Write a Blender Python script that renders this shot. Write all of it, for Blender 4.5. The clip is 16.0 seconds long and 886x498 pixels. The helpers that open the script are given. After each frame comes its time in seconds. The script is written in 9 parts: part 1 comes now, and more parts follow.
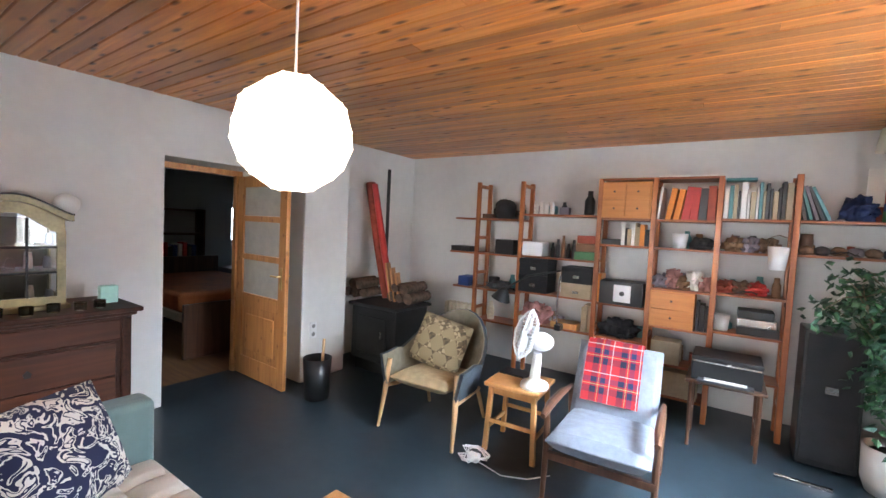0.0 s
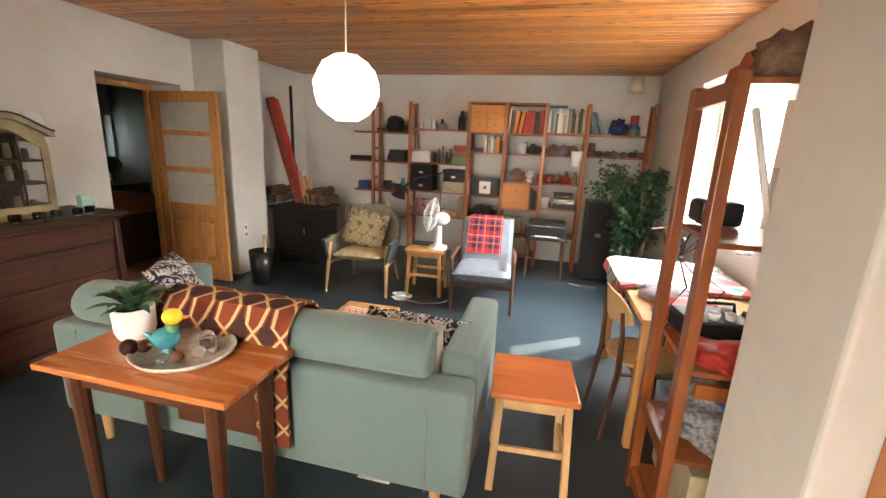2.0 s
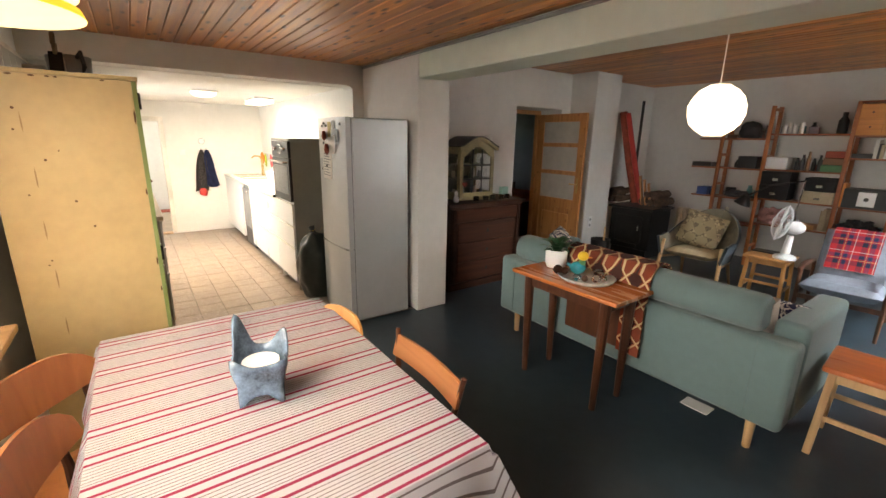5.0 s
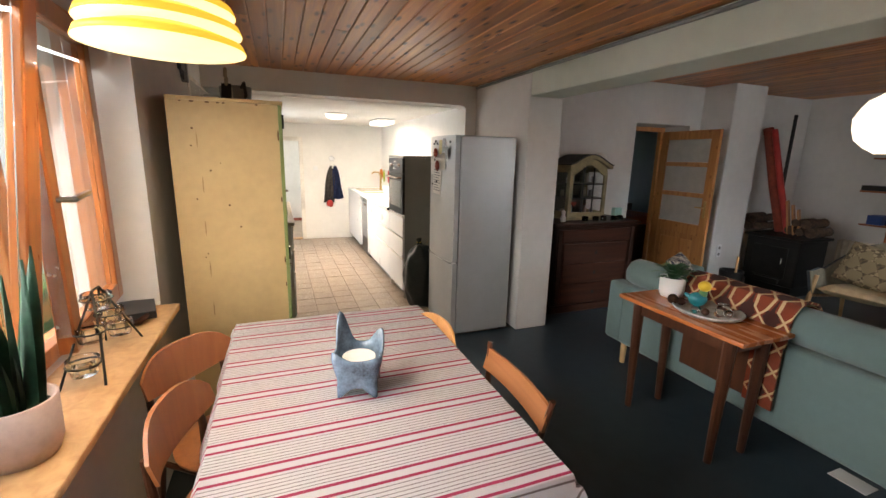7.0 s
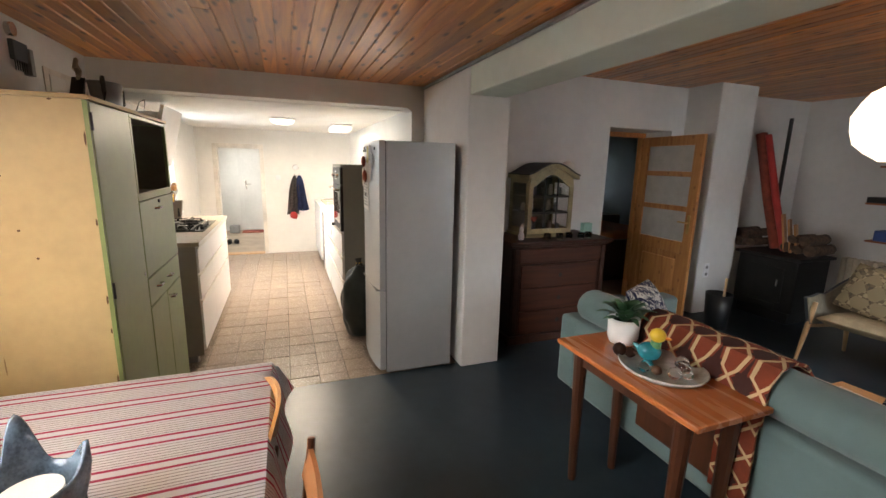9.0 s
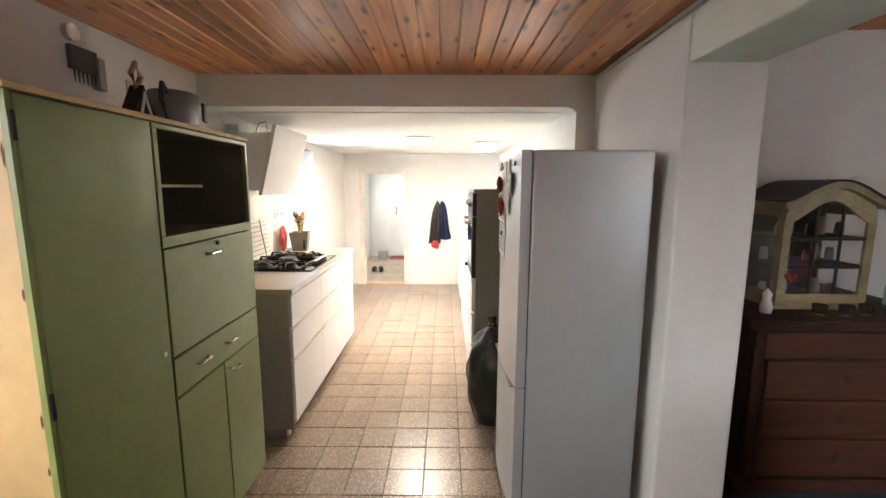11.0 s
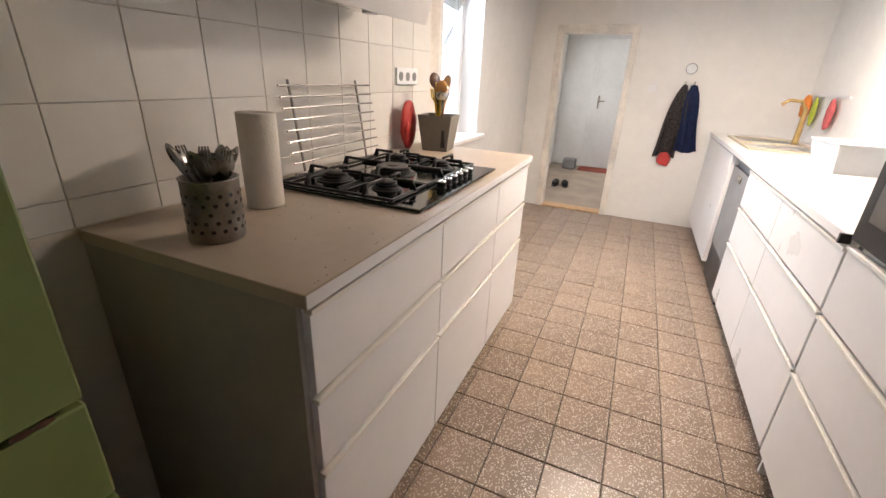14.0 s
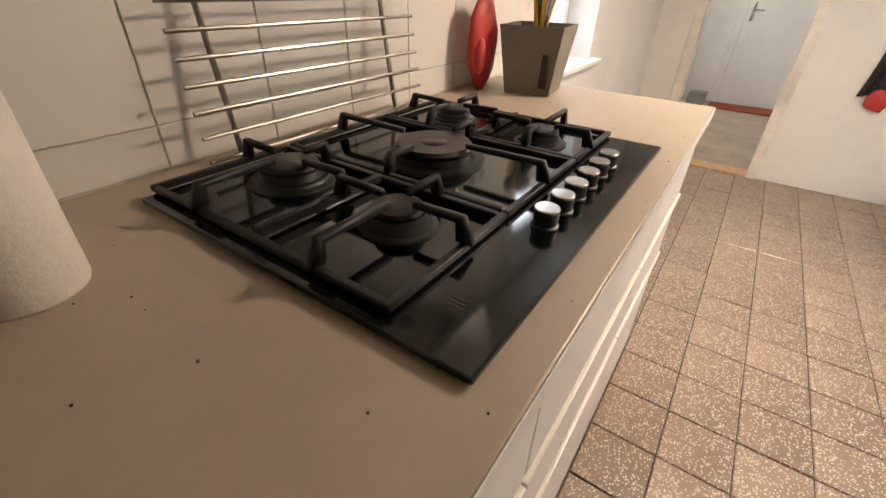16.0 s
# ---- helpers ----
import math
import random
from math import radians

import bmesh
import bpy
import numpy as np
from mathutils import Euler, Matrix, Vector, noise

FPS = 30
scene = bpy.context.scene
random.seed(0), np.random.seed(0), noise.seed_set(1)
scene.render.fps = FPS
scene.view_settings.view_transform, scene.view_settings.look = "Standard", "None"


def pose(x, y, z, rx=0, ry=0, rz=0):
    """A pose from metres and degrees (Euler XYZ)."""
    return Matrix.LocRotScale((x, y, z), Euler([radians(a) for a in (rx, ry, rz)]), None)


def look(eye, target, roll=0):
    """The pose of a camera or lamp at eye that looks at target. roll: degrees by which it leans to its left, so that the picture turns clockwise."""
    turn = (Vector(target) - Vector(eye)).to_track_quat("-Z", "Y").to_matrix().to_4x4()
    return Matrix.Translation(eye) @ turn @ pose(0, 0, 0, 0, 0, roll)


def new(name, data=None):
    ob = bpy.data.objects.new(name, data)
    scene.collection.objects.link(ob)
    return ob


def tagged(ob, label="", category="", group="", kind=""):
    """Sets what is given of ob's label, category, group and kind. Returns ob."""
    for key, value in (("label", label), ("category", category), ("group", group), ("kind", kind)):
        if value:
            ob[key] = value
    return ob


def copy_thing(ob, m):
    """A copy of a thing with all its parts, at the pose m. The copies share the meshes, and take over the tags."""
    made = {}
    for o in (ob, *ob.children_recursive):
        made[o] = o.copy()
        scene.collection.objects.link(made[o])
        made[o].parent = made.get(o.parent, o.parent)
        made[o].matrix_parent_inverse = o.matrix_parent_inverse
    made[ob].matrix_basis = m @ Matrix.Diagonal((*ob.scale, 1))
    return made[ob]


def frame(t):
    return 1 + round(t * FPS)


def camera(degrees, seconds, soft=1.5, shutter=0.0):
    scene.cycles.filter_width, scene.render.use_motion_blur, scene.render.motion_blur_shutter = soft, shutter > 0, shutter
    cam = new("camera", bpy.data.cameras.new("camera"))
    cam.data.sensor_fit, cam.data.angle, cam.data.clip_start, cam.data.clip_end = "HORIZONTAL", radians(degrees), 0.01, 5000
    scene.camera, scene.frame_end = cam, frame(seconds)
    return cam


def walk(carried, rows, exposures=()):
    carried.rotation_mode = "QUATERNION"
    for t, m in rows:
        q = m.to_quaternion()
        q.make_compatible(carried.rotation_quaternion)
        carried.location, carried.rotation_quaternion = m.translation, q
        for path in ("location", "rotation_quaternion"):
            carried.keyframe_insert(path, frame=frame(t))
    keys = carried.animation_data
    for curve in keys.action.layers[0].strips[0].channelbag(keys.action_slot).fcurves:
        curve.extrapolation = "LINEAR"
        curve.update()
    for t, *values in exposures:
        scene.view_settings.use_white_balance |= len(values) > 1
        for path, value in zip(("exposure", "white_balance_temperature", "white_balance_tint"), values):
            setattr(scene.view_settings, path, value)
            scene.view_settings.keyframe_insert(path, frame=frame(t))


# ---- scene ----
cam = camera(92.7, 16.0)
PATH = [
    (0, (0.053, 0.142, 1.565), (-1.068, 1.795, 1.462), 2.8),
    (0.5, (0.096, -0.119, 1.545), (-0.864, 1.625, 1.359), 2.7),
    (1, (0.09, -0.455, 1.524), (-0.671, 1.374, 1.253), 2.9),
    (1.5, (0.054, -0.789, 1.475), (-0.473, 1.104, 1.1), 3.0),
    (2, (0.037, -1.259, 1.55), (-0.408, 0.631, 1.072), 2.5),
    (2.5, (0.122, -1.637, 1.566), (-0.282, 0.263, 1.087), 2.4),
    (3, (0.149, -1.85, 1.558), (-0.237, 0.052, 1.073), 2.8),
    (3.5, (0.217, -2.047, 1.568), (-0.37, -0.199, 1.075), 1.9),
    (4, (0.27, -2.198, 1.588), (-0.699, -0.523, 1.082), 1.4),
    (4.5, (0.305, -2.278, 1.602), (-1.007, -0.859, 1.088), 1.4),
    (5, (0.326, -2.326, 1.592), (-1.243, -1.19, 1.093), 1.1),
    (5.2, (0.347, -2.332, 1.591), (-1.298, -1.305, 1.101), 0.9),
    (7.5, (0.356, -2.274, 1.576), (-1.469, -1.574, 1.155), 1.4),
    (8.2, (0.284, -1.968, 1.583), (-1.546, -1.265, 1.185), 1.4),
    (10.3, (-0.648, -1.27, 1.608), (-2.555, -0.754, 1.301), 0.1),
    (10.5, (-0.769, -1.269, 1.602), (-2.717, -0.935, 1.296), -0.3),
    (11, (-1.083, -1.268, 1.598), (-3.062, -1.278, 1.305), 0.2),
    (11.5, (-1.454, -1.272, 1.575), (-3.419, -1.515, 1.29), 0.3),
    (12, (-1.78, -1.349, 1.562), (-3.71, -1.765, 1.243), 0.7),
    (12.5, (-2.098, -1.455, 1.515), (-4.003, -1.936, 1.143), 1.4),
    (13, (-2.422, -1.515, 1.465), (-4.28, -2.085, 0.995), 1.7),
    (13.5, (-2.751, -1.634, 1.394), (-4.535, -2.314, 0.8), 2.3),
    (14, (-3.063, -1.717, 1.349), (-4.762, -2.448, 0.589), 2.6),
    (14.5, (-3.346, -1.828, 1.312), (-4.939, -2.589, 0.373), 3.4),
    (15, (-3.564, -1.969, 1.295), (-5.071, -2.787, 0.266), 3.4),
    (15.5, (-3.751, -2.069, 1.278), (-5.202, -2.953, 0.223), 2.9),
    (16, (-3.901, -2.137, 1.25), (-5.305, -3.081, 0.183), 1.7),
]
EXPOSURES = [(0.0, 0.82, 6300, 10), (0.5, 0.72, 6600, 10), (1.0, 0.33, 7100, 11), (1.5, 0.33, 7500, 11), (2.5, 0.86, 8600, 12), (3.5, 0.77, 8600, 12), (4.5, -0.05, 8000, 11), (5.2, -0.38, 7400, 10), (7.5, -0.66, 6900, 10), (8.2, -0.66, 6900, 10), (10.5, -0.08, 6600, 10), (12.5, -0.62, 6400, 11), (14.5, -1.22, 6450, 17), (16.0, -1.30, 7000, 16)]
walk(cam, [(t, look(eye, target, roll)) for t, eye, target, roll in PATH], EXPOSURES)

# ---- world, sun, large lights ----
SUN_DIR = Vector((0.56, 0.397, 0.705)).normalized()      # towards the sun
world = bpy.data.worlds.new("sky")
scene.world = world
world.use_nodes = True
wn = world.node_tree.nodes
sky = wn.new("ShaderNodeTexSky")
sky.sky_type, sky.sun_disc = "NISHITA", False
sky.sun_elevation = math.asin(SUN_DIR.z)
sky.sun_rotation = math.atan2(SUN_DIR.x, SUN_DIR.y)
world.node_tree.links.new(sky.outputs[0], wn["Background"].inputs[0])
wn["Background"].inputs[1].default_value = 0.15


def lamp(name, kind, m, energy, color=(1, 1, 1), size=0.1, size_y=None, spread=180):
    d = bpy.data.lights.new(name, kind)
    d.energy, d.color = energy, color
    if kind == "AREA":
        d.shape, d.size, d.size_y, d.spread = "RECTANGLE", size, size_y or size, radians(spread)
    elif kind == "SUN":
        d.angle = radians(0.5)
    else:
        d.shadow_soft_size = size
    ob = new(name, d)
    ob.matrix_world = m
    return ob


lamp("sun", "SUN", look(SUN_DIR * 20, (0, 0, 0)), 24.0, (1.0, 0.93, 0.82))
# sky light in the opening of the living room window
lamp("window_daylight", "AREA", look((1.465, 2.38, 1.58), (0.25, 2.15, -0.2)), 150, (0.72, 0.85, 1.0), 1.40, 1.08, 100)
# sky light in the openings of the dining, kitchen and hall windows
lamp("dining_daylight", "AREA", look((-0.88, -3.26, 1.50), (-1.05, -2.20, 0.50)), 98, (0.95, 0.97, 1.0), 2.05, 1.15, 118)
lamp("kitchen_daylight", "AREA", look((-5.975, -3.26, 1.48), (-5.9, -1.6, 0.4)), 80, (0.74, 0.87, 1.0), 0.62, 1.0)
lamp("hall_daylight", "AREA", look((-9.4, -3.19, 1.45), (-9.4, -2.0, 0.6)), 80, (1.0, 0.97, 0.93), 1.7, 1.2)
# lit lamps of the rooms
lamp("globe_bulb", "POINT", pose(-1.05, 0.943, 1.82), 13, (1.0, 0.66, 0.36), 0.12)
lamp("dining_bulb", "AREA", look((-1.06, -2.57, 1.842), (-1.06, -2.45, 0)), 22, (1.0, 0.76, 0.50), 0.22)
lamp("kitchen_round_bulb", "AREA", look((-5.62, -1.55, 2.02), (-5.62, -1.55, 0)), 105, (1.0, 0.86, 0.70), 0.28)
lamp("kitchen_panel_bulb", "AREA", look((-6.22, -0.80, 2.03), (-6.22, -0.80, 0)), 98, (1.0, 0.86, 0.70), 0.6, 0.2)


# ---- materials ----
def mat(name, color, rough=0.6, metal=0.0, var=0.12, scale=6.0, bump=0.0, bump_scale=60.0, stretch=(1, 1, 1), color2=None,
        rand=0.0, emit=0.0, trans=0.0, coat=0.0, alpha=1.0, sheen=0.0):
    """A surface with two scales of variation in colour, gloss and relief."""
    m = bpy.data.materials.new(name)
    m.use_nodes = True
    nt = m.node_tree
    n, l = nt.nodes, nt.links
    b = n["Principled BSDF"]
    tc = n.new("ShaderNodeTexCoord")
    mp = n.new("ShaderNodeMapping")
    mp.inputs["Scale"].default_value = stretch
    l.new(tc.outputs["Object"], mp.inputs[0])
    n1 = n.new("ShaderNodeTexNoise")
    n1.inputs["Scale"].default_value, n1.inputs["Detail"].default_value = scale, 5
    n2 = n.new("ShaderNodeTexNoise")
    n2.inputs["Scale"].default_value, n2.inputs["Detail"].default_value = scale * 9, 3
    l.new(mp.outputs[0], n1.inputs[0])
    l.new(mp.outputs[0], n2.inputs[0])
    mixn = n.new("ShaderNodeMath")
    mixn.operation = "MULTIPLY_ADD"
    l.new(n2.outputs[0], mixn.inputs[0])
    mixn.inputs[1].default_value = 0.35
    l.new(n1.outputs[0], mixn.inputs[2])
    ramp = n.new("ShaderNodeValToRGB")
    c2 = color2 or tuple(max(0, c * (1 - 2 * var)) for c in color)
    c1 = tuple(min(1, c * (1 + var)) for c in color)
    ramp.color_ramp.elements[0].position, ramp.color_ramp.elements[1].position = 0.45, 0.9
    ramp.color_ramp.elements[0].color = (*c2, 1)
    ramp.color_ramp.elements[1].color = (*c1, 1)
    l.new(mixn.outputs[0], ramp.inputs[0])
    out = ramp.outputs[0]
    if rand:
        oi = n.new("ShaderNodeObjectInfo")
        hv = n.new("ShaderNodeHueSaturation")
        mr = n.new("ShaderNodeMapRange")
        mr.inputs[3].default_value, mr.inputs[4].default_value = 1 - rand, 1 + rand
        l.new(oi.outputs["Random"], mr.inputs[0])
        l.new(mr.outputs[0], hv.inputs["Value"])
        l.new(out, hv.inputs["Color"])
        out = hv.outputs[0]
    l.new(out, b.inputs["Base Color"])
    b.inputs["Metallic"].default_value = metal
    rr = n.new("ShaderNodeMapRange")
    rr.inputs[3].default_value, rr.inputs[4].default_value = max(0.02, rough - 0.08), min(1, rough + 0.08)
    l.new(n1.outputs[0], rr.inputs[0])
    l.new(rr.outputs[0], b.inputs["Roughness"])
    if bump:
        n3 = n.new("ShaderNodeTexNoise")
        n3.inputs["Scale"].default_value, n3.inputs["Detail"].default_value = bump_scale, 4
        l.new(mp.outputs[0], n3.inputs[0])
        bp = n.new("ShaderNodeBump")
        bp.inputs["Strength"].default_value, bp.inputs["Distance"].default_value = bump, 0.004
        l.new(n3.outputs[0], bp.inputs["Height"])
        l.new(bp.outputs[0], b.inputs["Normal"])
    if emit:
        b.inputs["Emission Color"].default_value = (*color, 1)
        b.inputs["Emission Strength"].default_value = emit
    b.inputs["Transmission Weight"].default_value = trans
    b.inputs["Coat Weight"].default_value = coat
    b.inputs["Sheen Weight"].default_value = sheen
    return m


def wood(name, light, dark, rough=0.45, axis=0, knots=0.0, island=0.0, coat=0.0, rand=0.0, grain=1.0, knot_scale=4.2, knot_long=1.0, knot_size=0.11):
    """Wood with grain along an axis (0 x, 1 y, 2 z), and knots."""
    m = bpy.data.materials.new(name)
    m.use_nodes = True
    nt = m.node_tree
    n, l = nt.nodes, nt.links
    b = n["Principled BSDF"]
    tc = n.new("ShaderNodeTexCoord")
    mp = n.new("ShaderNodeMapping")
    s = [14.0 * grain] * 3
    s[axis] = 0.9 * grain
    mp.inputs["Scale"].default_value = s
    vec = tc.outputs["Object"]
    geo = None
    if island or rand:
        src = n.new("ShaderNodeNewGeometry" if island else "ShaderNodeObjectInfo")
        geo = src.outputs["Random Per Island" if island else "Random"]
        mul = n.new("ShaderNodeMath")
        mul.operation = "MULTIPLY"
        mul.inputs[1].default_value = 37.0
        l.new(geo, mul.inputs[0])
        cb = n.new("ShaderNodeCombineXYZ")
        for i in range(3):
            l.new(mul.outputs[0], cb.inputs[i])
        ad = n.new("ShaderNodeVectorMath")
        l.new(vec, ad.inputs[0])
        l.new(cb.outputs[0], ad.inputs[1])
        vec = ad.outputs[0]
    l.new(vec, mp.inputs[0])
    n1 = n.new("ShaderNodeTexNoise")
    n1.inputs["Scale"].default_value, n1.inputs["Detail"].default_value, n1.inputs["Distortion"].default_value = 1.6, 6, 0.8
    l.new(mp.outputs[0], n1.inputs[0])
    ramp = n.new("ShaderNodeValToRGB")
    ramp.color_ramp.elements[0].position, ramp.color_ramp.elements[1].position = 0.32, 0.68
    ramp.color_ramp.elements[0].color = (*dark, 1)
    ramp.color_ramp.elements[1].color = (*light, 1)
    l.new(n1.outputs[0], ramp.inputs[0])
    col = ramp.outputs[0]
    if geo is not None:
        hv = n.new("ShaderNodeHueSaturation")
        mr = n.new("ShaderNodeMapRange")
        k = island or rand
        mr.inputs[3].default_value, mr.inputs[4].default_value = 1 - k, 1 + k
        l.new(geo, mr.inputs[0])
        l.new(mr.outputs[0], hv.inputs["Value"])
        l.new(col, hv.inputs["Color"])
        col = hv.outputs[0]
    if knots:
        sx = n.new("ShaderNodeSeparateXYZ")
        l.new(vec, sx.inputs[0])
        cx = n.new("ShaderNodeCombineXYZ")
        if axis == 2:
            sm = n.new("ShaderNodeMath")
            l.new(sx.outputs[0], sm.inputs[0])
            l.new(sx.outputs[1], sm.inputs[1])
            l.new(sm.outputs[0], cx.inputs[0])
            l.new(sx.outputs[2], cx.inputs[1])
        else:
            l.new(sx.outputs[1 - axis], cx.inputs[0])
            l.new(sx.outputs[axis], cx.inputs[1])
        km = n.new("ShaderNodeMapping")
        km.inputs["Scale"].default_value = (knot_scale * 1.5, knot_scale / knot_long, 1)
        l.new(cx.outputs[0], km.inputs[0])
        vo = n.new("ShaderNodeTexVoronoi")
        vo.voronoi_dimensions = "2D"
        vo.inputs["Scale"].default_value = 1.0
        l.new(km.outputs[0], vo.inputs[0])
        kr = n.new("ShaderNodeValToRGB")
        kr.color_ramp.elements[0].position, kr.color_ramp.elements[1].position = 0.3 * knot_size, knot_size
        kr.color_ramp.elements[0].color = (1, 1, 1, 1)
        kr.color_ramp.elements[1].color = (0, 0, 0, 1)
        l.new(vo.outputs["Distance"], kr.inputs[0])
        mx = n.new("ShaderNodeMix")
        mx.data_type = "RGBA"
        km2 = n.new("ShaderNodeMath")
        km2.operation = "MULTIPLY"
        km2.inputs[1].default_value = knots
        l.new(kr.outputs[0], km2.inputs[0])
        l.new(km2.outputs[0], mx.inputs["Factor"])
        l.new(col, mx.inputs["A"])
        mx.inputs["B"].default_value = (dark[0] * 0.28, dark[1] * 0.22, dark[2] * 0.2, 1)
        col = mx.outputs["Result"]
    l.new(col, b.inputs["Base Color"])
    rr = n.new("ShaderNodeMapRange")
    rr.inputs[3].default_value, rr.inputs[4].default_value = rough - 0.08, rough + 0.1
    l.new(n1.outputs[0], rr.inputs[0])
    l.new(rr.outputs[0], b.inputs["Roughness"])
    bp = n.new("ShaderNodeBump")
    bp.inputs["Strength"].default_value, bp.inputs["Distance"].default_value = 0.12, 0.003
    l.new(n1.outputs[0], bp.inputs["Height"])
    l.new(bp.outputs[0], b.inputs["Normal"])
    b.inputs["Coat Weight"].default_value = coat
    return m


def terrazzo(name):
    m = mat(name, (0.255, 0.185, 0.135), 0.30, 0, 0.15, 3.0, rand=0.12)
    n, l = m.node_tree.nodes, m.node_tree.links
    b = n["Principled BSDF"]
    old = b.inputs["Base Color"].links[0].from_socket
    tc = n.new("ShaderNodeTexCoord")
    geo = n.new("ShaderNodeNewGeometry")
    vo = n.new("ShaderNodeTexVoronoi")
    vo.inputs["Scale"].default_value = 150
    l.new(geo.outputs["Position"], vo.inputs[0])
    sep = n.new("ShaderNodeSeparateColor")
    l.new(vo.outputs["Color"], sep.inputs[0])
    gt = n.new("ShaderNodeMath")
    gt.operation = "GREATER_THAN"
    gt.inputs[1].default_value = 0.56
    l.new(sep.outputs[0], gt.inputs[0])
    lt = n.new("ShaderNodeMath")
    lt.operation = "LESS_THAN"
    lt.inputs[1].default_value = 0.42
    l.new(vo.outputs["Distance"], lt.inputs[0])
    mu = n.new("ShaderNodeMath")
    mu.operation = "MULTIPLY"
    l.new(gt.outputs[0], mu.inputs[0])
    l.new(lt.outputs[0], mu.inputs[1])
    mx = n.new("ShaderNodeMix")
    mx.data_type = "RGBA"
    l.new(mu.outputs[0], mx.inputs["Factor"])
    l.new(old, mx.inputs["A"])
    mx.inputs["B"].default_value = (0.60, 0.51, 0.42, 1)
    l.new(mx.outputs["Result"], b.inputs["Base Color"])
    return m


def stripes(name, base, bands, period, axis=1, rough=0.8):
    """Woven stripes: bands (from, to, colour) within a period in metres, along an axis."""
    m = mat(name, base, rough, 0, 0.05, 30, bump=0.3, bump_scale=500)
    n, l = m.node_tree.nodes, m.node_tree.links
    b = n["Principled BSDF"]
    tc = n.new("ShaderNodeTexCoord")
    sp = n.new("ShaderNodeSeparateXYZ")
    l.new(tc.outputs["Object"], sp.inputs[0])
    md = n.new("ShaderNodeMath")
    md.operation = "PINGPONG" if period < 0 else "FLOORED_MODULO"
    md.inputs[1].default_value = abs(period)
    l.new(sp.outputs[axis], md.inputs[0])
    dv = n.new("ShaderNodeMath")
    dv.operation = "DIVIDE"
    dv.inputs[1].default_value = abs(period)
    l.new(md.outputs[0], dv.inputs[0])
    ramp = n.new("ShaderNodeValToRGB")
    ramp.color_ramp.interpolation = "CONSTANT"
    e = ramp.color_ramp.elements
    e[0].color = (*base, 1)
    e.remove(e[1])
    for a, z, c in bands:
        e.new(a).color = (*c, 1)
        e.new(z).color = (*base, 1)
    l.new(dv.outputs[0], ramp.inputs[0])
    l.new(ramp.outputs[0], b.inputs["Base Color"])
    return m, ramp


def glass(name, tint=(1, 1, 1), rough=0.0):
    m = bpy.data.materials.new(name)
    m.use_nodes = True
    b = m.node_tree.nodes["Principled BSDF"]
    b.inputs["Base Color"].default_value = (*tint, 1)
    b.inputs["Transmission Weight"].default_value = 1.0
    b.inputs["Roughness"].default_value = rough
    b.inputs["IOR"].default_value = 1.45
    return m


def glow(name, color, strength):
    m = bpy.data.materials.new(name)
    m.use_nodes = True
    b = m.node_tree.nodes["Principled BSDF"]
    b.inputs["Base Color"].default_value = (*color, 1)
    b.inputs["Emission Color"].default_value = (*color, 1)
    b.inputs["Emission Strength"].default_value = strength
    return m


M_PLASTER = mat("white plaster", (0.70, 0.685, 0.66), 0.85, 0, 0.05, 1.5, bump=0.12, bump_scale=9)
M_KPLASTER = mat("white kitchen paint", (0.80, 0.78, 0.74), 0.75, 0, 0.04, 1.5, bump=0.1, bump_scale=12)
M_BEAM = mat("greenish white beam paint", (0.62, 0.65, 0.56), 0.8, 0, 0.06, 1.2, bump=0.1, bump_scale=9)
M_LINO = mat("blue grey linoleum", (0.028, 0.043, 0.054), 0.36, 0, 0.22, 1.3, bump=0.15, bump_scale=140)
M_GROUT = mat("dark grout", (0.10, 0.075, 0.055), 0.9, 0, 0.2, 20)
M_TERRAZZO = terrazzo("terrazzo")
M_CEIL = wood("varnished pine boards", (0.62, 0.25, 0.068), (0.38, 0.12, 0.03), 0.36, 0, 0.95, 0.33, 0.15, 0.0, 1.0, 5.6, 2.1, 0.15)
M_PINE = wood("knotty pine", (0.62, 0.245, 0.085), (0.42, 0.135, 0.042), 0.36, 2, 1.0, 0.0, 0.15, 0.14, 0.8, 6.4, 1.2, 0.13)
M_PINEDOOR = wood("honey pine", (0.54, 0.255, 0.088), (0.38, 0.155, 0.048), 0.45, 2, 0.5, 0, 0.05, 0.05)
M_SHELF = wood("reddish stained shelf wood", (0.36, 0.11, 0.032), (0.20, 0.055, 0.016), 0.42, 0, 0.3, 0, 0.1, 0.12)
M_SHELFV = wood("reddish stained post wood", (0.42, 0.13, 0.035), (0.25, 0.07, 0.02), 0.42, 2, 0.3, 0, 0.1, 0.12)
M_PLYBOX = wood("honey plywood", (0.58, 0.23, 0.06), (0.46, 0.165, 0.04), 0.5, 0)
M_OAK = wood("light oak", (0.62, 0.40, 0.20), (0.48, 0.28, 0.13), 0.45, 2)
M_BEECH = wood("orange beech", (0.58, 0.30, 0.11), (0.47, 0.22, 0.075), 0.38, 2, 0, 0, 0.2)
M_TEAK = wood("teak tabletop", (0.47, 0.15, 0.045), (0.36, 0.105, 0.03), 0.26, 0, 0, 0, 0.3, 0, 0.7)
# teak of legs and aprons, darkened to carry the shade under the tabletops
M_TEAKV = wood("teak darkened for shade", (0.085, 0.028, 0.012), (0.048, 0.016, 0.008), 0.35, 2, 0, 0, 0.2)
M_MAHOG = wood("dark mahogany", (0.050, 0.017, 0.009), (0.024, 0.009, 0.005), 0.5, 0)
M_MAHOGF = wood("reddish mahogany veneer", (0.072, 0.022, 0.010), (0.036, 0.011, 0.006), 0.5, 1)
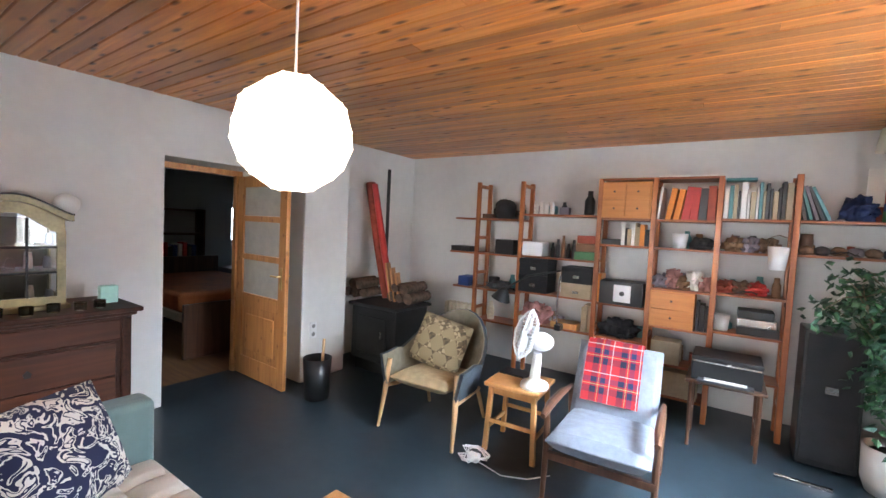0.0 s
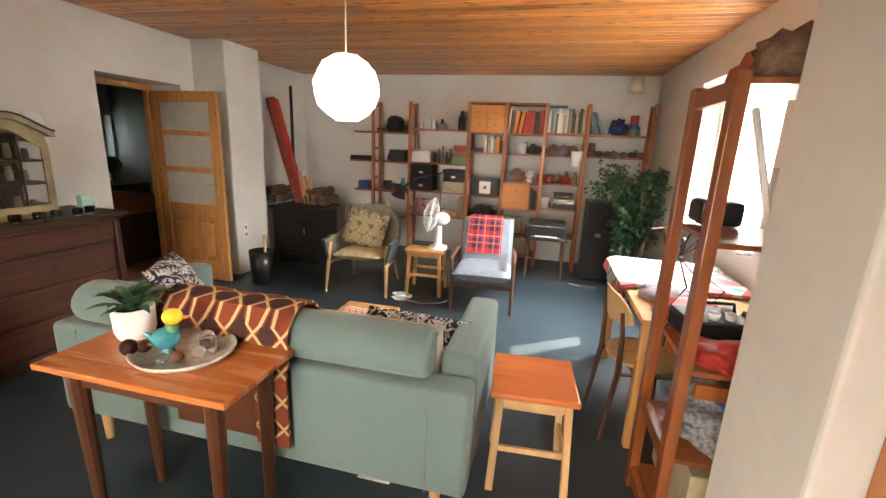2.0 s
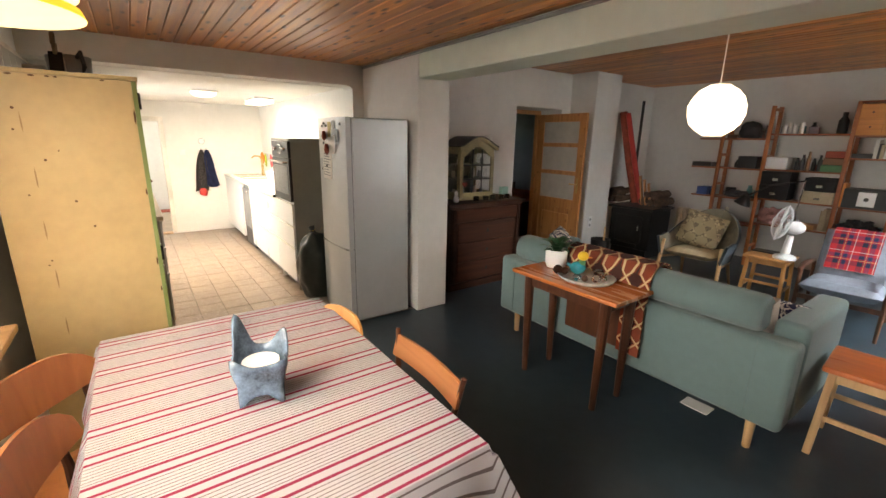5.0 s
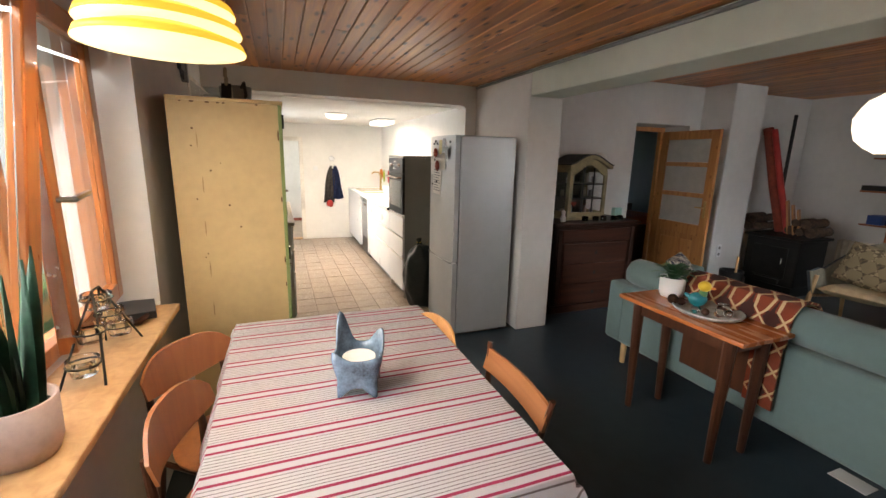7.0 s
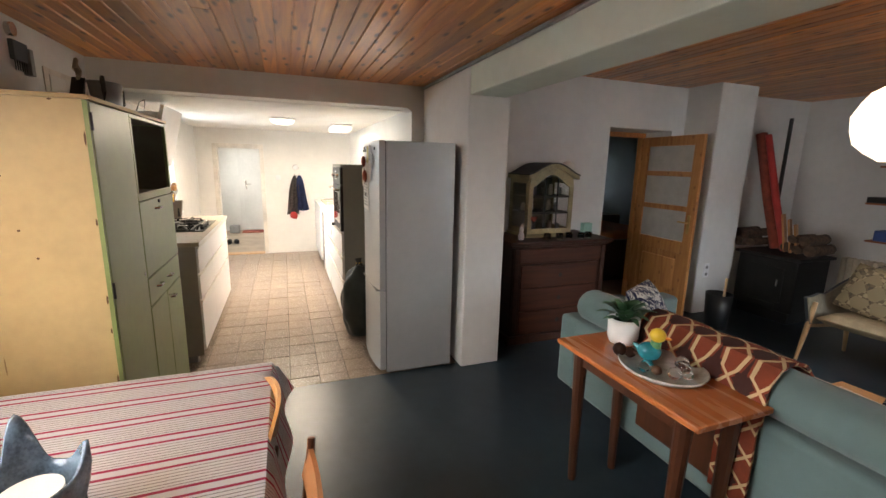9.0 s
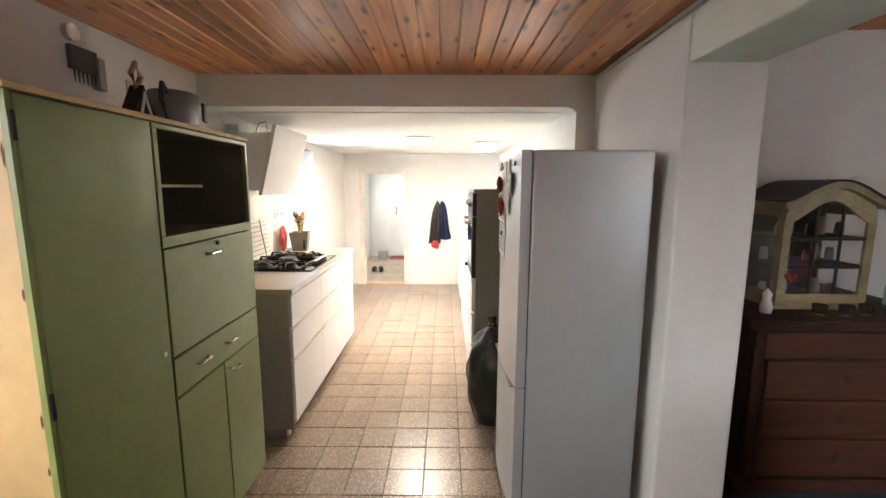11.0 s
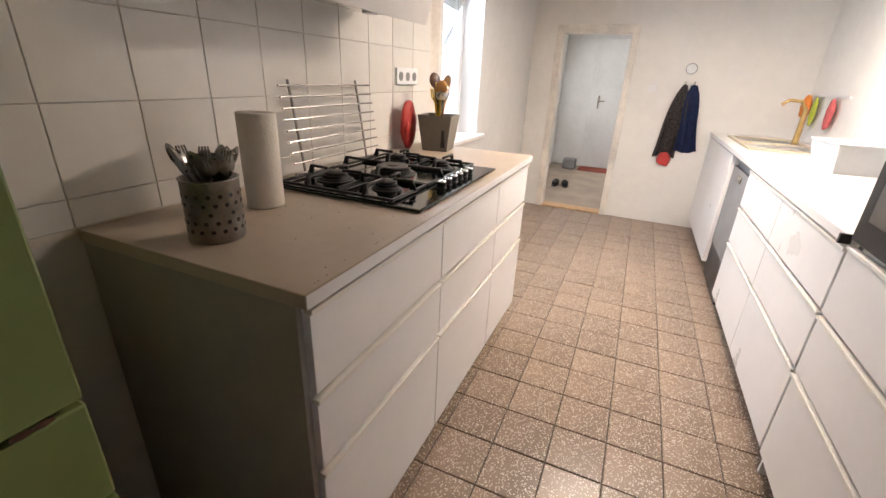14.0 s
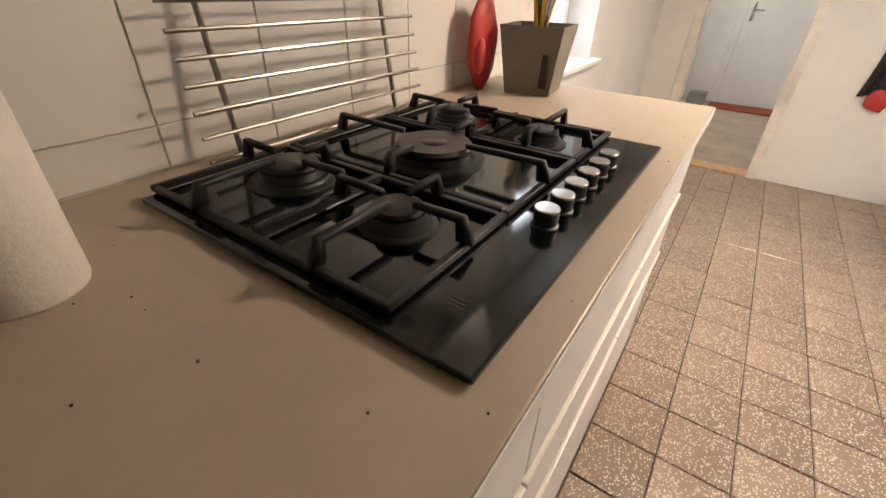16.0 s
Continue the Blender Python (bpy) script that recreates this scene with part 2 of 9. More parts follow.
M_MAHOGF.node_tree.nodes["Principled BSDF"].inputs["Specular IOR Level"].default_value = 0.22
M_MAHOG.node_tree.nodes["Principled BSDF"].inputs["Specular IOR Level"].default_value = 0.18     # old dull polish
M_DARKWOOD = wood("dark walnut", (0.12, 0.055, 0.03), (0.06, 0.026, 0.015), 0.35, 2)
M_FRAMEWOOD = wood("red brown window wood", (0.40, 0.135, 0.035), (0.26, 0.075, 0.02), 0.3, 2, 0.2, 0, 0.3)
M_BLACK = mat("black plastic", (0.012, 0.012, 0.013), 0.4, 0, 0.1)
M_BLACKMAT = mat("black fabric", (0.016, 0.016, 0.018), 0.85, 0, 0.2, 12, bump=0.4, bump_scale=200)
M_IRON = mat("black iron", (0.018, 0.017, 0.016), 0.55, 0.4, 0.2, 9, bump=0.4, bump_scale=60)
M_DGREY = mat("dark grey", (0.05, 0.05, 0.055), 0.6, 0, 0.15)
M_GREY = mat("mid grey", (0.25, 0.25, 0.25), 0.6, 0, 0.1)
M_WHITE = mat("white lacquer", (0.80, 0.79, 0.77), 0.35, 0, 0.03, 3)
M_WPLASTIC = mat("white plastic", (0.78, 0.78, 0.78), 0.35, 0, 0.03)
M_PAPER = mat("white paper", (0.78, 0.76, 0.72), 0.85, 0, 0.05)
M_CREAM = mat("cream lacquer", (0.62, 0.55, 0.42), 0.5, 0, 0.08, 4)
M_CHROME = mat("brushed steel", (0.62, 0.60, 0.57), 0.25, 1.0, 0.08, 20)
M_STEEL = mat("dull steel", (0.30, 0.28, 0.25), 0.30, 1.0, 0.15, 20)
M_BRASS = mat("brass", (0.55, 0.38, 0.16), 0.3, 1.0, 0.1)
M_RED = mat("red", (0.45, 0.03, 0.025), 0.5, 0, 0.15)
M_RUST = mat("rust red cloth", (0.30, 0.06, 0.035), 0.85, 0, 0.2, 14, bump=0.4, bump_scale=120)
M_ORANGE = mat("orange", (0.70, 0.22, 0.03), 0.5, 0, 0.1)
M_BLUE = mat("blue", (0.03, 0.07, 0.25), 0.6, 0, 0.15)
M_NAVY = mat("navy cloth", (0.02, 0.035, 0.11), 0.9, 0, 0.2, 20, bump=0.4, bump_scale=200)
M_TEALGL = mat("teal glaze", (0.02, 0.22, 0.26), 0.15, 0, 0.15, coat=0.5)
M_YELLOW = mat("yellow", (0.75, 0.50, 0.04), 0.35, 0, 0.1)
M_GREEN = mat("green", (0.08, 0.25, 0.10), 0.5, 0, 0.15)
M_TERRA = mat("brown mixed cloth", (0.20, 0.12, 0.075), 0.9, 0, 0.35, 25, bump=0.5, bump_scale=80)
M_SOFA = mat("sage green sofa cloth", (0.120, 0.178, 0.172), 0.92, 0, 0.035, 20, bump=0.35, bump_scale=420, sheen=0.2)
M_SOFAIN = mat("beige tufted cloth", (0.50, 0.45, 0.39), 0.92, 0, 0.03, 20, bump=0.35, bump_scale=420)
M_BLUECLOTH = mat("pale blue grey cloth", (0.19, 0.215, 0.26), 0.92, 0, 0.10, 18, bump=0.35, bump_scale=350)
M_GREENCAB = mat("sage green cabinet paint", (0.188, 0.240, 0.079), 0.4, 0, 0.10, 2.2, bump=0.1, bump_scale=30)
M_CABSIDE = mat("yellowed cream paint", (0.50, 0.36, 0.17), 0.55, 0, 0.08, 2.5, bump=0.1, bump_scale=30)
# inside of both cabinets: the recess shade is put into this colour
M_NICHE = mat("olive brown darkened for recess shade", (0.115, 0.098, 0.060), 0.6, 0, 0.15)
M_FRIDGE = mat("silver fridge enamel", (0.44, 0.45, 0.45), 0.34, 0.30, 0.04, 2)
M_COUNTER = mat("beige laminate worktop", (0.47, 0.385, 0.295), 0.36, 0, 0.07, 2.5)
M_DRAWER = mat("white drawer front", (0.82, 0.81, 0.80), 0.3, 0, 0.02, 3)
M_GRIP = mat("cream grip rail", (0.80, 0.77, 0.71), 0.35, 0, 0.03, 3)
M_SIDEPANEL = mat("grey side panel", (0.29, 0.29, 0.25), 0.5, 0, 0.05, 3)
M_CAST = mat("black cast iron", (0.007, 0.007, 0.007), 0.5, 0.0, 0.2, 9, bump=0.2, bump_scale=90)
M_HOBGLASS = mat("black hob glass", (0.004, 0.005, 0.005), 0.07, 0, 0.1)
M_TILE = mat("white wall tile", (0.76, 0.73, 0.68), 0.18, 0, 0.03, 2, rand=0.04)
M_LEAF = mat("leaf green", (0.055, 0.155, 0.065), 0.48, 0, 0.35, 8)
M_LEAF2 = mat("dark leaf green", (0.025, 0.08, 0.045), 0.45, 0, 0.35, 8)
M_BARK = mat("pale bark", (0.28, 0.22, 0.15), 0.85, 0, 0.25, 10, stretch=(3, 3, 0.6), bump=0.4, bump_scale=40)
M_SOIL = mat("soil", (0.03, 0.02, 0.014), 0.95, 0, 0.3, 40, bump=0.6, bump_scale=90)
M_BAG = mat("black bin bag", (0.010, 0.015, 0.013), 0.42, 0, 0.2, 20, bump=0.9, bump_scale=14)
M_GLASS = glass("clear glass")
M_CUPGLASS = glass("thin clear glass", (0.95, 0.98, 1.0))
M_CUPGLASS.node_tree.nodes["Principled BSDF"].inputs["IOR"].default_value = 1.14
M_FROST = mat("pale patterned door glass", (0.50, 0.48, 0.44), 0.18, 0, 0.06, 8, bump=0.3, bump_scale=60)
M_GLOBE = glow("lit paper globe", (1.0, 0.80, 0.60), 5.0)
M_KLAMP = glow("lit opal lamp", (1.0, 0.86, 0.68), 4.0)
M_GRASS = mat("outdoor grass", (0.07, 0.13, 0.035), 0.9, 0, 0.3, 3)


# ---- mesh helpers ----
WORLDLY = set()


def box(bm, x0, x1, y0, y1, z0, z1, bevel=0.0, seg=2, m=None):
    lay = bm.faces.layers.int.get("flat") or bm.faces.layers.int.new("flat")
    r = bmesh.ops.create_cube(bm, size=1.0)
    vs = r["verts"]
    bmesh.ops.transform(bm, verts=vs, matrix=Matrix.Translation(((x0 + x1) / 2, (y0 + y1) / 2, (z0 + z1) / 2)) @ Matrix.Diagonal((abs(x1 - x0), abs(y1 - y0), abs(z1 - z0), 1)))
    if bevel:
        es = list({e for v in vs for e in v.link_edges})
        r = bmesh.ops.bevel(bm, geom=es, offset=bevel, segments=seg, affect="EDGES", profile=0.5)
        vs = list({v for f in r["faces"] for v in f.verts})
        for f in {f for v in vs for f in v.link_faces}:
            f.normal_update()
            if max(abs(c) for c in f.normal) > 0.9995:
                f[lay] = 1
    if m is not None:
        bmesh.ops.transform(bm, verts=vs, matrix=m)
    return vs


def B(*a, **k):
    bm = bmesh.new()
    box(bm, *a, **k)
    return bm


def cyl(bm, p0, p1, r0, r1=None, seg=14, caps=True):
    p0, p1 = Vector(p0), Vector(p1)
    r1 = r0 if r1 is None else r1
    q = (p1 - p0).to_track_quat("Z", "Y").to_matrix().to_4x4()
    r = bmesh.ops.create_cone(bm, cap_ends=caps, segments=seg, radius1=r0, radius2=r1, depth=(p1 - p0).length)
    bmesh.ops.transform(bm, verts=r["verts"], matrix=Matrix.Translation((p0 + p1) / 2) @ q)
    return r["verts"]


def C(*a, **k):
    bm = bmesh.new()
    cyl(bm, *a, **k)
    return bm


def tube(bm, pts, r, seg=8):
    pts = [Vector(p) for p in pts]
    rings = []
    for i, p in enumerate(pts):
        d = (pts[min(i + 1, len(pts) - 1)] - pts[max(i - 1, 0)]).normalized()
        a = d.cross(Vector((0, 0, 1)) if abs(d.z) < 0.9 else Vector((1, 0, 0))).normalized()
        b = d.cross(a)
        rr = r[i] if isinstance(r, (list, tuple)) else r
        rings.append([bm.verts.new(p + (a * math.cos(2 * math.pi * k / seg) + b * math.sin(2 * math.pi * k / seg)) * rr) for k in range(seg)])
    for a, b in zip(rings, rings[1:]):
        for k in range(seg):
            bm.faces.new((a[k], a[(k + 1) % seg], b[(k + 1) % seg], b[k]))
    bm.faces.new(rings[0][::-1])
    bm.faces.new(rings[-1])


def T(pts, r, seg=8):
    bm = bmesh.new()
    tube(bm, pts, r, seg)
    bmesh.ops.recalc_face_normals(bm, faces=bm.faces)
    return bm


def lathe(bm, prof, c=(0, 0, 0), seg=24, sx=1.0, sy=1.0):
    rings = []
    for r, z in prof:
        rings.append([bm.verts.new((c[0] + sx * r * math.cos(2 * math.pi * k / seg), c[1] + sy * r * math.sin(2 * math.pi * k / seg), c[2] + z)) for k in range(seg)])
    for a, b in zip(rings, rings[1:]):
        for k in range(seg):
            bm.faces.new((a[k], a[(k + 1) % seg], b[(k + 1) % seg], b[k]))
    bm.faces.new(rings[0][::-1])
    bm.faces.new(rings[-1])


def L(prof, c=(0, 0, 0), seg=24, sx=1.0, sy=1.0):
    bm = bmesh.new()
    lathe(bm, prof, c, seg, sx, sy)
    return bm


def extrude_poly(bm, pts, axis, a, b):
    """A plate: the outline pts in the plane across the axis, from a to b along it."""
    def at(p, v):
        return {0: (v, p[0], p[1]), 1: (p[0], v, p[1]), 2: (p[0], p[1], v)}[axis]
    lo = [bm.verts.new(at(p, a)) for p in pts]
    hi = [bm.verts.new(at(p, b)) for p in pts]
    k = len(pts)
    bm.faces.new(lo)
    bm.faces.new(hi[::-1])
    for i in range(k):
        bm.faces.new((lo[i], hi[i], hi[(i + 1) % k], lo[(i + 1) % k]))
    bmesh.ops.recalc_face_normals(bm, faces=bm.faces)


def P(pts, axis, a, b):
    bm = bmesh.new()
    extrude_poly(bm, pts, axis, a, b)
    return bm


def blob(c, r, seed=0, amp=0.15, sub=3, freq=3.0, floor=None):
    """An uneven soft lump with radii r."""
    bm = bmesh.new()
    bmesh.ops.create_icosphere(bm, subdivisions=sub, radius=1.0)
    for v in bm.verts:
        k = 1 + amp * noise.noise(v.co * freq + Vector((seed * 7.1, seed * 3.3, seed)))
        v.co = Vector((v.co.x * r[0] * k + c[0], v.co.y * r[1] * k + c[1], v.co.z * r[2] * k + c[2]))
        if floor is not None:
            v.co.z = max(v.co.z, floor)
    return bm


def cushion_bm(w, d, h, puff=0.5, sub=8, dents=()):
    """A stuffed square: w by d, h thick at its middle, lying flat round the origin."""
    bm = bmesh.new()
    n = sub
    def hh(u, v):
        k = (max(0, 1 - abs(u) ** 3.0) * max(0, 1 - abs(v) ** 3.0)) ** puff
        for du, dv, dep in dents:
            k -= dep * math.exp(-((u - du) ** 2 * w * w / 4 + (v - dv) ** 2 * d * d / 4) / 0.0014)
        return k
    top, bot = [], []
    for i in range(n + 1):
        a, b = [], []
        for j in range(n + 1):
            u, v = 2 * i / n - 1, 2 * j / n - 1
            pin = 1 - 0.05 * (1 - abs(u)) * abs(v) ** 4 - 0.0
            x, y = u * w / 2 * (1 - 0.05 * (1 - v * v) * 0), v * d / 2
            k = hh(u, v)
            a.append(bm.verts.new((x, y, h / 2 * k + 0.004)))
            b.append(bm.verts.new((x, y, -h / 2 * max(k, 0) - 0.004)))
        top.append(a)
        bot.append(b)
    for i in range(n):
        for j in range(n):
            bm.faces.new((top[i][j], top[i + 1][j], top[i + 1][j + 1], top[i][j + 1]))
            bm.faces.new((bot[i][j], bot[i][j + 1], bot[i + 1][j + 1], bot[i + 1][j]))
    for i in range(n):
        bm.faces.new((top[i][0], bot[i][0], bot[i + 1][0], top[i + 1][0]))
        bm.faces.new((top[i + 1][n], bot[i + 1][n], bot[i][n], top[i][n]))
        bm.faces.new((top[0][i + 1], bot[0][i + 1], bot[0][i], top[0][i]))
        bm.faces.new((top[n][i], bot[n][i], bot[n][i + 1], top[n][i + 1]))
    return bm


def tufted_bm(w, d, h, nu, nv, sub=7):
    """A thick pad quilted into squares, with a button dent at each crossing; its upper side is at +z."""
    bm = bmesh.new()
    a, b = nu * sub, nv * sub
    top = []
    for i in range(a + 1):
        row = []
        for j in range(b + 1):
            u, v = i / a, j / b
            cell = (abs(math.sin(math.pi * u * nu)) * abs(math.sin(math.pi * v * nv))) ** 0.30
            edge = min(1.0, min(u, 1 - u) * w / 0.03, min(v, 1 - v) * d / 0.03)
            row.append(bm.verts.new(((u - 0.5) * w, (v - 0.5) * d, h / 2 - 0.030 * (1 - cell) * edge - 0.035 * (1 - edge) ** 2)))
        top.append(row)
    for i in range(a):
        for j in range(b):
            bm.faces.new((top[i][j], top[i + 1][j], top[i + 1][j + 1], top[i][j + 1]))
    rim = [top[i][0] for i in range(a + 1)] + [top[a][j] for j in range(1, b + 1)] + [top[i][b] for i in range(a - 1, -1, -1)] + [top[0][j] for j in range(b - 1, 0, -1)]
    low = [bm.verts.new((q.co.x, q.co.y, -h / 2)) for q in rim]
    for k in range(len(rim)):
        m_ = (k + 1) % len(rim)
        bm.faces.new((rim[m_], rim[k], low[k], low[m_]))
    bm.faces.new(low[::-1])
    bmesh.ops.recalc_face_normals(bm, faces=bm.faces)
    return bm


def link_mesh(name, bm, material, smooth=None):
    me = bpy.data.meshes.new(name)
    if smooth is None:
        smooth = True
    if smooth:
        lay = bm.faces.layers.int.get("flat")
        for f in bm.faces:
            f.smooth = not (lay and f[lay])
        for e in bm.edges:
            if len(e.link_faces) != 2 or e.calc_face_angle(0) > radians(35):
                e.smooth = False
    bm.to_mesh(me)
    bm.free()
    me.materials.append(material)
    return new(name, me)


def thing(name, label, category, m=None, group="", world=False):
    """A thing of several parts: an empty at its base. world: its parts are given in world places."""
    e = new(name)
    e.empty_display_size = 0.1
    if m is not None:
        e.matrix_world = m
    if world:
        WORLDLY.add(e)
    return tagged(e, label, category, group)


def part(name, bm, material, parent, label="", smooth=None):
    root = parent
    while root.parent:
        root = root.parent
    if root in WORLDLY:
        bmesh.ops.transform(bm, verts=bm.verts, matrix=root.matrix_basis.inverted())
    ob = link_mesh(name, bm, material, smooth)
    ob.parent = parent
    if label:
        tagged(ob, label)
    return ob


def single(name, bm, material, label, category, m=None, group="", smooth=None):
    """A thing of one mesh."""
    ob = link_mesh(name, bm, material, smooth)
    if m is not None:
        ob.matrix_world = m
    return tagged(ob, label, category, group)


def structure(name, bm, material, label="", smooth=None):
    return tagged(link_mesh(name, bm, material, smooth), label, "", "", "structure")


def wall_bm(axis, a, b, u0, u1, z0, z1, holes=()):
    """A wall from a to b across, u0 to u1 along, with openings (u0, u1, z0, z1) right through."""
    bm = bmesh.new()
    us = sorted({u0, u1, *[h[0] for h in holes], *[h[1] for h in holes]})
    for p, q in zip(us, us[1:]):
        mid = (p + q) / 2
        cuts = sorted((h[2], h[3]) for h in holes if h[0] < mid < h[1])
        z = z0
        for c0, c1 in cuts + [(z1, z1)]:
            if c0 - z > 0.001:
                if axis == 0:
                    box(bm, a, b, p, q, z, c0)
                else:
                    box(bm, p, q, a, b, z, c0)
            z = c1
    bmesh.ops.remove_doubles(bm, verts=bm.verts, dist=0.0005)
    seen = {}
    for f in list(bm.faces):
        seen.setdefault(tuple(round(c, 3) for c in f.calc_center_median()), []).append(f)
    bmesh.ops.delete(bm, geom=[f for fs in seen.values() if len(fs) > 1 for f in fs], context="FACES_ONLY")
    lay = bm.faces.layers.int.get("flat") or bm.faces.layers.int.new("flat")
    for f in bm.faces:      # flat shading on every face of a wall
        f[lay] = 1
    return bm


# ---- the large structure ----
LX0, LX1, LY1, LZ = -3.67, 1.30, 4.83, 2.49        # living room
DY0, DZ = -2.88, 2.305                             # dining part
KX0, KY1, KZ = -7.89, -0.42, 2.105                  # kitchen

bm = bmesh.new()
box(bm, -4.10, LX1 + 0.3, -0.30, 5.1, -0.12, 0)
box(bm, -2.95, LX1 + 0.3, -3.2, -0.30, -0.12, 0)
structure("floor", bm, M_LINO, "dark blue-grey linoleum floor")
structure("floor_kitchen", B(-8.05, -2.95, -3.2, -0.30, -0.12, -0.006), M_GROUT, "dark grout bed under terrazzo tiles")
structure("floor_bedroom", B(-8.0, -4.10, 0.3, 5.1, -0.12, -0.002), wood("bedroom boards", (0.30, 0.17, 0.08), (0.2, 0.1, 0.05), 0.5, 0), "brown wooden floor")
structure("floor_hall", B(-11.2, -8.05, -3.6, -1.0, -0.12, -0.002), mat("hall floor", (0.36, 0.29, 0.22), 0.5, 0, 0.15, 4), "pale brown hall floor")
structure("ground", B(-60, 60, -60, 60, -0.4, -0.13), M_GRASS, "green lawn outside")

structure("wall_back", wall_bm(1, LY1, LY1 + 0.25, -4.1, LX1 + 0.3, 0, 2.7), M_PLASTER, "white plaster wall")
structure("wall_left", wall_bm(0, -4.10, LX0, 0.035, LY1, 0, 2.7, [(1.67, 2.53, 0, 2.025)]), M_PLASTER, "white plaster wall with a deep doorway")
structure("wall_stub", B(-4.10, -2.87, -0.30, 0.035, 0, 2.7, 0.012), M_PLASTER, "white plaster pier between two rooms")
structure("wall_right", wall_bm(0, LX1, LX1 + 0.32, -3.2, LY1 + 0.25, 0, 2.7, [(1.62, 3.14, 0.99, 2.17)]), M_PLASTER, "white plaster wall with a window")
structure("wall_window", wall_bm(1, DY0 - 0.34, DY0, -8.2, LX1 + 0.3, 0, 2.7, [(-1.98, 0.20, 0.83, 2.12), (-6.33, -5.62, 0.93, 2.02)]), M_PLASTER, "white plaster wall with deep window openings")
structure("wall_kitchen_right", wall_bm(1, KY1, -0.301, -8.2, -3.93, 0, 2.7), M_KPLASTER, "white painted kitchen wall")
structure("wall_kitchen_end", wall_bm(0, KX0 - 0.17, KX0, DY0, KY1, 0, 2.7, [(-2.58, -1.93, 0, 1.80)]), M_KPLASTER, "white painted wall with a doorway")
structure("pier_chimney", B(LX0, -3.265, 2.70, 3.25, 0, 2.7, 0.015), M_PLASTER, "white plaster chimney breast")
structure("pier_column", B(0.66, LX1, -0.30, 0.13, 0, 2.7, 0.012), M_PLASTER, "white plaster column")
structure("beam", B(-2.87, LX1, -0.298, 0.0, 2.09, 2.7, 0.012), M_BEAM, "pale greenish white painted beam")
# lintel with a rounded corner at the jamb
bm = bmesh.new()
box(bm, -4.14, -3.93, DY0, -0.302, 2.11, 2.5)
box(bm, -4.14, -3.931, -0.40, -0.302, 0, 2.109)
fil = [(-0.401, 2.1095)] + [(-0.49 + 0.09 * math.sin(q), 2.02 + 0.09 * math.cos(q)) for q in (0, 0.26, 0.52, 0.79, 1.05, 1.31, 1.5)]
extrude_poly(bm, fil, 0, -4.13, -3.932)
structure("lintel", bm, M_KPLASTER, "white plaster lintel and jamb with a rounded corner")


def boards(name, x0, x1, y0, y1, z, w, seed):
    """A ceiling of narrow boards along x, with open joints."""
    rng = random.Random(seed)
    bm = bmesh.new()
    y = y0
    while y < y1 - 0.001:
        q = min(y + w, y1)
        cuts = [x0] + ([x0 + (x1 - x0) * rng.uniform(0.2, 0.8)] if rng.random() < 0.6 else []) + [x1]
        for a, b in zip(cuts, cuts[1:]):
            dz = rng.uniform(0, 0.0025)
            vs = [(a + .001, y + 0.0015, z + 0.006), (a + .001, y + 0.0075, z + dz), (a + .001, q - 0.0075, z + dz), (a + .001, q - 0.0015, z + 0.006), (a + .001, q - 0.0015, z + 0.02), (a + .001, y + 0.0015, z + 0.02)]
            lo = [bm.verts.new(v) for v in vs]
            hi = [bm.verts.new((b - .001, v[1], v[2])) for v in vs]
            bm.faces.new(lo)
            bm.faces.new(hi[::-1])
            for i in range(6):
                bm.faces.new((lo[i], hi[i], hi[(i + 1) % 6], lo[(i + 1) % 6]))
        y = q
    box(bm, x0, x1, y0, y1, z + 0.012, z + 0.06)
    bmesh.ops.recalc_face_normals(bm, faces=bm.faces)
    return structure(name, bm, M_CEIL, "varnished orange pine board ceiling", smooth=False)


boards("ceiling_living", LX0, LX1, 0.0, LY1, LZ, 0.093, 1)
boards("ceiling_dining", -3.93, LX1, DY0, -0.30, DZ, 0.093, 2)
structure("ceiling_kitchen", B(KX0 - 0.17, -4.14, DY0, KY1, KZ, KZ + 0.1), M_KPLASTER, "white kitchen ceiling")
structure("roof_slab", B(-11.2, 1.7, -3.4, 5.2, 2.72, 2.85), M_PLASTER, "plain slab above the rooms")
structure("trim_ceiling", T([(-3.9, -0.315, 2.285), (1.25, -0.315, 2.285)], 0.013), M_GREY, "grey pipe along the beam")

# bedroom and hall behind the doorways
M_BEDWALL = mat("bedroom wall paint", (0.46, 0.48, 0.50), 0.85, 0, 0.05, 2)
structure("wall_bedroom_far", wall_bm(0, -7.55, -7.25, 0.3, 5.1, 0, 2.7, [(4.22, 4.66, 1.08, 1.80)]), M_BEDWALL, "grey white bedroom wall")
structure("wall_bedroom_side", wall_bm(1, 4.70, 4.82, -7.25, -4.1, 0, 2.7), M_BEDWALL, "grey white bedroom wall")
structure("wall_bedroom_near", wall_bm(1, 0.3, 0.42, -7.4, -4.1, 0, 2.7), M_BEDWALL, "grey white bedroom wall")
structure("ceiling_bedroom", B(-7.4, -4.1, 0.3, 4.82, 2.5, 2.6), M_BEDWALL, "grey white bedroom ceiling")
M_HALLWALL = mat("hall paint", (0.70, 0.70, 0.68), 0.8, 0, 0.05, 2)
structure("wall_hall_far", wall_bm(0, -10.9, -10.75, -3.6, -1.0, 0, 2.7), M_HALLWALL, "pale blue white hall wall")
structure("wall_hall_left", wall_bm(1, -3.15, -3.0, -10.9, -8.06, 0, 2.7, [(-10.3, -8.5, 0.8, 2.1)]), M_HALLWALL, "pale blue white hall wall with a window")
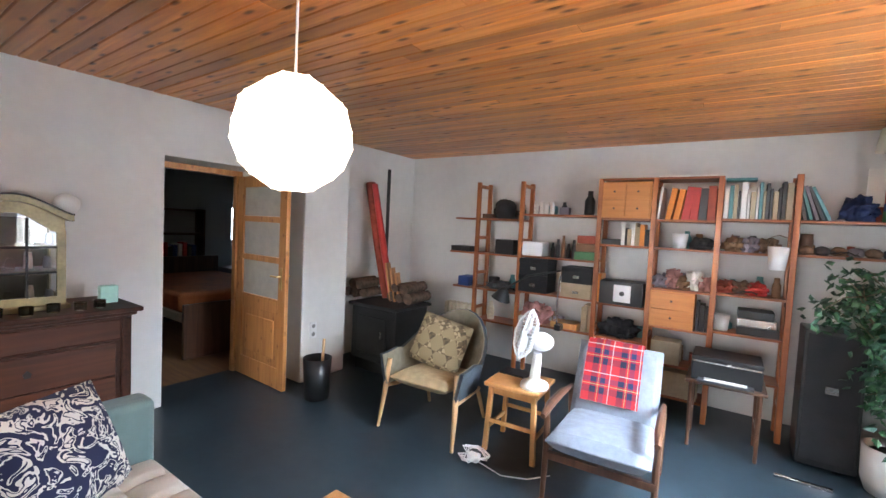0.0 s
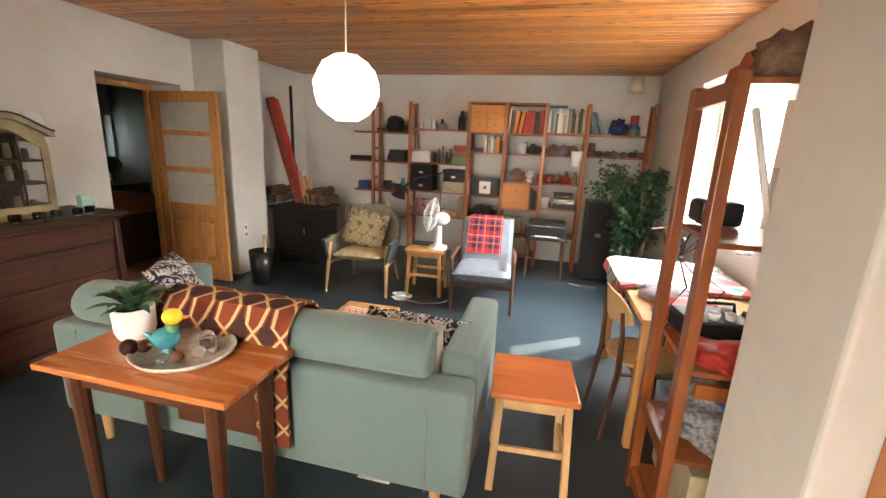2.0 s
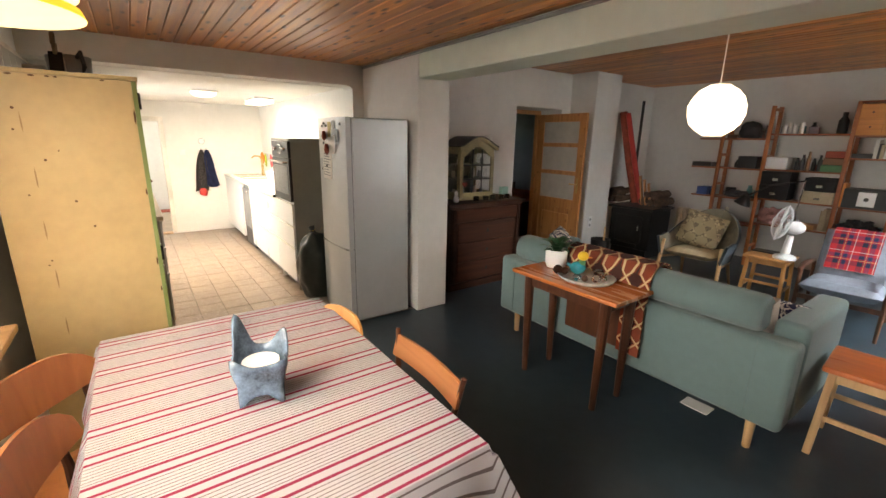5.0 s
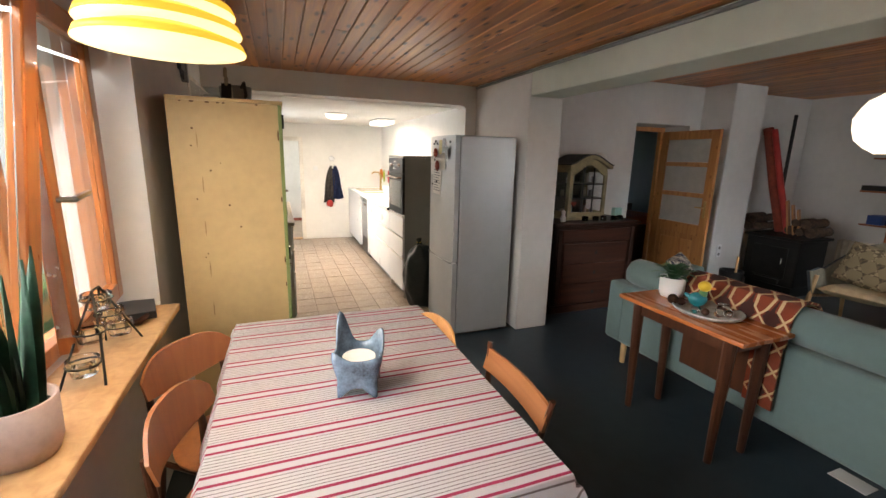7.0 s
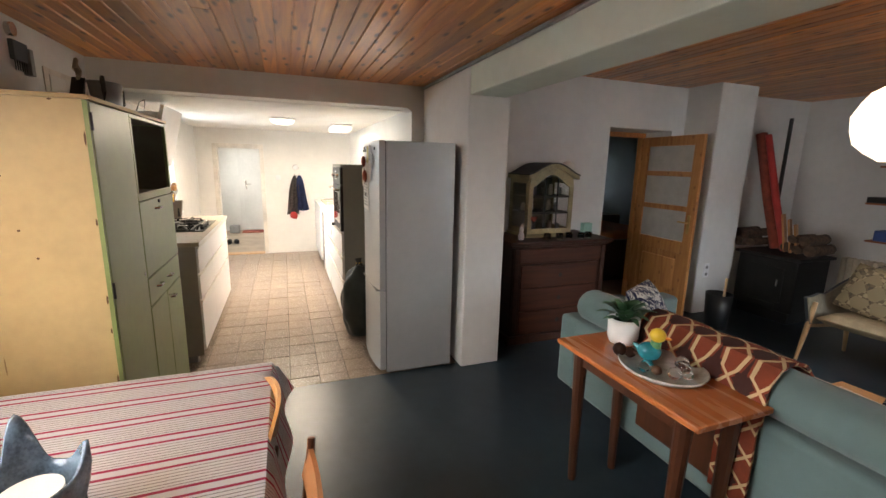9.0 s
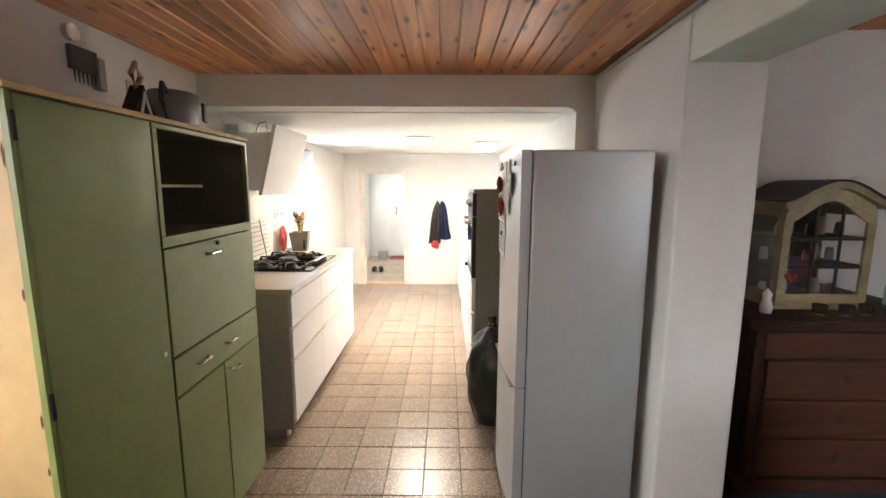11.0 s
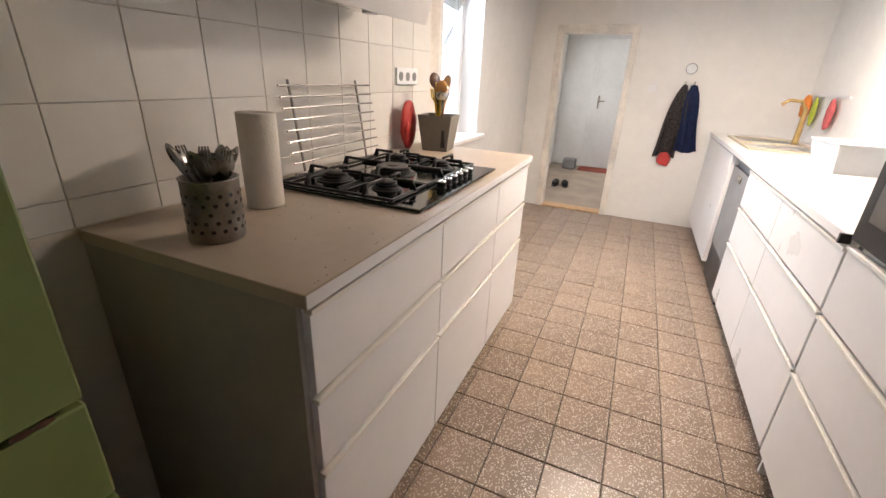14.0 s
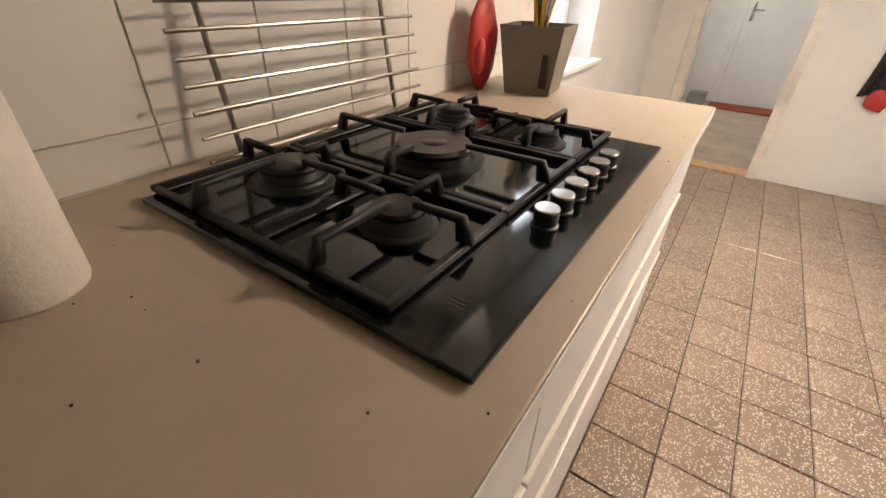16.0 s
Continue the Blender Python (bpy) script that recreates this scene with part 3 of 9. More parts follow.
structure("wall_hall_right", wall_bm(1, -1.2, -1.05, -10.9, -8.06, 0, 2.7), M_HALLWALL, "pale blue white hall wall")
structure("ceiling_hall", B(-10.9, -8.06, -3.15, -1.05, 2.3, 2.4), M_HALLWALL, "white hall ceiling")


# bright garden and sky outside the windows
def backdrop(name, pts, top, low):
    """A plain backdrop: bright sky over a green hedge."""
    m = bpy.data.materials.new(name)
    m.use_nodes = True
    n, l = m.node_tree.nodes, m.node_tree.links
    b = n["Principled BSDF"]
    geo = n.new("ShaderNodeNewGeometry")
    sp = n.new("ShaderNodeSeparateXYZ")
    l.new(geo.outputs["Position"], sp.inputs[0])
    nz = n.new("ShaderNodeTexNoise")
    nz.inputs["Scale"].default_value, nz.inputs["Detail"].default_value = 1.6, 6
    l.new(geo.outputs["Position"], nz.inputs[0])
    ad = n.new("ShaderNodeMath")
    ad.operation = "MULTIPLY_ADD"
    ad.inputs[1].default_value = 0.35
    l.new(nz.outputs[0], ad.inputs[0])
    l.new(sp.outputs[2], ad.inputs[2])
    r = n.new("ShaderNodeValToRGB")
    mr = n.new("ShaderNodeMapRange")
    mr.inputs[1].default_value, mr.inputs[2].default_value = 0.0, 4.0
    l.new(ad.outputs[0], mr.inputs[0])
    l.new(mr.outputs[0], r.inputs[0])
    e = r.color_ramp.elements
    e[0].position, e[0].color = 0.22, (*low, 1)
    e[1].position, e[1].color = 0.34, (*top, 1)
    l.new(r.outputs[0], b.inputs["Emission Color"])
    b.inputs["Base Color"].default_value = (0.1, 0.1, 0.1, 1)
    b.inputs["Emission Strength"].default_value = 1.0
    bm = bmesh.new()
    bm.faces.new([bm.verts.new(p) for p in pts])
    return structure(name, bm, m, "bright overexposed sky over a green hedge", smooth=False)


backdrop("backdrop_living", [(3.6, -2.0, -0.12), (3.6, 7.0, -0.12), (3.6, 7.0, 3.3), (3.6, -2.0, 3.3)], (11, 13.5, 17), (3, 4, 3))
backdrop("backdrop_dining", [(-30, -5.4, -0.12), (16.0, -5.4, -0.12), (16.0, -5.4, 4.2), (-30, -5.4, 4.2)], (1.05, 1.36, 1.56), (0.16, 0.36, 0.27))
backdrop("backdrop_bedroom", [(-9.5, 1.0, -0.12), (-9.5, 8.0, -0.12), (-9.5, 8.0, 4.0), (-9.5, 1.0, 4.0)], (4.5, 5.6, 6.8), (0.9, 1.6, 0.7))


# ---- patterned cloths ----
def damask(name, ground, figure, scale=11.0):
    m = mat(name, ground, 0.9, 0, 0.1, 20, bump=0.3, bump_scale=400)
    n, l = m.node_tree.nodes, m.node_tree.links
    b = n["Principled BSDF"]
    tc = n.new("ShaderNodeTexCoord")
    nz = n.new("ShaderNodeTexNoise")
    nz.inputs["Scale"].default_value, nz.inputs["Detail"].default_value, nz.inputs["Distortion"].default_value = scale, 1.0, 2.6
    l.new(tc.outputs["Object"], nz.inputs[0])
    r = n.new("ShaderNodeValToRGB")
    r.color_ramp.interpolation = "CONSTANT"
    e = r.color_ramp.elements
    e[0].color = (*ground, 1)
    e[1].position, e[1].color = 0.50, (*figure, 1)
    e.new(0.58).color = (*ground, 1)
    e.new(0.66).color = (*figure, 1)
    l.new(nz.outputs[0], r.inputs[0])
    l.new(r.outputs[0], b.inputs["Base Color"])
    return m


def patchwork(name, cols, scale):
    """Patches of diamonds in several colours."""
    m = mat(name, cols[0], 0.92, 0, 0.1, 20, bump=0.4, bump_scale=200)
    n, l = m.node_tree.nodes, m.node_tree.links
    b = n["Principled BSDF"]
    tc = n.new("ShaderNodeTexCoord")
    prev = None
    for k, (rot, sc) in enumerate(((45, scale), (0, scale * 1.41), (45, scale * 0.5))):
        mp = n.new("ShaderNodeMapping")
        mp.inputs["Rotation"].default_value = (radians(rot), 0, radians(rot))
        l.new(tc.outputs["Object"], mp.inputs[0])
        ch = n.new("ShaderNodeTexChecker")
        ch.inputs["Scale"].default_value = sc
        l.new(mp.outputs[0], ch.inputs["Vector"])
        ch.inputs["Color1"].default_value = (*cols[k], 1)
        if prev is None:
            ch.inputs["Color2"].default_value = (*cols[3], 1)
        else:
            l.new(prev, ch.inputs["Color2"])
        prev = ch.outputs[0]
    l.new(prev, b.inputs["Base Color"])
    return m


def plaid(name):
    m, r1 = stripes(name, (0.35, 0.012, 0.018), [(0.12, 0.34, (0.010, 0.010, 0.03)), (0.40, 0.42, (0.5, 0.45, 0.15)), (0.48, 0.66, (0.012, 0.02, 0.07)), (0.80, 0.83, (0.6, 0.55, 0.5))], 0.17, 0, 0.95)
    n, l = m.node_tree.nodes, m.node_tree.links
    b = n["Principled BSDF"]
    m2, r2 = stripes(name + " weft", (0.35, 0.012, 0.018), [(0.12, 0.34, (0.010, 0.010, 0.03)), (0.40, 0.42, (0.5, 0.45, 0.15)), (0.48, 0.66, (0.012, 0.02, 0.07)), (0.80, 0.83, (0.6, 0.55, 0.5))], 0.17, 2, 0.95)
    tc = n.new("ShaderNodeTexCoord")
    sp = n.new("ShaderNodeSeparateXYZ")
    l.new(tc.outputs["Object"], sp.inputs[0])
    md = n.new("ShaderNodeMath")
    md.operation = "FLOORED_MODULO"
    md.inputs[1].default_value = 0.17
    l.new(sp.outputs[2], md.inputs[0])
    dv = n.new("ShaderNodeMath")
    dv.operation = "DIVIDE"
    dv.inputs[1].default_value = 0.17
    l.new(md.outputs[0], dv.inputs[0])
    rb = n.new("ShaderNodeValToRGB")
    rb.color_ramp.interpolation = "CONSTANT"
    e = rb.color_ramp.elements
    e[0].color = (0.35, 0.012, 0.018, 1)
    e.remove(e[1])
    for k in r2.color_ramp.elements:
        if k.position > 0:
            e.new(k.position).color = k.color
    l.new(dv.outputs[0], rb.inputs[0])
    mx = n.new("ShaderNodeMix")
    mx.data_type = "RGBA"
    mx.inputs["Factor"].default_value = 0.5
    l.new(r1.outputs[0], mx.inputs["A"])
    l.new(rb.outputs[0], mx.inputs["B"])
    l.new(mx.outputs["Result"], b.inputs["Base Color"])
    return m


def star_quilt(name, band, one, two, size):
    """Quilt of dark eight-pointed stars in pale diamond frames."""
    m = mat(name, one, 0.92, 0, 0.1, 20, bump=0.4, bump_scale=200)
    n, l = m.node_tree.nodes, m.node_tree.links
    b = n["Principled BSDF"]
    tc = n.new("ShaderNodeTexCoord")
    sp = n.new("ShaderNodeSeparateXYZ")
    l.new(tc.outputs["Object"], sp.inputs[0])

    def mth(op, a, c=0.0):
        q = n.new("ShaderNodeMath")
        q.operation = op
        for i, v in enumerate((a, c)):
            if isinstance(v, float):
                q.inputs[i].default_value = v
            else:
                l.new(v, q.inputs[i])
        return q.outputs[0]
    u = mth("DIVIDE", sp.outputs[0], size)
    v = mth("DIVIDE", mth("SUBTRACT", sp.outputs[1], sp.outputs[2]), size)
    a_ = mth("ABSOLUTE", mth("SUBTRACT", mth("FRACT", mth("ADD", u, 40.0)), 0.5))
    b_ = mth("ABSOLUTE", mth("SUBTRACT", mth("FRACT", mth("ADD", v, 40.0)), 0.5))
    dia = mth("ADD", a_, b_)
    star = mth("MAXIMUM", mth("LESS_THAN", dia, 0.37), mth("LESS_THAN", mth("MAXIMUM", a_, b_), 0.26))
    pale = mth("MULTIPLY", mth("GREATER_THAN", dia, 0.45), mth("LESS_THAN", dia, 0.57))
    fx = star
    base = b.inputs["Base Color"].links[0].from_socket
    m1 = n.new("ShaderNodeMix")
    m1.data_type = "RGBA"
    l.new(fx, m1.inputs["Factor"])
    l.new(base, m1.inputs["A"])
    m1.inputs["B"].default_value = (*two, 1)
    m2 = n.new("ShaderNodeMix")
    m2.data_type = "RGBA"
    l.new(pale, m2.inputs["Factor"])
    l.new(m1.outputs["Result"], m2.inputs["A"])
    m2.inputs["B"].default_value = (*band, 1)
    l.new(m2.outputs["Result"], b.inputs["Base Color"])
    return m


M_DAMASK = damask("navy and white damask", (0.012, 0.016, 0.055), (0.62, 0.58, 0.52))
M_QUILT = star_quilt("rust star quilt", (0.55, 0.40, 0.22), (0.20, 0.036, 0.013), (0.045, 0.011, 0.008), 0.13)
M_PLAID = plaid("red tartan wool")
M_CHECKCUSH = patchwork("beige and brown cushion cloth", [(0.42, 0.33, 0.20), (0.16, 0.12, 0.07), (0.30, 0.24, 0.14), (0.10, 0.08, 0.05)], 22.0)
M_DESKQUILT = patchwork("white quilt with coloured patches", [(0.50, 0.49, 0.48), (0.50, 0.48, 0.47), (0.48, 0.12, 0.13), (0.10, 0.30, 0.25)], 11.0)
M_COVER = patchwork("floral magazine cover", [(0.70, 0.68, 0.64), (0.62, 0.30, 0.12), (0.70, 0.60, 0.48), (0.50, 0.10, 0.06)], 60.0)


def sheet(bm, prof, x0, x1, thick=0.012, wob=0.006, seed=0, nx=10, axis=0):
    """A cloth that follows a profile (y, z), from x0 to x1."""
    pts = [Vector((0, p[0], p[1])) for p in prof]
    rows = []
    for i, p in enumerate(pts):
        d = (pts[min(i + 1, len(pts) - 1)] - pts[max(i - 1, 0)]).normalized()
        nrm = Vector((0, -d.z, d.y))
        a, b = [], []
        for k in range(nx + 1):
            x = x0 + (x1 - x0) * k / nx
            w = wob * noise.noise(Vector((x * 7 + seed, i * 0.6, seed)))
            q = p + nrm * w
            co = [Vector((x, q.y, q.z)), Vector((x, q.y, q.z)) + nrm * thick]
            if axis == 1:
                co = [Vector((c.y, c.x, c.z)) for c in co]
            a.append(bm.verts.new(co[0]))
            b.append(bm.verts.new(co[1]))
        rows.append((a, b))
    for (a, b), (c, d) in zip(rows, rows[1:]):
        for k in range(nx):
            bm.faces.new((a[k], a[k + 1], c[k + 1], c[k]))
            bm.faces.new((b[k], d[k], d[k + 1], b[k + 1]))
        bm.faces.new((a[0], c[0], d[0], b[0]))
        bm.faces.new((a[nx], b[nx], d[nx], c[nx]))
    a, b = rows[0]
    c, d = rows[-1]
    for k in range(nx):
        bm.faces.new((a[k], b[k], b[k + 1], a[k + 1]))
        bm.faces.new((c[k], c[k + 1], d[k + 1], d[k]))
    bmesh.ops.recalc_face_normals(bm, faces=bm.faces)


# ---- living room: sofa ----
sofa = thing("sofa", "sage green upholstered sofa with bolster rolls and oak feet", "sofa", pose(-1.17, 0.55, 0), world=True)
bm = B(-2.18, -0.156, 0.105, 0.25, 0.19, 0.66, 0.03, 3)
part("back_panel", bm, M_SOFA, sofa)
for x in (-2.02, -0.32):
    part("seam_piping", T([(x, 0.1035, 0.20), (x, 0.1035, 0.65)], 0.003, 6), M_SOFA, sofa)
part("seat_base", B(-2.05, -0.29, 0.255, 0.93, 0.19, 0.33, 0.02), M_SOFA, sofa)
for x0, x1 in ((-2.18, -2.03), (-0.31, -0.156)):
    part("armrest", B(x0, x1, 0.256, 0.98, 0.19, 0.735, 0.032, 4), M_SOFA, sofa)
for x0, x1 in ((-2.02, -1.18), (-1.17, -0.325)):
    bm = bmesh.new()
    n_ = 16
    rings = []
    for t_, k_ in ((0, 0.80), (0.012, 0.93), (0.03, 0.99), (0.09, 1.0), (0.5, 1.01), (0.91, 1.0), (0.97, 0.99), (0.988, 0.93), (1, 0.80)):
        rings.append([bm.verts.new((x0 + (x1 - x0) * t_, 0.20 + 0.112 * k_ * math.cos(2 * math.pi * i / n_), 0.762 + 0.100 * k_ * math.sin(2 * math.pi * i / n_))) for i in range(n_)])
    for a_, b_ in zip(rings, rings[1:]):
        for i in range(n_):
            bm.faces.new((a_[i], a_[(i + 1) % n_], b_[(i + 1) % n_], b_[i]))
    bm.faces.new(rings[0])
    bm.faces.new(rings[-1][::-1])
    bmesh.ops.recalc_face_normals(bm, faces=bm.faces)
    part("bolster", bm, M_SOFA, sofa)
for i in range(2):
    w_ = 0.86
    bm = tufted_bm(w_ - 0.012, 0.70, 0.16, 5, 4)
    bmesh.ops.transform(bm, verts=bm.verts, matrix=pose(-2.025 + w_ / 2 + i * (w_ - 0.01), 0.62, 0.41))
    part("seat_cushion", bm, M_SOFAIN, sofa, "beige tufted cushion")
    bm = tufted_bm(w_ - 0.012, 0.40, 0.13, 5, 2)
    bmesh.ops.transform(bm, verts=bm.verts, matrix=pose(-2.025 + w_ / 2 + i * (w_ - 0.01), 0.335, 0.62, 100) @ pose(0, 0, 0, 180))
    part("back_cushion", bm, M_SOFAIN, sofa, "beige tufted cushion")
for x in (-2.04, -0.296):
    for y in (0.194, 0.86):
        part("leg", C((x, y, 0), (x, y, 0.195), 0.019, 0.026), M_OAK, sofa, "pale oak leg")

pq = thing("patchwork_quilt", "rust and brown patchwork quilt draped over the sofa back", "quilt")
bm = bmesh.new()
sheet(bm, [(0.072, 0.66), (0.078, 0.74), (0.088, 0.82), (0.13, 0.872), (0.20, 0.888), (0.27, 0.87), (0.325, 0.81), (0.36, 0.74), (0.42, 0.62), (0.48, 0.52)], -1.52, -0.88, 0.012, 0.008, 3, 16)
part("cover", bm, M_QUILT, pq)
bm = bmesh.new()
sheet(bm, [(0.073, 0.30), (0.070, 0.45), (0.071, 0.62), (0.071, 0.70)], -1.04, -0.89, 0.012, 0.006, 6, 6)
part("hanging_end", bm, M_QUILT, pq)


def cushion(m, w, d, h, material, label):
    return single("cushion", cushion_bm(w, d, h, 0.55, 12), material, label, "cushion", m, "cushions on the sofa")


cushion(pose(-1.93, 0.62, 0.66, 62, 0, 118), 0.44, 0.44, 0.15, M_DAMASK, "navy and white damask cushion leaning on the sofa arm")
cushion(pose(-0.52, 0.50, 0.585, 52, 0, -4), 0.54, 0.38, 0.15, M_DAMASK, "navy and white damask cushion against the sofa back")

# paper lying under the sofa
single("paper_sheet", B(-0.70, -0.54, 0.30, 0.41, 0.001, 0.006, 0.001, 1), M_PAPER, "white folded paper lying on the floor under the sofa", "paper", smooth=False)

# ---- side table behind the sofa ----
st = thing("side_table", "small teak drop-leaf table behind the sofa", "table", pose(-1.26, -0.05, 0), world=True)
part("tabletop", B(-1.655, -0.858, -0.30, 0.086, 0.722, 0.747, 0.006), M_TEAK, st)
# leaf, aprons and legs take the teak with shade in its colour
part("drop_leaf", B(-1.47, -0.93, 0.0865, 0.098, 0.30, 0.735, 0.004), M_TEAKV, st, "hanging drop leaf in shade-darkened teak")
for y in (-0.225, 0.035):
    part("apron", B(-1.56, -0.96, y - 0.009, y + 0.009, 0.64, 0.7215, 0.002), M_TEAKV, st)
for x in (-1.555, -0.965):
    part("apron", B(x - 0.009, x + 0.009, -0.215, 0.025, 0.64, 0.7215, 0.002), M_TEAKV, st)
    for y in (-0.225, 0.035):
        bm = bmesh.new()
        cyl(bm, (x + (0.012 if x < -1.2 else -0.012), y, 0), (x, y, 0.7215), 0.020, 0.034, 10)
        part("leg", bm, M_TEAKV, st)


def leafy(bm, base, n, length, width, rng, spread=1.0, droop=0.4, up=0.8):
    """Blades that rise from a base and arch over."""
    for i in range(n):
        a = rng.uniform(0, 2 * math.pi)
        le = length * rng.uniform(0.6, 1.1)
        r = rng.uniform(0.3, 1.0) * spread
        d = Vector((math.cos(a) * r, math.sin(a) * r, up * rng.uniform(0.6, 1.2))).normalized()
        side = d.cross(Vector((0, 0, 1))).normalized()
        prev = None
        p = Vector(base)
        for k in range(6):
            t = k / 5
            w = width * math.sin(math.pi * min(0.97, 0.12 + 0.86 * t)) * 0.5
            q = p + d * le * t + Vector((0, 0, -droop * le * t * t))
            cur = (bm.verts.new(q - side * w + Vector((0, 0, 0.15 * w))), bm.verts.new(q), bm.verts.new(q + side * w + Vector((0, 0, 0.15 * w))))
            if prev:
                bm.faces.new((prev[0], prev[1], cur[1], cur[0]))
                bm.faces.new((prev[1], prev[2], cur[2], cur[1]))
            prev = cur


def pot_profile(r, h, t=0.008):
    return [(r * 0.82, 0), (r * 0.97, h * 0.25), (r, h), (r - t, h), (r - t * 1.5, h * 0.8), (0.001, h * 0.8)]


pp = thing("potted_plant", "white ceramic pot with a leafy green plant", "plant", pose(-1.52, -0.01, 0.747))
part("pot", L(pot_profile(0.075, 0.125)), M_WHITE, pp, "white glazed pot")
part("soil", L([(0.062, 0.09), (0.062, 0.105), (0.001, 0.108)]), M_SOIL, pp)
bm = bmesh.new()
leafy(bm, (0, 0, 0.10), 60, 0.23, 0.042, random.Random(5), 0.9, 0.5, 1.15)
part("foliage", bm, M_LEAF, pp)

bm = L([(0.001, 0), (0.155, 0.0), (0.175, 0.012), (0.185, 0.026), (0.178, 0.028), (0.160, 0.010), (0.001, 0.008)], seg=40, sx=1.0, sy=0.92)
single("tray", bm, mat("patterned silver tray", (0.60, 0.60, 0.57), 0.42, 0.35, 0.22, 26), "round silver patterned serving tray on the table", "tray", pose(-1.22, -0.075, 0.747))
# things on the tray
duck = thing("duck_figurine", "glossy teal ceramic duck with a yellow head", "figurine", pose(-1.27, -0.10, 0.758, 0, 0, 35))
part("foot", L([(0.024, 0), (0.026, 0.004), (0.016, 0.016), (0.016, 0.02), (0.001, 0.02)], seg=18), M_TEALGL, duck)
part("body", blob((0, 0, 0.058), (0.050, 0.042, 0.042), 1, 0.05, 3, 2), M_TEALGL, duck)
part("tail", C((-0.035, 0, 0.062), (-0.068, 0, 0.082), 0.018, 0.006), M_TEALGL, duck)
part("neck", C((0.02, 0, 0.085), (0.024, 0, 0.112), 0.024, 0.020), M_GREEN, duck, "green neck ring")
part("head", blob((0.026, 0, 0.138), (0.034, 0.032, 0.031), 2, 0.04), M_YELLOW, duck, "yellow glazed head")
part("bill", blob((0.064, 0, 0.132), (0.018, 0.013, 0.006), 3, 0.05, 2), M_ORANGE, duck)
rng = random.Random(11)
for i, (x, y, r, m_) in enumerate([(-1.05, -0.06, 0.030, M_GLASS), (-1.03, -0.13, 0.026, M_GLASS), (-1.09, -0.02, 0.028, M_GLASS), (-1.08, -0.17, 0.020, M_DARKWOOD), (-1.22, -0.04, 0.022, M_DARKWOOD), (-1.01, -0.08, 0.022, M_GLASS), (-1.25, -0.15, 0.024, M_MAHOG), (-1.12, -0.20, 0.022, M_GLASS)]):
    bm = L([(0.4 * r, 0), (r, r * 0.5), (r * 1.02, r), (r * 0.8, r * 1.6), (0.3 * r, r * 1.9), (0.001, r * 1.95)], seg=16)
    single("glass_bauble" if m_ is M_GLASS else "wooden_bauble", bm, m_, "small clear glass bauble on the silver tray" if m_ is M_GLASS else "small dark wooden ball on the silver tray", "bauble", pose(x - 0.10, y + 0.025, 0.757), "trinkets on the tray")

wp = thing("wooden_pestle", "dark turned wooden pestle lying on the tray", "pestle", pose(-1.345, -0.13, 0.757, 0, 0, 40), "trinkets on the tray")
part("ball", blob((-0.045, 0, 0.030), (0.030, 0.030, 0.030), 2, 0.06, 3), M_MAHOG, wp)
part("shaft", T([(-0.02, 0, 0.030), (0.03, 0, 0.030), (0.075, 0, 0.024)], [0.010, 0.009, 0.015], 10), M_DARKWOOD, wp)

# ---- stools ----
def stool(m, w, d, h, seat_mat, leg_mat, label):
    s = thing("stool", label, "stool", m, "stools")
    part("seat", B(-w / 2, w / 2, -d / 2, d / 2, h - 0.03, h, 0.010, 3), seat_mat, s)
    for sx in (-1, 1):
        part("apron", B(sx * (w / 2 - 0.045) - 0.008, sx * (w / 2 - 0.045) + 0.008, -d / 2 + 0.05, d / 2 - 0.05, h - 0.085, h - 0.031), leg_mat, s)
        part("stretcher", B(sx * (w / 2 - 0.03) - 0.009, sx * (w / 2 - 0.03) + 0.009, -d / 2 + 0.045, d / 2 - 0.045, 0.15, 0.178, 0.004), leg_mat, s)
        part("rail", B(-w / 2 + 0.05, w / 2 - 0.05, sx * (d / 2 - 0.045) - 0.008, sx * (d / 2 - 0.045) + 0.008, h - 0.085, h - 0.031), leg_mat, s)
        part("stretcher", B(-w / 2 + 0.045, w / 2 - 0.045, sx * (d / 2 - 0.03) - 0.009, sx * (d / 2 - 0.03) + 0.009, 0.21, 0.238, 0.004), leg_mat, s)
        for sy in (-1, 1):
            bm = bmesh.new()
            vs = box(bm, -0.017, 0.017, -0.017, 0.017, 0, h - 0.031, 0.004)
            for v in bm.verts:
                t = 1 - v.co.z / (h - 0.03)
                v.co.x += sx * (w / 2 - 0.045) + sx * 0.022 * t
                v.co.y += sy * (d / 2 - 0.045) + sy * 0.022 * t
            part("leg", bm, leg_mat, s)
    return s


stool(pose(0.068, 0.595, 0, 0, 0, 4), 0.385, 0.385, 0.514, wood("orange lacquered seat", (0.58, 0.16, 0.05), (0.46, 0.11, 0.03), 0.3, 0, 0, 0, 0.3), M_OAK, "wooden stool with an orange lacquered seat beside the sofa")
stool(pose(-1.125, 2.95, 0, 0, 0, 3), 0.40, 0.38, 0.498, M_BEECH, M_BEECH, "honey beech stool with a white fan on it")

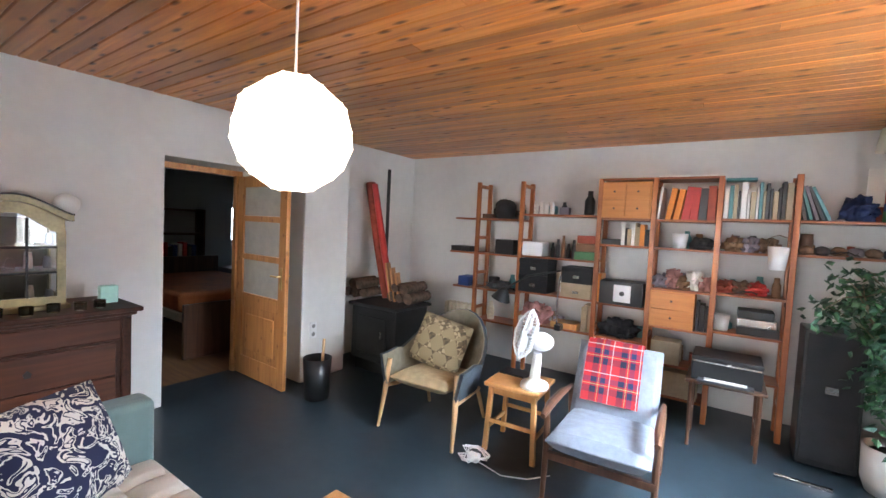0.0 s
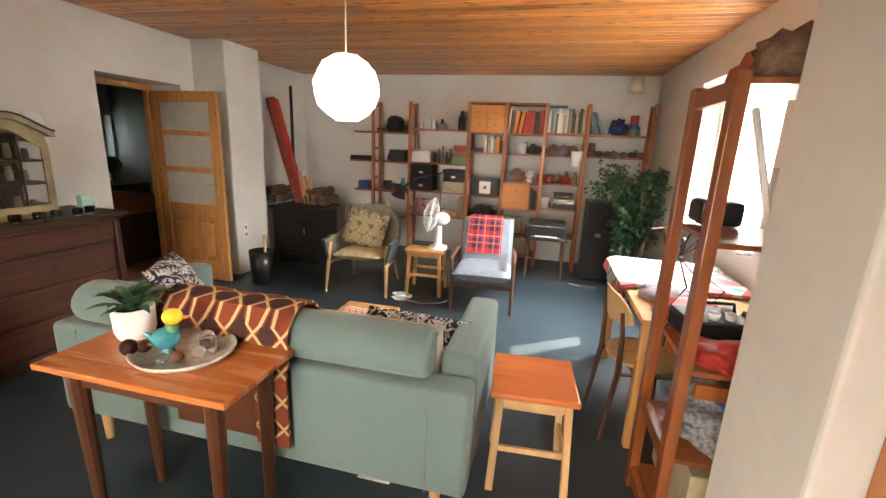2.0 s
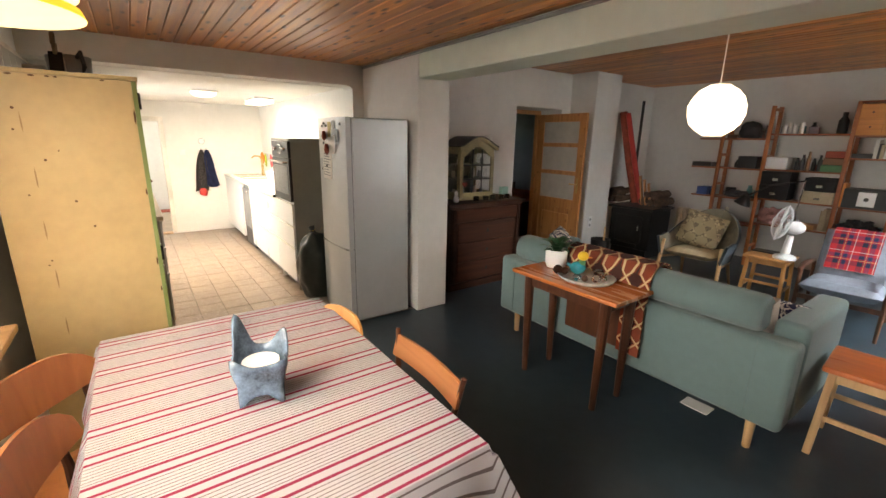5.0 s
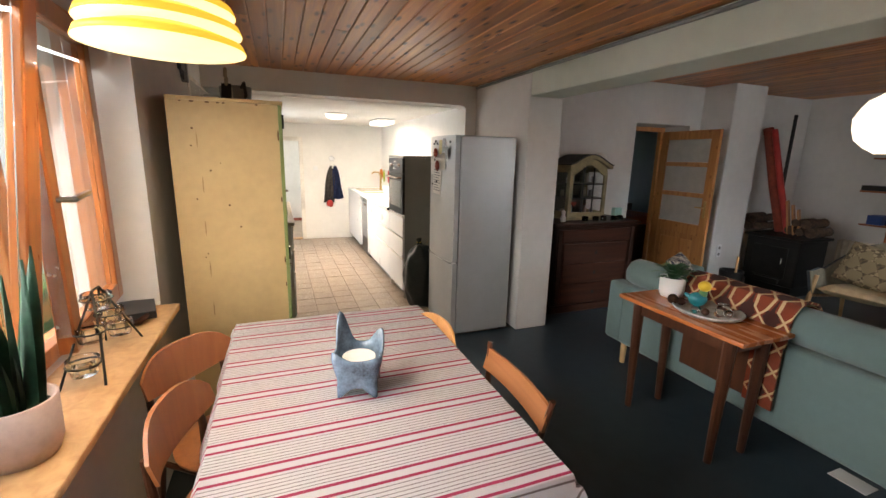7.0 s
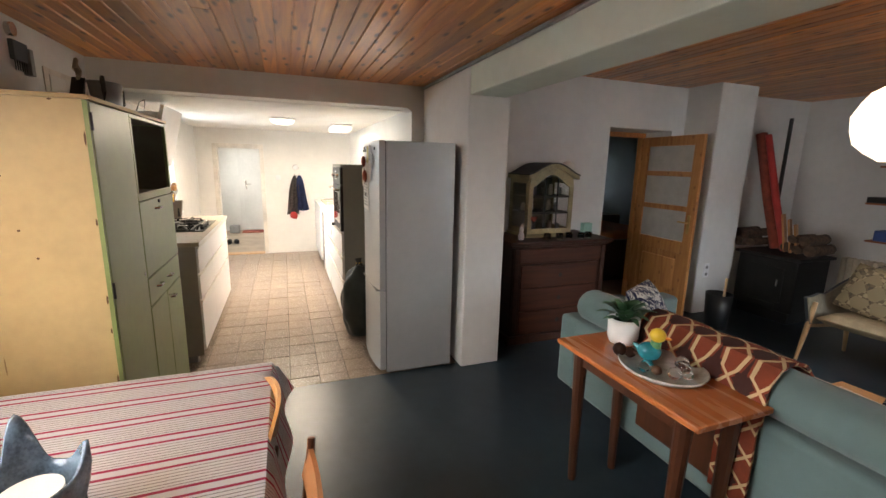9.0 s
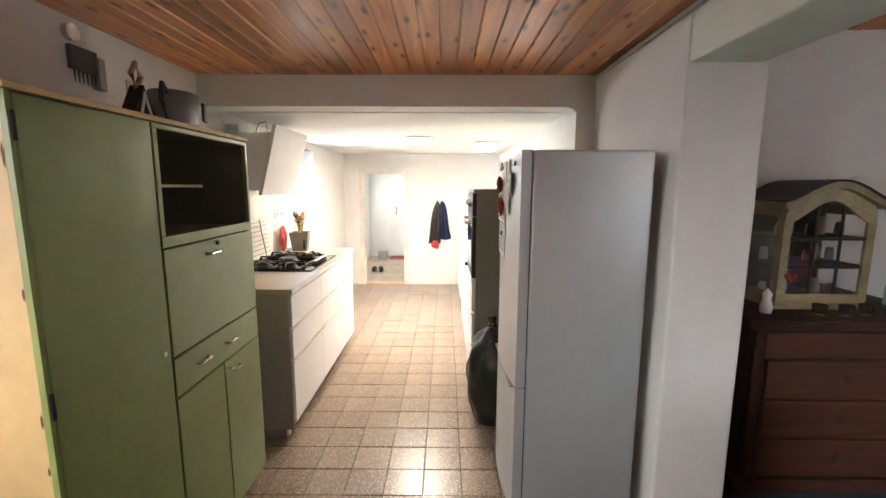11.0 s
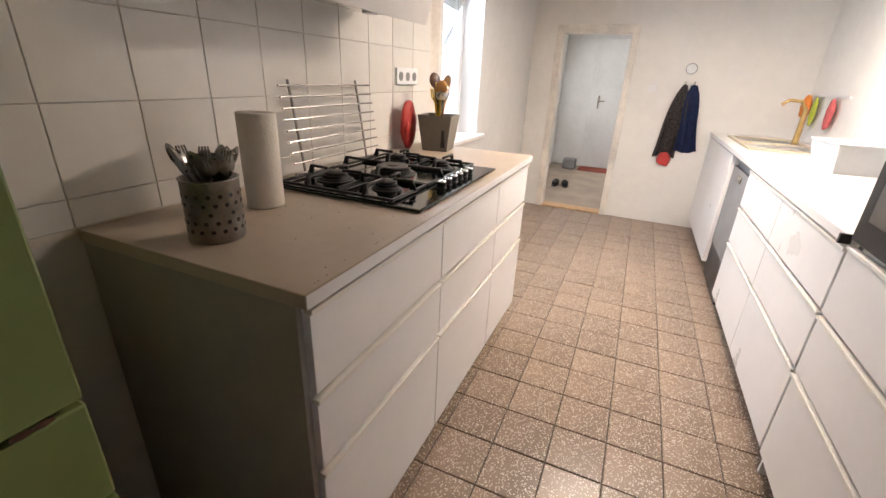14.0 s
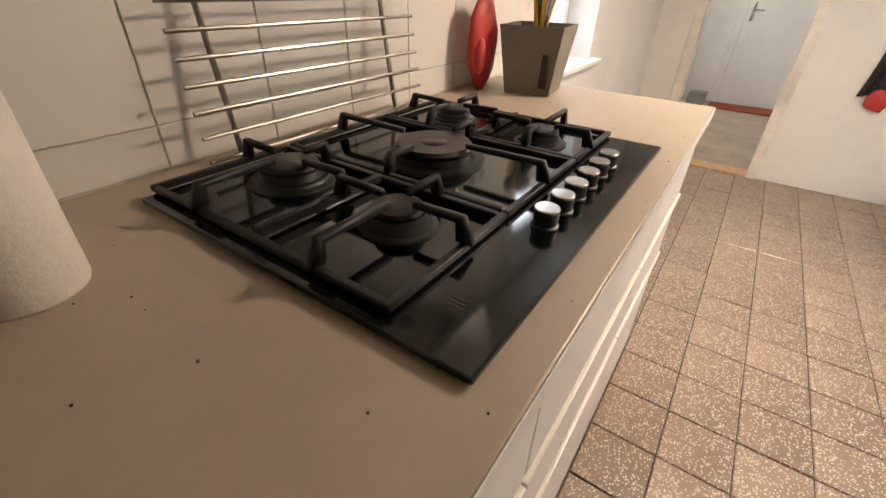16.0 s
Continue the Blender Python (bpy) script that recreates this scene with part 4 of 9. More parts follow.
# ---- lounge chairs ----
ch = thing("lounge_chair", "pale blue lounge chair with a dark wooden frame", "armchair", pose(-0.47, 2.50, 0, 0, 0, 4))
w = 0.29
for sx in (-1, 1):
    x = sx * w
    part("front_leg", T([(x, 0.02, 0), (x, 0.05, 0.28), (x, 0.03, 0.53)], [0.014, 0.019, 0.017], 10), M_DARKWOOD, ch)
    part("rear_leg", T([(x, 0.72, 0), (x, 0.66, 0.30), (x, 0.60, 0.50)], [0.014, 0.019, 0.016], 10), M_DARKWOOD, ch)
    part("armrest", T([(x, -0.06, 0.525), (x, 0.08, 0.545), (x, 0.35, 0.535), (x, 0.62, 0.50)], [0.016, 0.026, 0.024, 0.015], 10), M_DARKWOOD, ch)
    part("side_rail", B(x - 0.012, x + 0.012, 0.03, 0.68, 0.24, 0.285, 0.004), M_DARKWOOD, ch)
part("front_rail", B(-w, w, 0.03, 0.06, 0.24, 0.285, 0.004), M_DARKWOOD, ch)
part("rear_rail", B(-w, w, 0.60, 0.63, 0.22, 0.26, 0.004), M_DARKWOOD, ch)
bm = cushion_bm(0.54, 0.62, 0.15, 0.28, 14)
bmesh.ops.transform(bm, verts=bm.verts, matrix=pose(0, 0.25, 0.365, -5))
part("seat_cushion", bm, M_BLUECLOTH, ch)
bm = cushion_bm(0.53, 0.52, 0.14, 0.28, 14)
bmesh.ops.transform(bm, verts=bm.verts, matrix=pose(0, 0.62, 0.575, 64))
part("back_cushion", bm, M_BLUECLOTH, ch)
bm = bmesh.new()
sheet(bm, [(0.475, 0.475), (0.52, 0.565), (0.57, 0.655), (0.615, 0.745), (0.65, 0.805), (0.70, 0.832), (0.76, 0.81), (0.77, 0.72), (0.75, 0.62)], -0.20, 0.15, 0.012, 0.006, 9, 10)
single("tartan_blanket", bm, M_PLAID, "red tartan wool blanket over the blue chair", "blanket", pose(-0.47, 2.50, 0, 0, 0, 4))

ac = thing("armchair", "dark shell armchair with oak legs and beige seat", "armchair", pose(-1.78, 2.55, 0, 0, 0, 3))
for sx in (-1, 1):
    part("front_leg", T([(sx * 0.33, 0.02, 0), (sx * 0.315, 0.07, 0.28), (sx * 0.30, 0.10, 0.52)], [0.013, 0.021, 0.018], 10), M_OAK, ac)
    part("rear_leg", T([(sx * 0.27, 0.66, 0), (sx * 0.25, 0.58, 0.22), (sx * 0.24, 0.52, 0.34)], [0.013, 0.019, 0.018], 10), M_OAK, ac)
    part("side_rail", T([(sx * 0.31, 0.08, 0.31), (sx * 0.25, 0.58, 0.27)], 0.016, 8), M_OAK, ac)
# wrap-round shell, lined inside
plan = [(0.30, 0.06, 0.0), (0.30, 0.15, 0.0), (0.30, 0.25, 0.05)] + [(0.30 * math.cos(radians(a)), 0.34 + 0.27 * math.sin(radians(a)), math.sin(radians(a)) ** 1.4) for a in range(0, 181, 12)] + [(-0.30, 0.25, 0.05), (-0.30, 0.15, 0.0), (-0.30, 0.06, 0.0)]


def shell_bm(offsets):
    bm = bmesh.new()
    grids = []
    for off in offsets:
        g = []
        for j in range(7):
            t = j / 6
            row = []
            for x, y, bk in plan:
                ln = math.hypot(x, (y - 0.34) if y > 0.34 else 0) or 1
                ox, oy = x / ln, ((y - 0.34) / ln if y > 0.34 else 0)
                z = 0.33 + (0.55 + 0.31 * bk - 0.33) * t
                k = off + 0.05 * t
                row.append(bm.verts.new((x + ox * k, y + oy * k + 0.08 * t * bk, z)))
            g.append(row)
        grids.append(g)
        for a_, b_ in zip(g, g[1:]):
            for i in range(len(plan) - 1):
                bm.faces.new((a_[i], a_[i + 1], b_[i + 1], b_[i]))
    gi, go = grids
    for i in range(len(plan) - 1):
        for j in (0, 6):
            bm.faces.new((gi[j][i], gi[j][i + 1], go[j][i + 1], go[j][i]))
    for k in (0, len(plan) - 1):
        for j in range(6):
            bm.faces.new((gi[j][k], gi[j + 1][k], go[j + 1][k], go[j][k]))
    bmesh.ops.recalc_face_normals(bm, faces=bm.faces)
    return bm


part("shell", shell_bm((0.0, 0.024)), mat("dark blue grey felt", (0.045, 0.055, 0.065), 0.95, 0, 0.15, 20, bump=0.3, bump_scale=300), ac)
M_ACCLOTH = mat("beige cloth", (0.46, 0.36, 0.21), 0.95, 0, 0.1, 20, bump=0.3, bump_scale=300)
# tan lining greyed and darkened to hold the shade inside the shell
part("lining", shell_bm((-0.009, -0.001)), mat("tan lining cloth darkened for shade", (0.21, 0.185, 0.13), 0.95, 0, 0.12, 20, bump=0.3, bump_scale=300), ac, "tan cloth lining with shade in its colour")
bm = cushion_bm(0.50, 0.54, 0.11, 0.3, 12)
bmesh.ops.transform(bm, verts=bm.verts, matrix=pose(0, 0.31, 0.385, -4))
part("seat_cushion", bm, M_ACCLOTH, ac)
bm = cushion_bm(0.44, 0.40, 0.15, 0.5, 12)
single("cushion", bm, M_CHECKCUSH, "beige and brown checked cushion in the armchair", "cushion", pose(-1.83, 2.95, 0.63, 68, 12, 8))

# ---- globe lamp of flat petals ----
gl = thing("pendant_lamp", "white faceted globe pendant lamp, lit", "lamp", pose(-1.05, 0.943, 1.82))
src = bmesh.new()
bmesh.ops.create_icosphere(src, subdivisions=1, radius=1.0)
corners = []
for e in src.edges:
    a_, b_ = (v.co.normalized() for v in e.verts)
    corners += [a_.lerp(b_, 1 / 3).normalized() * 0.176, a_.lerp(b_, 2 / 3).normalized() * 0.176]
src.free()
bm = bmesh.new()
for c_ in corners:
    bm.verts.new(c_)
bmesh.ops.convex_hull(bm, input=bm.verts[:])
bmesh.ops.dissolve_limit(bm, angle_limit=0.02, verts=bm.verts[:], edges=bm.edges[:])
for c_ in corners:
    cyl(bm, c_ * 0.985, c_ * 1.010, 0.005, 0.003, 5)
tagged(part("shade", bm, M_GLOBE, gl, "", False), "", "", "", "stuff")
part("cord", C((0, 0, 0.165), (0, 0, 0.67), 0.004, seg=8), M_PAPER, gl, "white cord")
part("ceiling_cup", L([(0.001, 0.63), (0.04, 0.635), (0.045, 0.668), (0.001, 0.669)]), M_WPLASTIC, gl)


# ---- bedroom door, leaning open in its reveal ----
dr = thing("door_1", "pale pine door with three glass panes, standing open", "door", pose(-4.02, 2.50, 0, 0, 0, -90 + 88.0))
tagged(dr, "", "", "", "structure")
DW, DH = 0.83, 1.965
for x0, x1 in ((0, 0.105), (DW - 0.105, DW)):
    part("stile", B(x0, x1, -0.02, 0.02, 0.01, DH, 0.004), M_PINEDOOR, dr)
for z0, z1 in ((0.01, 0.20), (0.70, 0.83), (1.16, 1.215), (1.53, 1.585), (1.86, DH)):
    part("rail", B(0.106, DW - 0.106, -0.019, 0.019, z0, z1, 0.004), M_PINEDOOR, dr)
part("lower_panel", B(0.106, DW - 0.106, -0.008, 0.008, 0.2, 0.7), M_PINEDOOR, dr)
part("raised_field", B(0.17, DW - 0.17, -0.016, 0.016, 0.27, 0.63, 0.012), M_PINEDOOR, dr)
for z0, z1 in ((0.831, 1.159), (1.216, 1.529), (1.586, 1.859)):
    part("pane", B(0.107, DW - 0.107, -0.003, 0.003, z0, z1), M_FROST, dr, "pale patterned glass pane")
hd = part("handle_plate", B(DW - 0.075, DW - 0.04, 0.0205, 0.026, 0.93, 1.13, 0.003), M_BRASS, dr, "brass plate")
part("handle", T([(DW - 0.058, 0.027, 1.05), (DW - 0.058, 0.065, 1.05), (DW - 0.15, 0.068, 1.05)], 0.009), M_BRASS, hd)
hd = part("handle_plate", B(DW - 0.075, DW - 0.04, -0.026, -0.0205, 0.93, 1.13, 0.003), M_BRASS, dr, "brass plate")
part("handle", T([(DW - 0.058, -0.027, 1.05), (DW - 0.058, -0.065, 1.05), (DW - 0.15, -0.068, 1.05)], 0.009), M_BRASS, hd)

bm = bmesh.new()
for y0, y1 in ((1.672, 1.735), (2.465, 2.528)):
    box(bm, -4.09, -4.03, y0, y1, 0, 2.02, 0.004)
box(bm, -4.09, -4.03, 1.736, 2.464, 1.965, 2.02, 0.004)
structure("trim_doorway", bm, M_PINEDOOR, "pale pine door frame set deep in the wall")

# ---- bedroom seen through the doorway ----
M_RUSTCOVER = mat("rust orange bed cover", (0.42, 0.13, 0.04), 0.8, 0, 0.15, 6, bump=0.3, bump_scale=60)
bed = thing("bed", "bed with a rust orange cover and dark wooden ends", "bed", pose(-5.6, 2.6, 0), world=True)
part("side_board", B(-6.6, -4.75, 2.30, 2.34, 0.40, 0.50, 0.01), M_CREAM, bed)
part("cover", B(-6.58, -4.76, 2.285, 3.62, 0.505, 0.72, 0.05, 3), M_RUSTCOVER, bed, "rust orange bed cover")
part("foot_board", B(-4.75, -4.70, 2.30, 3.66, 0.0, 0.60, 0.01), M_DARKWOOD, bed)
part("head_board", B(-6.65, -6.6, 2.30, 3.66, 0.0, 0.95, 0.01), M_DARKWOOD, bed)
bk = thing("bookcase", "dark brown bookcase against the bedroom wall", "bookcase", pose(-7.1, 3.0, 0), world=True)
for z in (0.02, 0.45, 0.85, 1.25, 1.62):
    part("shelf", B(-7.24, -6.95, 2.5, 3.6, z, z + 0.03), M_DARKWOOD, bk)
for y in (2.48, 3.6):
    part("side", B(-7.24, -6.95, y, y + 0.02, 0, 1.66), M_DARKWOOD, bk)
for i in range(14):
    single("book", B(-7.2, -7.0, 2.55 + i * 0.07, 2.55 + i * 0.07 + 0.055, 0.881 + 0.0, 1.07 + 0.02 * (i % 4)), (M_DGREY, M_BLUE, M_PAPER, M_RED)[i % 4], "upright book on the bedroom shelf", "book", None, "bedroom books", False)
tv = thing("television", "black flat television on the bed's foot side", "television", pose(-6.9, 1.6, 0.9), world=True)
part("screen", B(-7.2, -7.16, 1.3, 2.2, 0.9, 1.5, 0.008), M_BLACK, tv)
part("stand", B(-7.24, -7.0, 1.6, 1.9, 0.86, 0.9, 0.006), M_BLACK, tv)
single("sideboard", B(-7.24, -6.85, 1.1, 2.4, 0, 0.855, 0.01), M_DARKWOOD, "dark sideboard under the television", "sideboard")
bf = thing("table_fan", "pale blue desk fan on the bed table", "fan", pose(-6.55, 4.02, 0.75, 0, 0, 40), group="fans")
part("base", L([(0.1, 0), (0.1, 0.02), (0.02, 0.04), (0.015, 0.2), (0.001, 0.2)]), M_BLUECLOTH, bf)
part("guard", C((0, 0, 0.28), (0, -0.08, 0.28), 0.13, 0.10, 20), M_BLUECLOTH, bf)
single("bedside_table", B(-6.9, -6.3, 3.75, 4.4, 0, 0.75, 0.01), M_DARKWOOD, "dark bedside table by the window", "table")


def window_unit(name, axis, at, u0, u1, z0, z1, fw, material, mullions=(), label="", depth=0.06, open_sash=False):
    """A window in its opening: frame, sashes and panes."""
    w = thing(name, label, "window")
    tagged(w, "", "", "", "structure")

    def bar(nm, a0, a1, c0, c1, d0, d1, par, mt):
        if axis == 0:
            return part(nm, B(at + d0, at + d1, a0, a1, c0, c1, 0.004 if nm != "pane" else 0), mt, par)
        return part(nm, B(a0, a1, at + d0, at + d1, c0, c1, 0.004 if nm != "pane" else 0), mt, par)
    for a0, a1 in ((u0, u0 + fw), (u1 - fw, u1)):
        bar("window_frame", a0, a1, z0, z1, -depth / 2, depth / 2, w, material)
    for c0, c1 in ((z0, z0 + fw), (z1 - fw, z1)):
        bar("window_frame", u0 + fw + 0.0005, u1 - fw - 0.0005, c0, c1, -depth / 2, depth / 2, w, material)
    edges = [u0 + fw, *mullions, u1 - fw]
    for mu in mullions:
        bar("mullion", mu - fw / 2, mu + fw / 2, z0 + fw + 0.0005, z1 - fw - 0.0005, -depth / 2, depth / 2, w, material)
    for i, (p, q) in enumerate(zip(edges, edges[1:])):
        p2 = p + (fw / 2 if i else 0)
        q2 = q - (fw / 2 if i < len(edges) - 2 else 0)
        g = bar("pane", p2 + 0.001, q2 - 0.001, z0 + fw + 0.001, z1 - fw - 0.001, -0.003, 0.003, w, M_GLASS)
        g.visible_shadow = False
    return w


window_unit("window_1", 0, 1.50, 1.63, 3.13, 1.0, 2.16, 0.06, M_WHITE, (2.42,), "white window frame in a deep white reveal")
window_unit("window_3", 1, -3.06, -6.32, -5.63, 0.94, 2.01, 0.055, M_WHITE, (), "white kitchen window frame")
window_unit("window_4", 0, -7.46, 4.225, 4.655, 1.085, 1.795, 0.07, M_DARKWOOD, (), "dark framed bedroom window")
window_unit("window_5", 1, -3.08, -10.29, -8.51, 0.81, 2.09, 0.06, M_WHITE, (), "white hall window frame")
structure("sill_living", B(1.22, 1.46, 1.64, 3.12, 0.965, 0.989, 0.004), M_WHITE, "white window sill")
structure("sill_kitchen", B(-6.40, -5.55, -3.03, -2.83, 0.905, 0.929, 0.004), M_WHITE, "white kitchen window sill")
# sheer white curtain over most of the window, with a gap at one side
M_SHEER = bpy.data.materials.new("sheer white curtain")
M_SHEER.use_nodes = True
n, l = M_SHEER.node_tree.nodes, M_SHEER.node_tree.links
tr = n.new("ShaderNodeBsdfTranslucent")
tr.inputs[0].default_value = (0.9, 0.92, 0.95, 1)
sm = n.new("ShaderNodeMixShader")
sm.inputs[0].default_value = 0.75
n["Principled BSDF"].inputs["Base Color"].default_value = (0.85, 0.85, 0.85, 1)
n["Principled BSDF"].inputs["Roughness"].default_value = 0.9
l.new(n["Principled BSDF"].outputs[0], sm.inputs[1])
l.new(tr.outputs[0], sm.inputs[2])
l.new(sm.outputs[0], n["Material Output"].inputs[0])
for y0, y1, x_ in ((1.60, 2.50, 1.42), (2.62, 2.82, 1.42)):
    bm = bmesh.new()
    k_ = max(16, round((y1 - y0) / 0.012))
    pr = [(y0 + (y1 - y0) * i / k_, x_ + 0.014 * math.sin(i * 0.9) + 0.006 * math.sin(i * 0.37)) for i in range(k_ + 1)]
    rows = [[bm.verts.new((x, y, z)) for y, x in pr] for z in (1.0, 1.6, 2.165)]
    for r0, r1 in zip(rows, rows[1:]):
        for i in range(k_):
            bm.faces.new((r0[i], r0[i + 1], r1[i + 1], r1[i]))
    single("curtain", bm, M_SHEER, "sheer white curtain in front of the bright window", "curtain", None, "curtains")

for y_, z_ in ((3.34, 1.95), (3.30, 1.17)):
    single("curtain_hook", T([(1.299, y_, z_), (1.262, y_, z_), (1.255, y_ - 0.014, z_ + 0.004), (1.258, y_ - 0.026, z_ + 0.016)], 0.006, 6), M_WHITE, "small white curtain hook on the wall by the window", "hook", None, "curtain hooks")

# ---- tall ladder shelf along the back wall ----
SY0, SY1 = 4.32, 4.62
unit = thing("shelf_unit", "reddish wooden ladder shelf filled with household things", "shelf", pose(-0.6, 4.47, 0), world=True)


def ladder(x, h):
    for y in (SY0 + 0.02, SY1 - 0.02):
        part("post", B(x - 0.021, x + 0.021, y - 0.02, y + 0.02, 0, h, 0.004), M_SHELFV, unit)
    for z in [0.25 + 0.4 * i for i in range(int((h - 0.1) / 0.4))] + [h - 0.06]:
        part("rung", B(x - 0.012, x + 0.012, SY0 + 0.041, SY1 - 0.041, z, z + 0.035), M_SHELFV, unit)


def plank(x0, x1, z):
    part("shelf", B(x0, x1, SY0 + 0.005, SY1 - 0.005, z - 0.02, z, 0.003), M_SHELF, unit)


PX = (-2.33, -1.80, -1.0, -0.53, -0.04, 0.46, 1.20)
for x, h in zip(PX, (2.09, 2.09, 2.10, 2.10, 2.10, 2.10, 2.11)):
    ladder(x, h)
for b, zs in enumerate(((1.69, 1.30, 0.90, 0.55), (1.75, 1.31, 0.93, 0.60), (2.10, 1.73, 1.48, 0.92, 0.60, 0.17), (2.10, 1.73, 1.48, 1.12, 0.78, 0.45, 0.17), (1.75, 1.48, 1.13, 0.81, 0.45), (1.75, 1.49))):
    for z in zs:
        left = PX[b] + 0.022
        if b == 0 and z > 0.6:
            plank(-2.62 if z != 1.30 else -2.68, PX[0] - 0.022, z)
        plank(left, PX[b + 1] - 0.022, z)


def item(name, x0, x1, z, h, material, label, category, d=0.2, bev=0.006, y=None, rz=0.0):
    y = SY0 + 0.02 if y is None else y
    return single(name, B(-(x1 - x0) / 2, (x1 - x0) / 2, 0, d, 0, h, bev), material, label, category, pose((x0 + x1) / 2, y, z, 0, 0, rz))


def drawer_box(x0, x1, z, h, nx, nz):
    t = thing("drawer_box", "honey plywood box with small drawers on the shelf", "drawer box", pose((x0 + x1) / 2, SY0 - 0.01, z), group="drawer boxes")
    w = x1 - x0
    part("case", B(-w / 2, w / 2, 0.012, 0.27, 0, h, 0.004), M_PLYBOX, t)
    for i in range(nx):
        for j in range(nz):
            a, b = -w / 2 + 0.012 + (w - 0.024) * i / nx, -w / 2 + 0.012 + (w - 0.024) * (i + 1) / nx
            c, e = 0.012 + (h - 0.024) * j / nz, 0.012 + (h - 0.024) * (j + 1) / nz
            f = part("drawer", B(a + 0.003, b - 0.003, 0, 0.0115, c + 0.003, e - 0.003, 0.002), M_PLYBOX, t)
            part("hole", C(((a + b) / 2, -0.001, (c + e) / 2), ((a + b) / 2, 0.002, (c + e) / 2), 0.010, seg=12), M_BLACK, f)


def books(x0, x1, z, hmin, hmax, mats, seed, label, lean=0.0):
    rng = random.Random(seed)
    x = x0
    while x < x1 - 0.012:
        w = rng.uniform(0.016, 0.042)
        h = rng.uniform(hmin, hmax)
        m_ = rng.choice(mats)
        b = single("book", B(0, w, 0, rng.uniform(0.13, 0.19), 0, h, 0.002, 1), m_, label, "book", pose(x, SY0 + 0.03 + rng.uniform(0, 0.02), z, 0, lean * rng.random(), 0), "books on the shelf", False)
        x += w + 0.003


def lump(name, x, z, r, material, label, category, seed, amp=0.35, y=None):
    """A crumpled heap: a few uneven folds lying over one another."""
    if amp < 0.25:
        bm = blob((0, 0, r[2] * 0.9), (r[0], r[1], r[2] * 1.1), seed, amp, 3, 2.6, 0.0)
    else:
        bm = blob((0, 0, r[2] * 0.7), (r[0] * 0.95, r[1] * 0.9, r[2] * 0.95), seed, 0.55, 4, 3.2, 0.0)
        for v in bm.verts:      # creases of the folds
            v.co += Vector((0.3, 0.3, 1.0)) * (r[2] * 0.16 * math.sin(v.co.z / r[2] * 9 + 4 * noise.noise(v.co * 14)))
            v.co.z = max(v.co.z, 0.0)
    return single(name, bm, material, label, category, pose(x, SY0 + 0.13 if y is None else y, z))


def jar(name, x, z, r, h, material, label, category, y=None, neck=0.6):
    bm = L([(r * 0.9, 0), (r, h * 0.1), (r, h * 0.62), (r * neck, h * 0.78), (r * neck, h), (r * neck * 0.8, h), (0.001, h * 0.97)], seg=16)
    return single(name, bm, material, label, category, pose(x, SY0 + 0.1 if y is None else y, z))


def bucket(x, z, r, h, material, label):
    bm = L([(r * 0.8, 0), (r, h), (r * 0.95, h), (r * 0.76, 0.01), (0.001, 0.01)], seg=20)
    return single("flower_pot", bm, material, label, "pot", pose(x, SY0 + 0.12, z), "white pots")


M_TEALBOOK = mat("teal book", (0.10, 0.26, 0.27), 0.6)
M_BROWNB = mat("brown box", (0.22, 0.12, 0.06), 0.7)
M_BEIGE = mat("beige card", (0.45, 0.36, 0.24), 0.8)
M_PINK = mat("dusty pink cloth", (0.42, 0.20, 0.18), 0.9, 0, 0.2, 18)
M_LILAC = mat("grey lilac", (0.25, 0.22, 0.26), 0.8)
M_BARKD = mat("dark log bark", (0.10, 0.06, 0.038), 0.9, 0, 0.4, 18, bump=0.8, bump_scale=50)
# first bay
lump("helmet", -2.05, 1.69, (0.13, 0.12, 0.11), M_BLACKMAT, "black cap on the top shelf", "cap", 1, 0.2)
item("wooden_tray", -2.28, -2.15, 1.69, 0.05, M_DARKWOOD, "small dark wooden tray", "tray")
item("radio", -2.10, -1.88, 1.30, 0.16, M_BLACK, "black radio box on the shelf", "radio")
item("tape_deck", -2.68, -2.42, 1.30, 0.06, M_BLACK, "flat black device at the shelf end", "device")
item("clock_radio", -2.56, -2.42, 0.90, 0.11, M_BLUE, "small blue device at the shelf end", "device")
jar("tin", -2.38, 0.90, 0.035, 0.10, M_CHROME, "steel tin on the shelf", "tin")
lump("cloth_roll", -2.08, 0.90, (0.15, 0.1, 0.05), M_DGREY, "dark bundle of cables", "cable bundle", 4)
jar("bottle", -2.15, 0.55, 0.04, 0.2, M_CREAM, "cream bottle on the low shelf", "bottle")
# second bay
for k in range(4):
    single("candle", C((0, 0, 0), (0, 0, 0.10 + 0.03 * (k % 2)), 0.025, seg=14), M_PAPER, "white candle on the top shelf", "candle", pose(-1.66 + 0.055 * k, SY0 + 0.06 + 0.02 * (k % 2), 1.75), "candles")
jar("vase", -1.12, 1.75, 0.05, 0.24, M_BLACK, "dark slim vase on the top shelf", "vase", None, 0.5)
wb = item("storage_basket", -1.78, -1.55, 1.31, 0.15, M_WPLASTIC, "white plastic storage basket", "basket", 0.2, 0.015)
for k in range(5):
    jar("bottle", -1.47 + 0.055 * k, 1.31, 0.022, 0.15 + 0.04 * (k % 3), (M_BLACK, M_DGREY, M_BROWNB)[k % 3], "small dark bottle on the shelf", "bottle")
for k in range(3):
    item("box", -1.22 + 0.01 * k, -1.02, 1.31 + 0.08 * k + 0.001 * k, 0.078, (M_GREEN, M_BROWNB, M_RUST)[k], "small box in a stack", "box", 0.18)


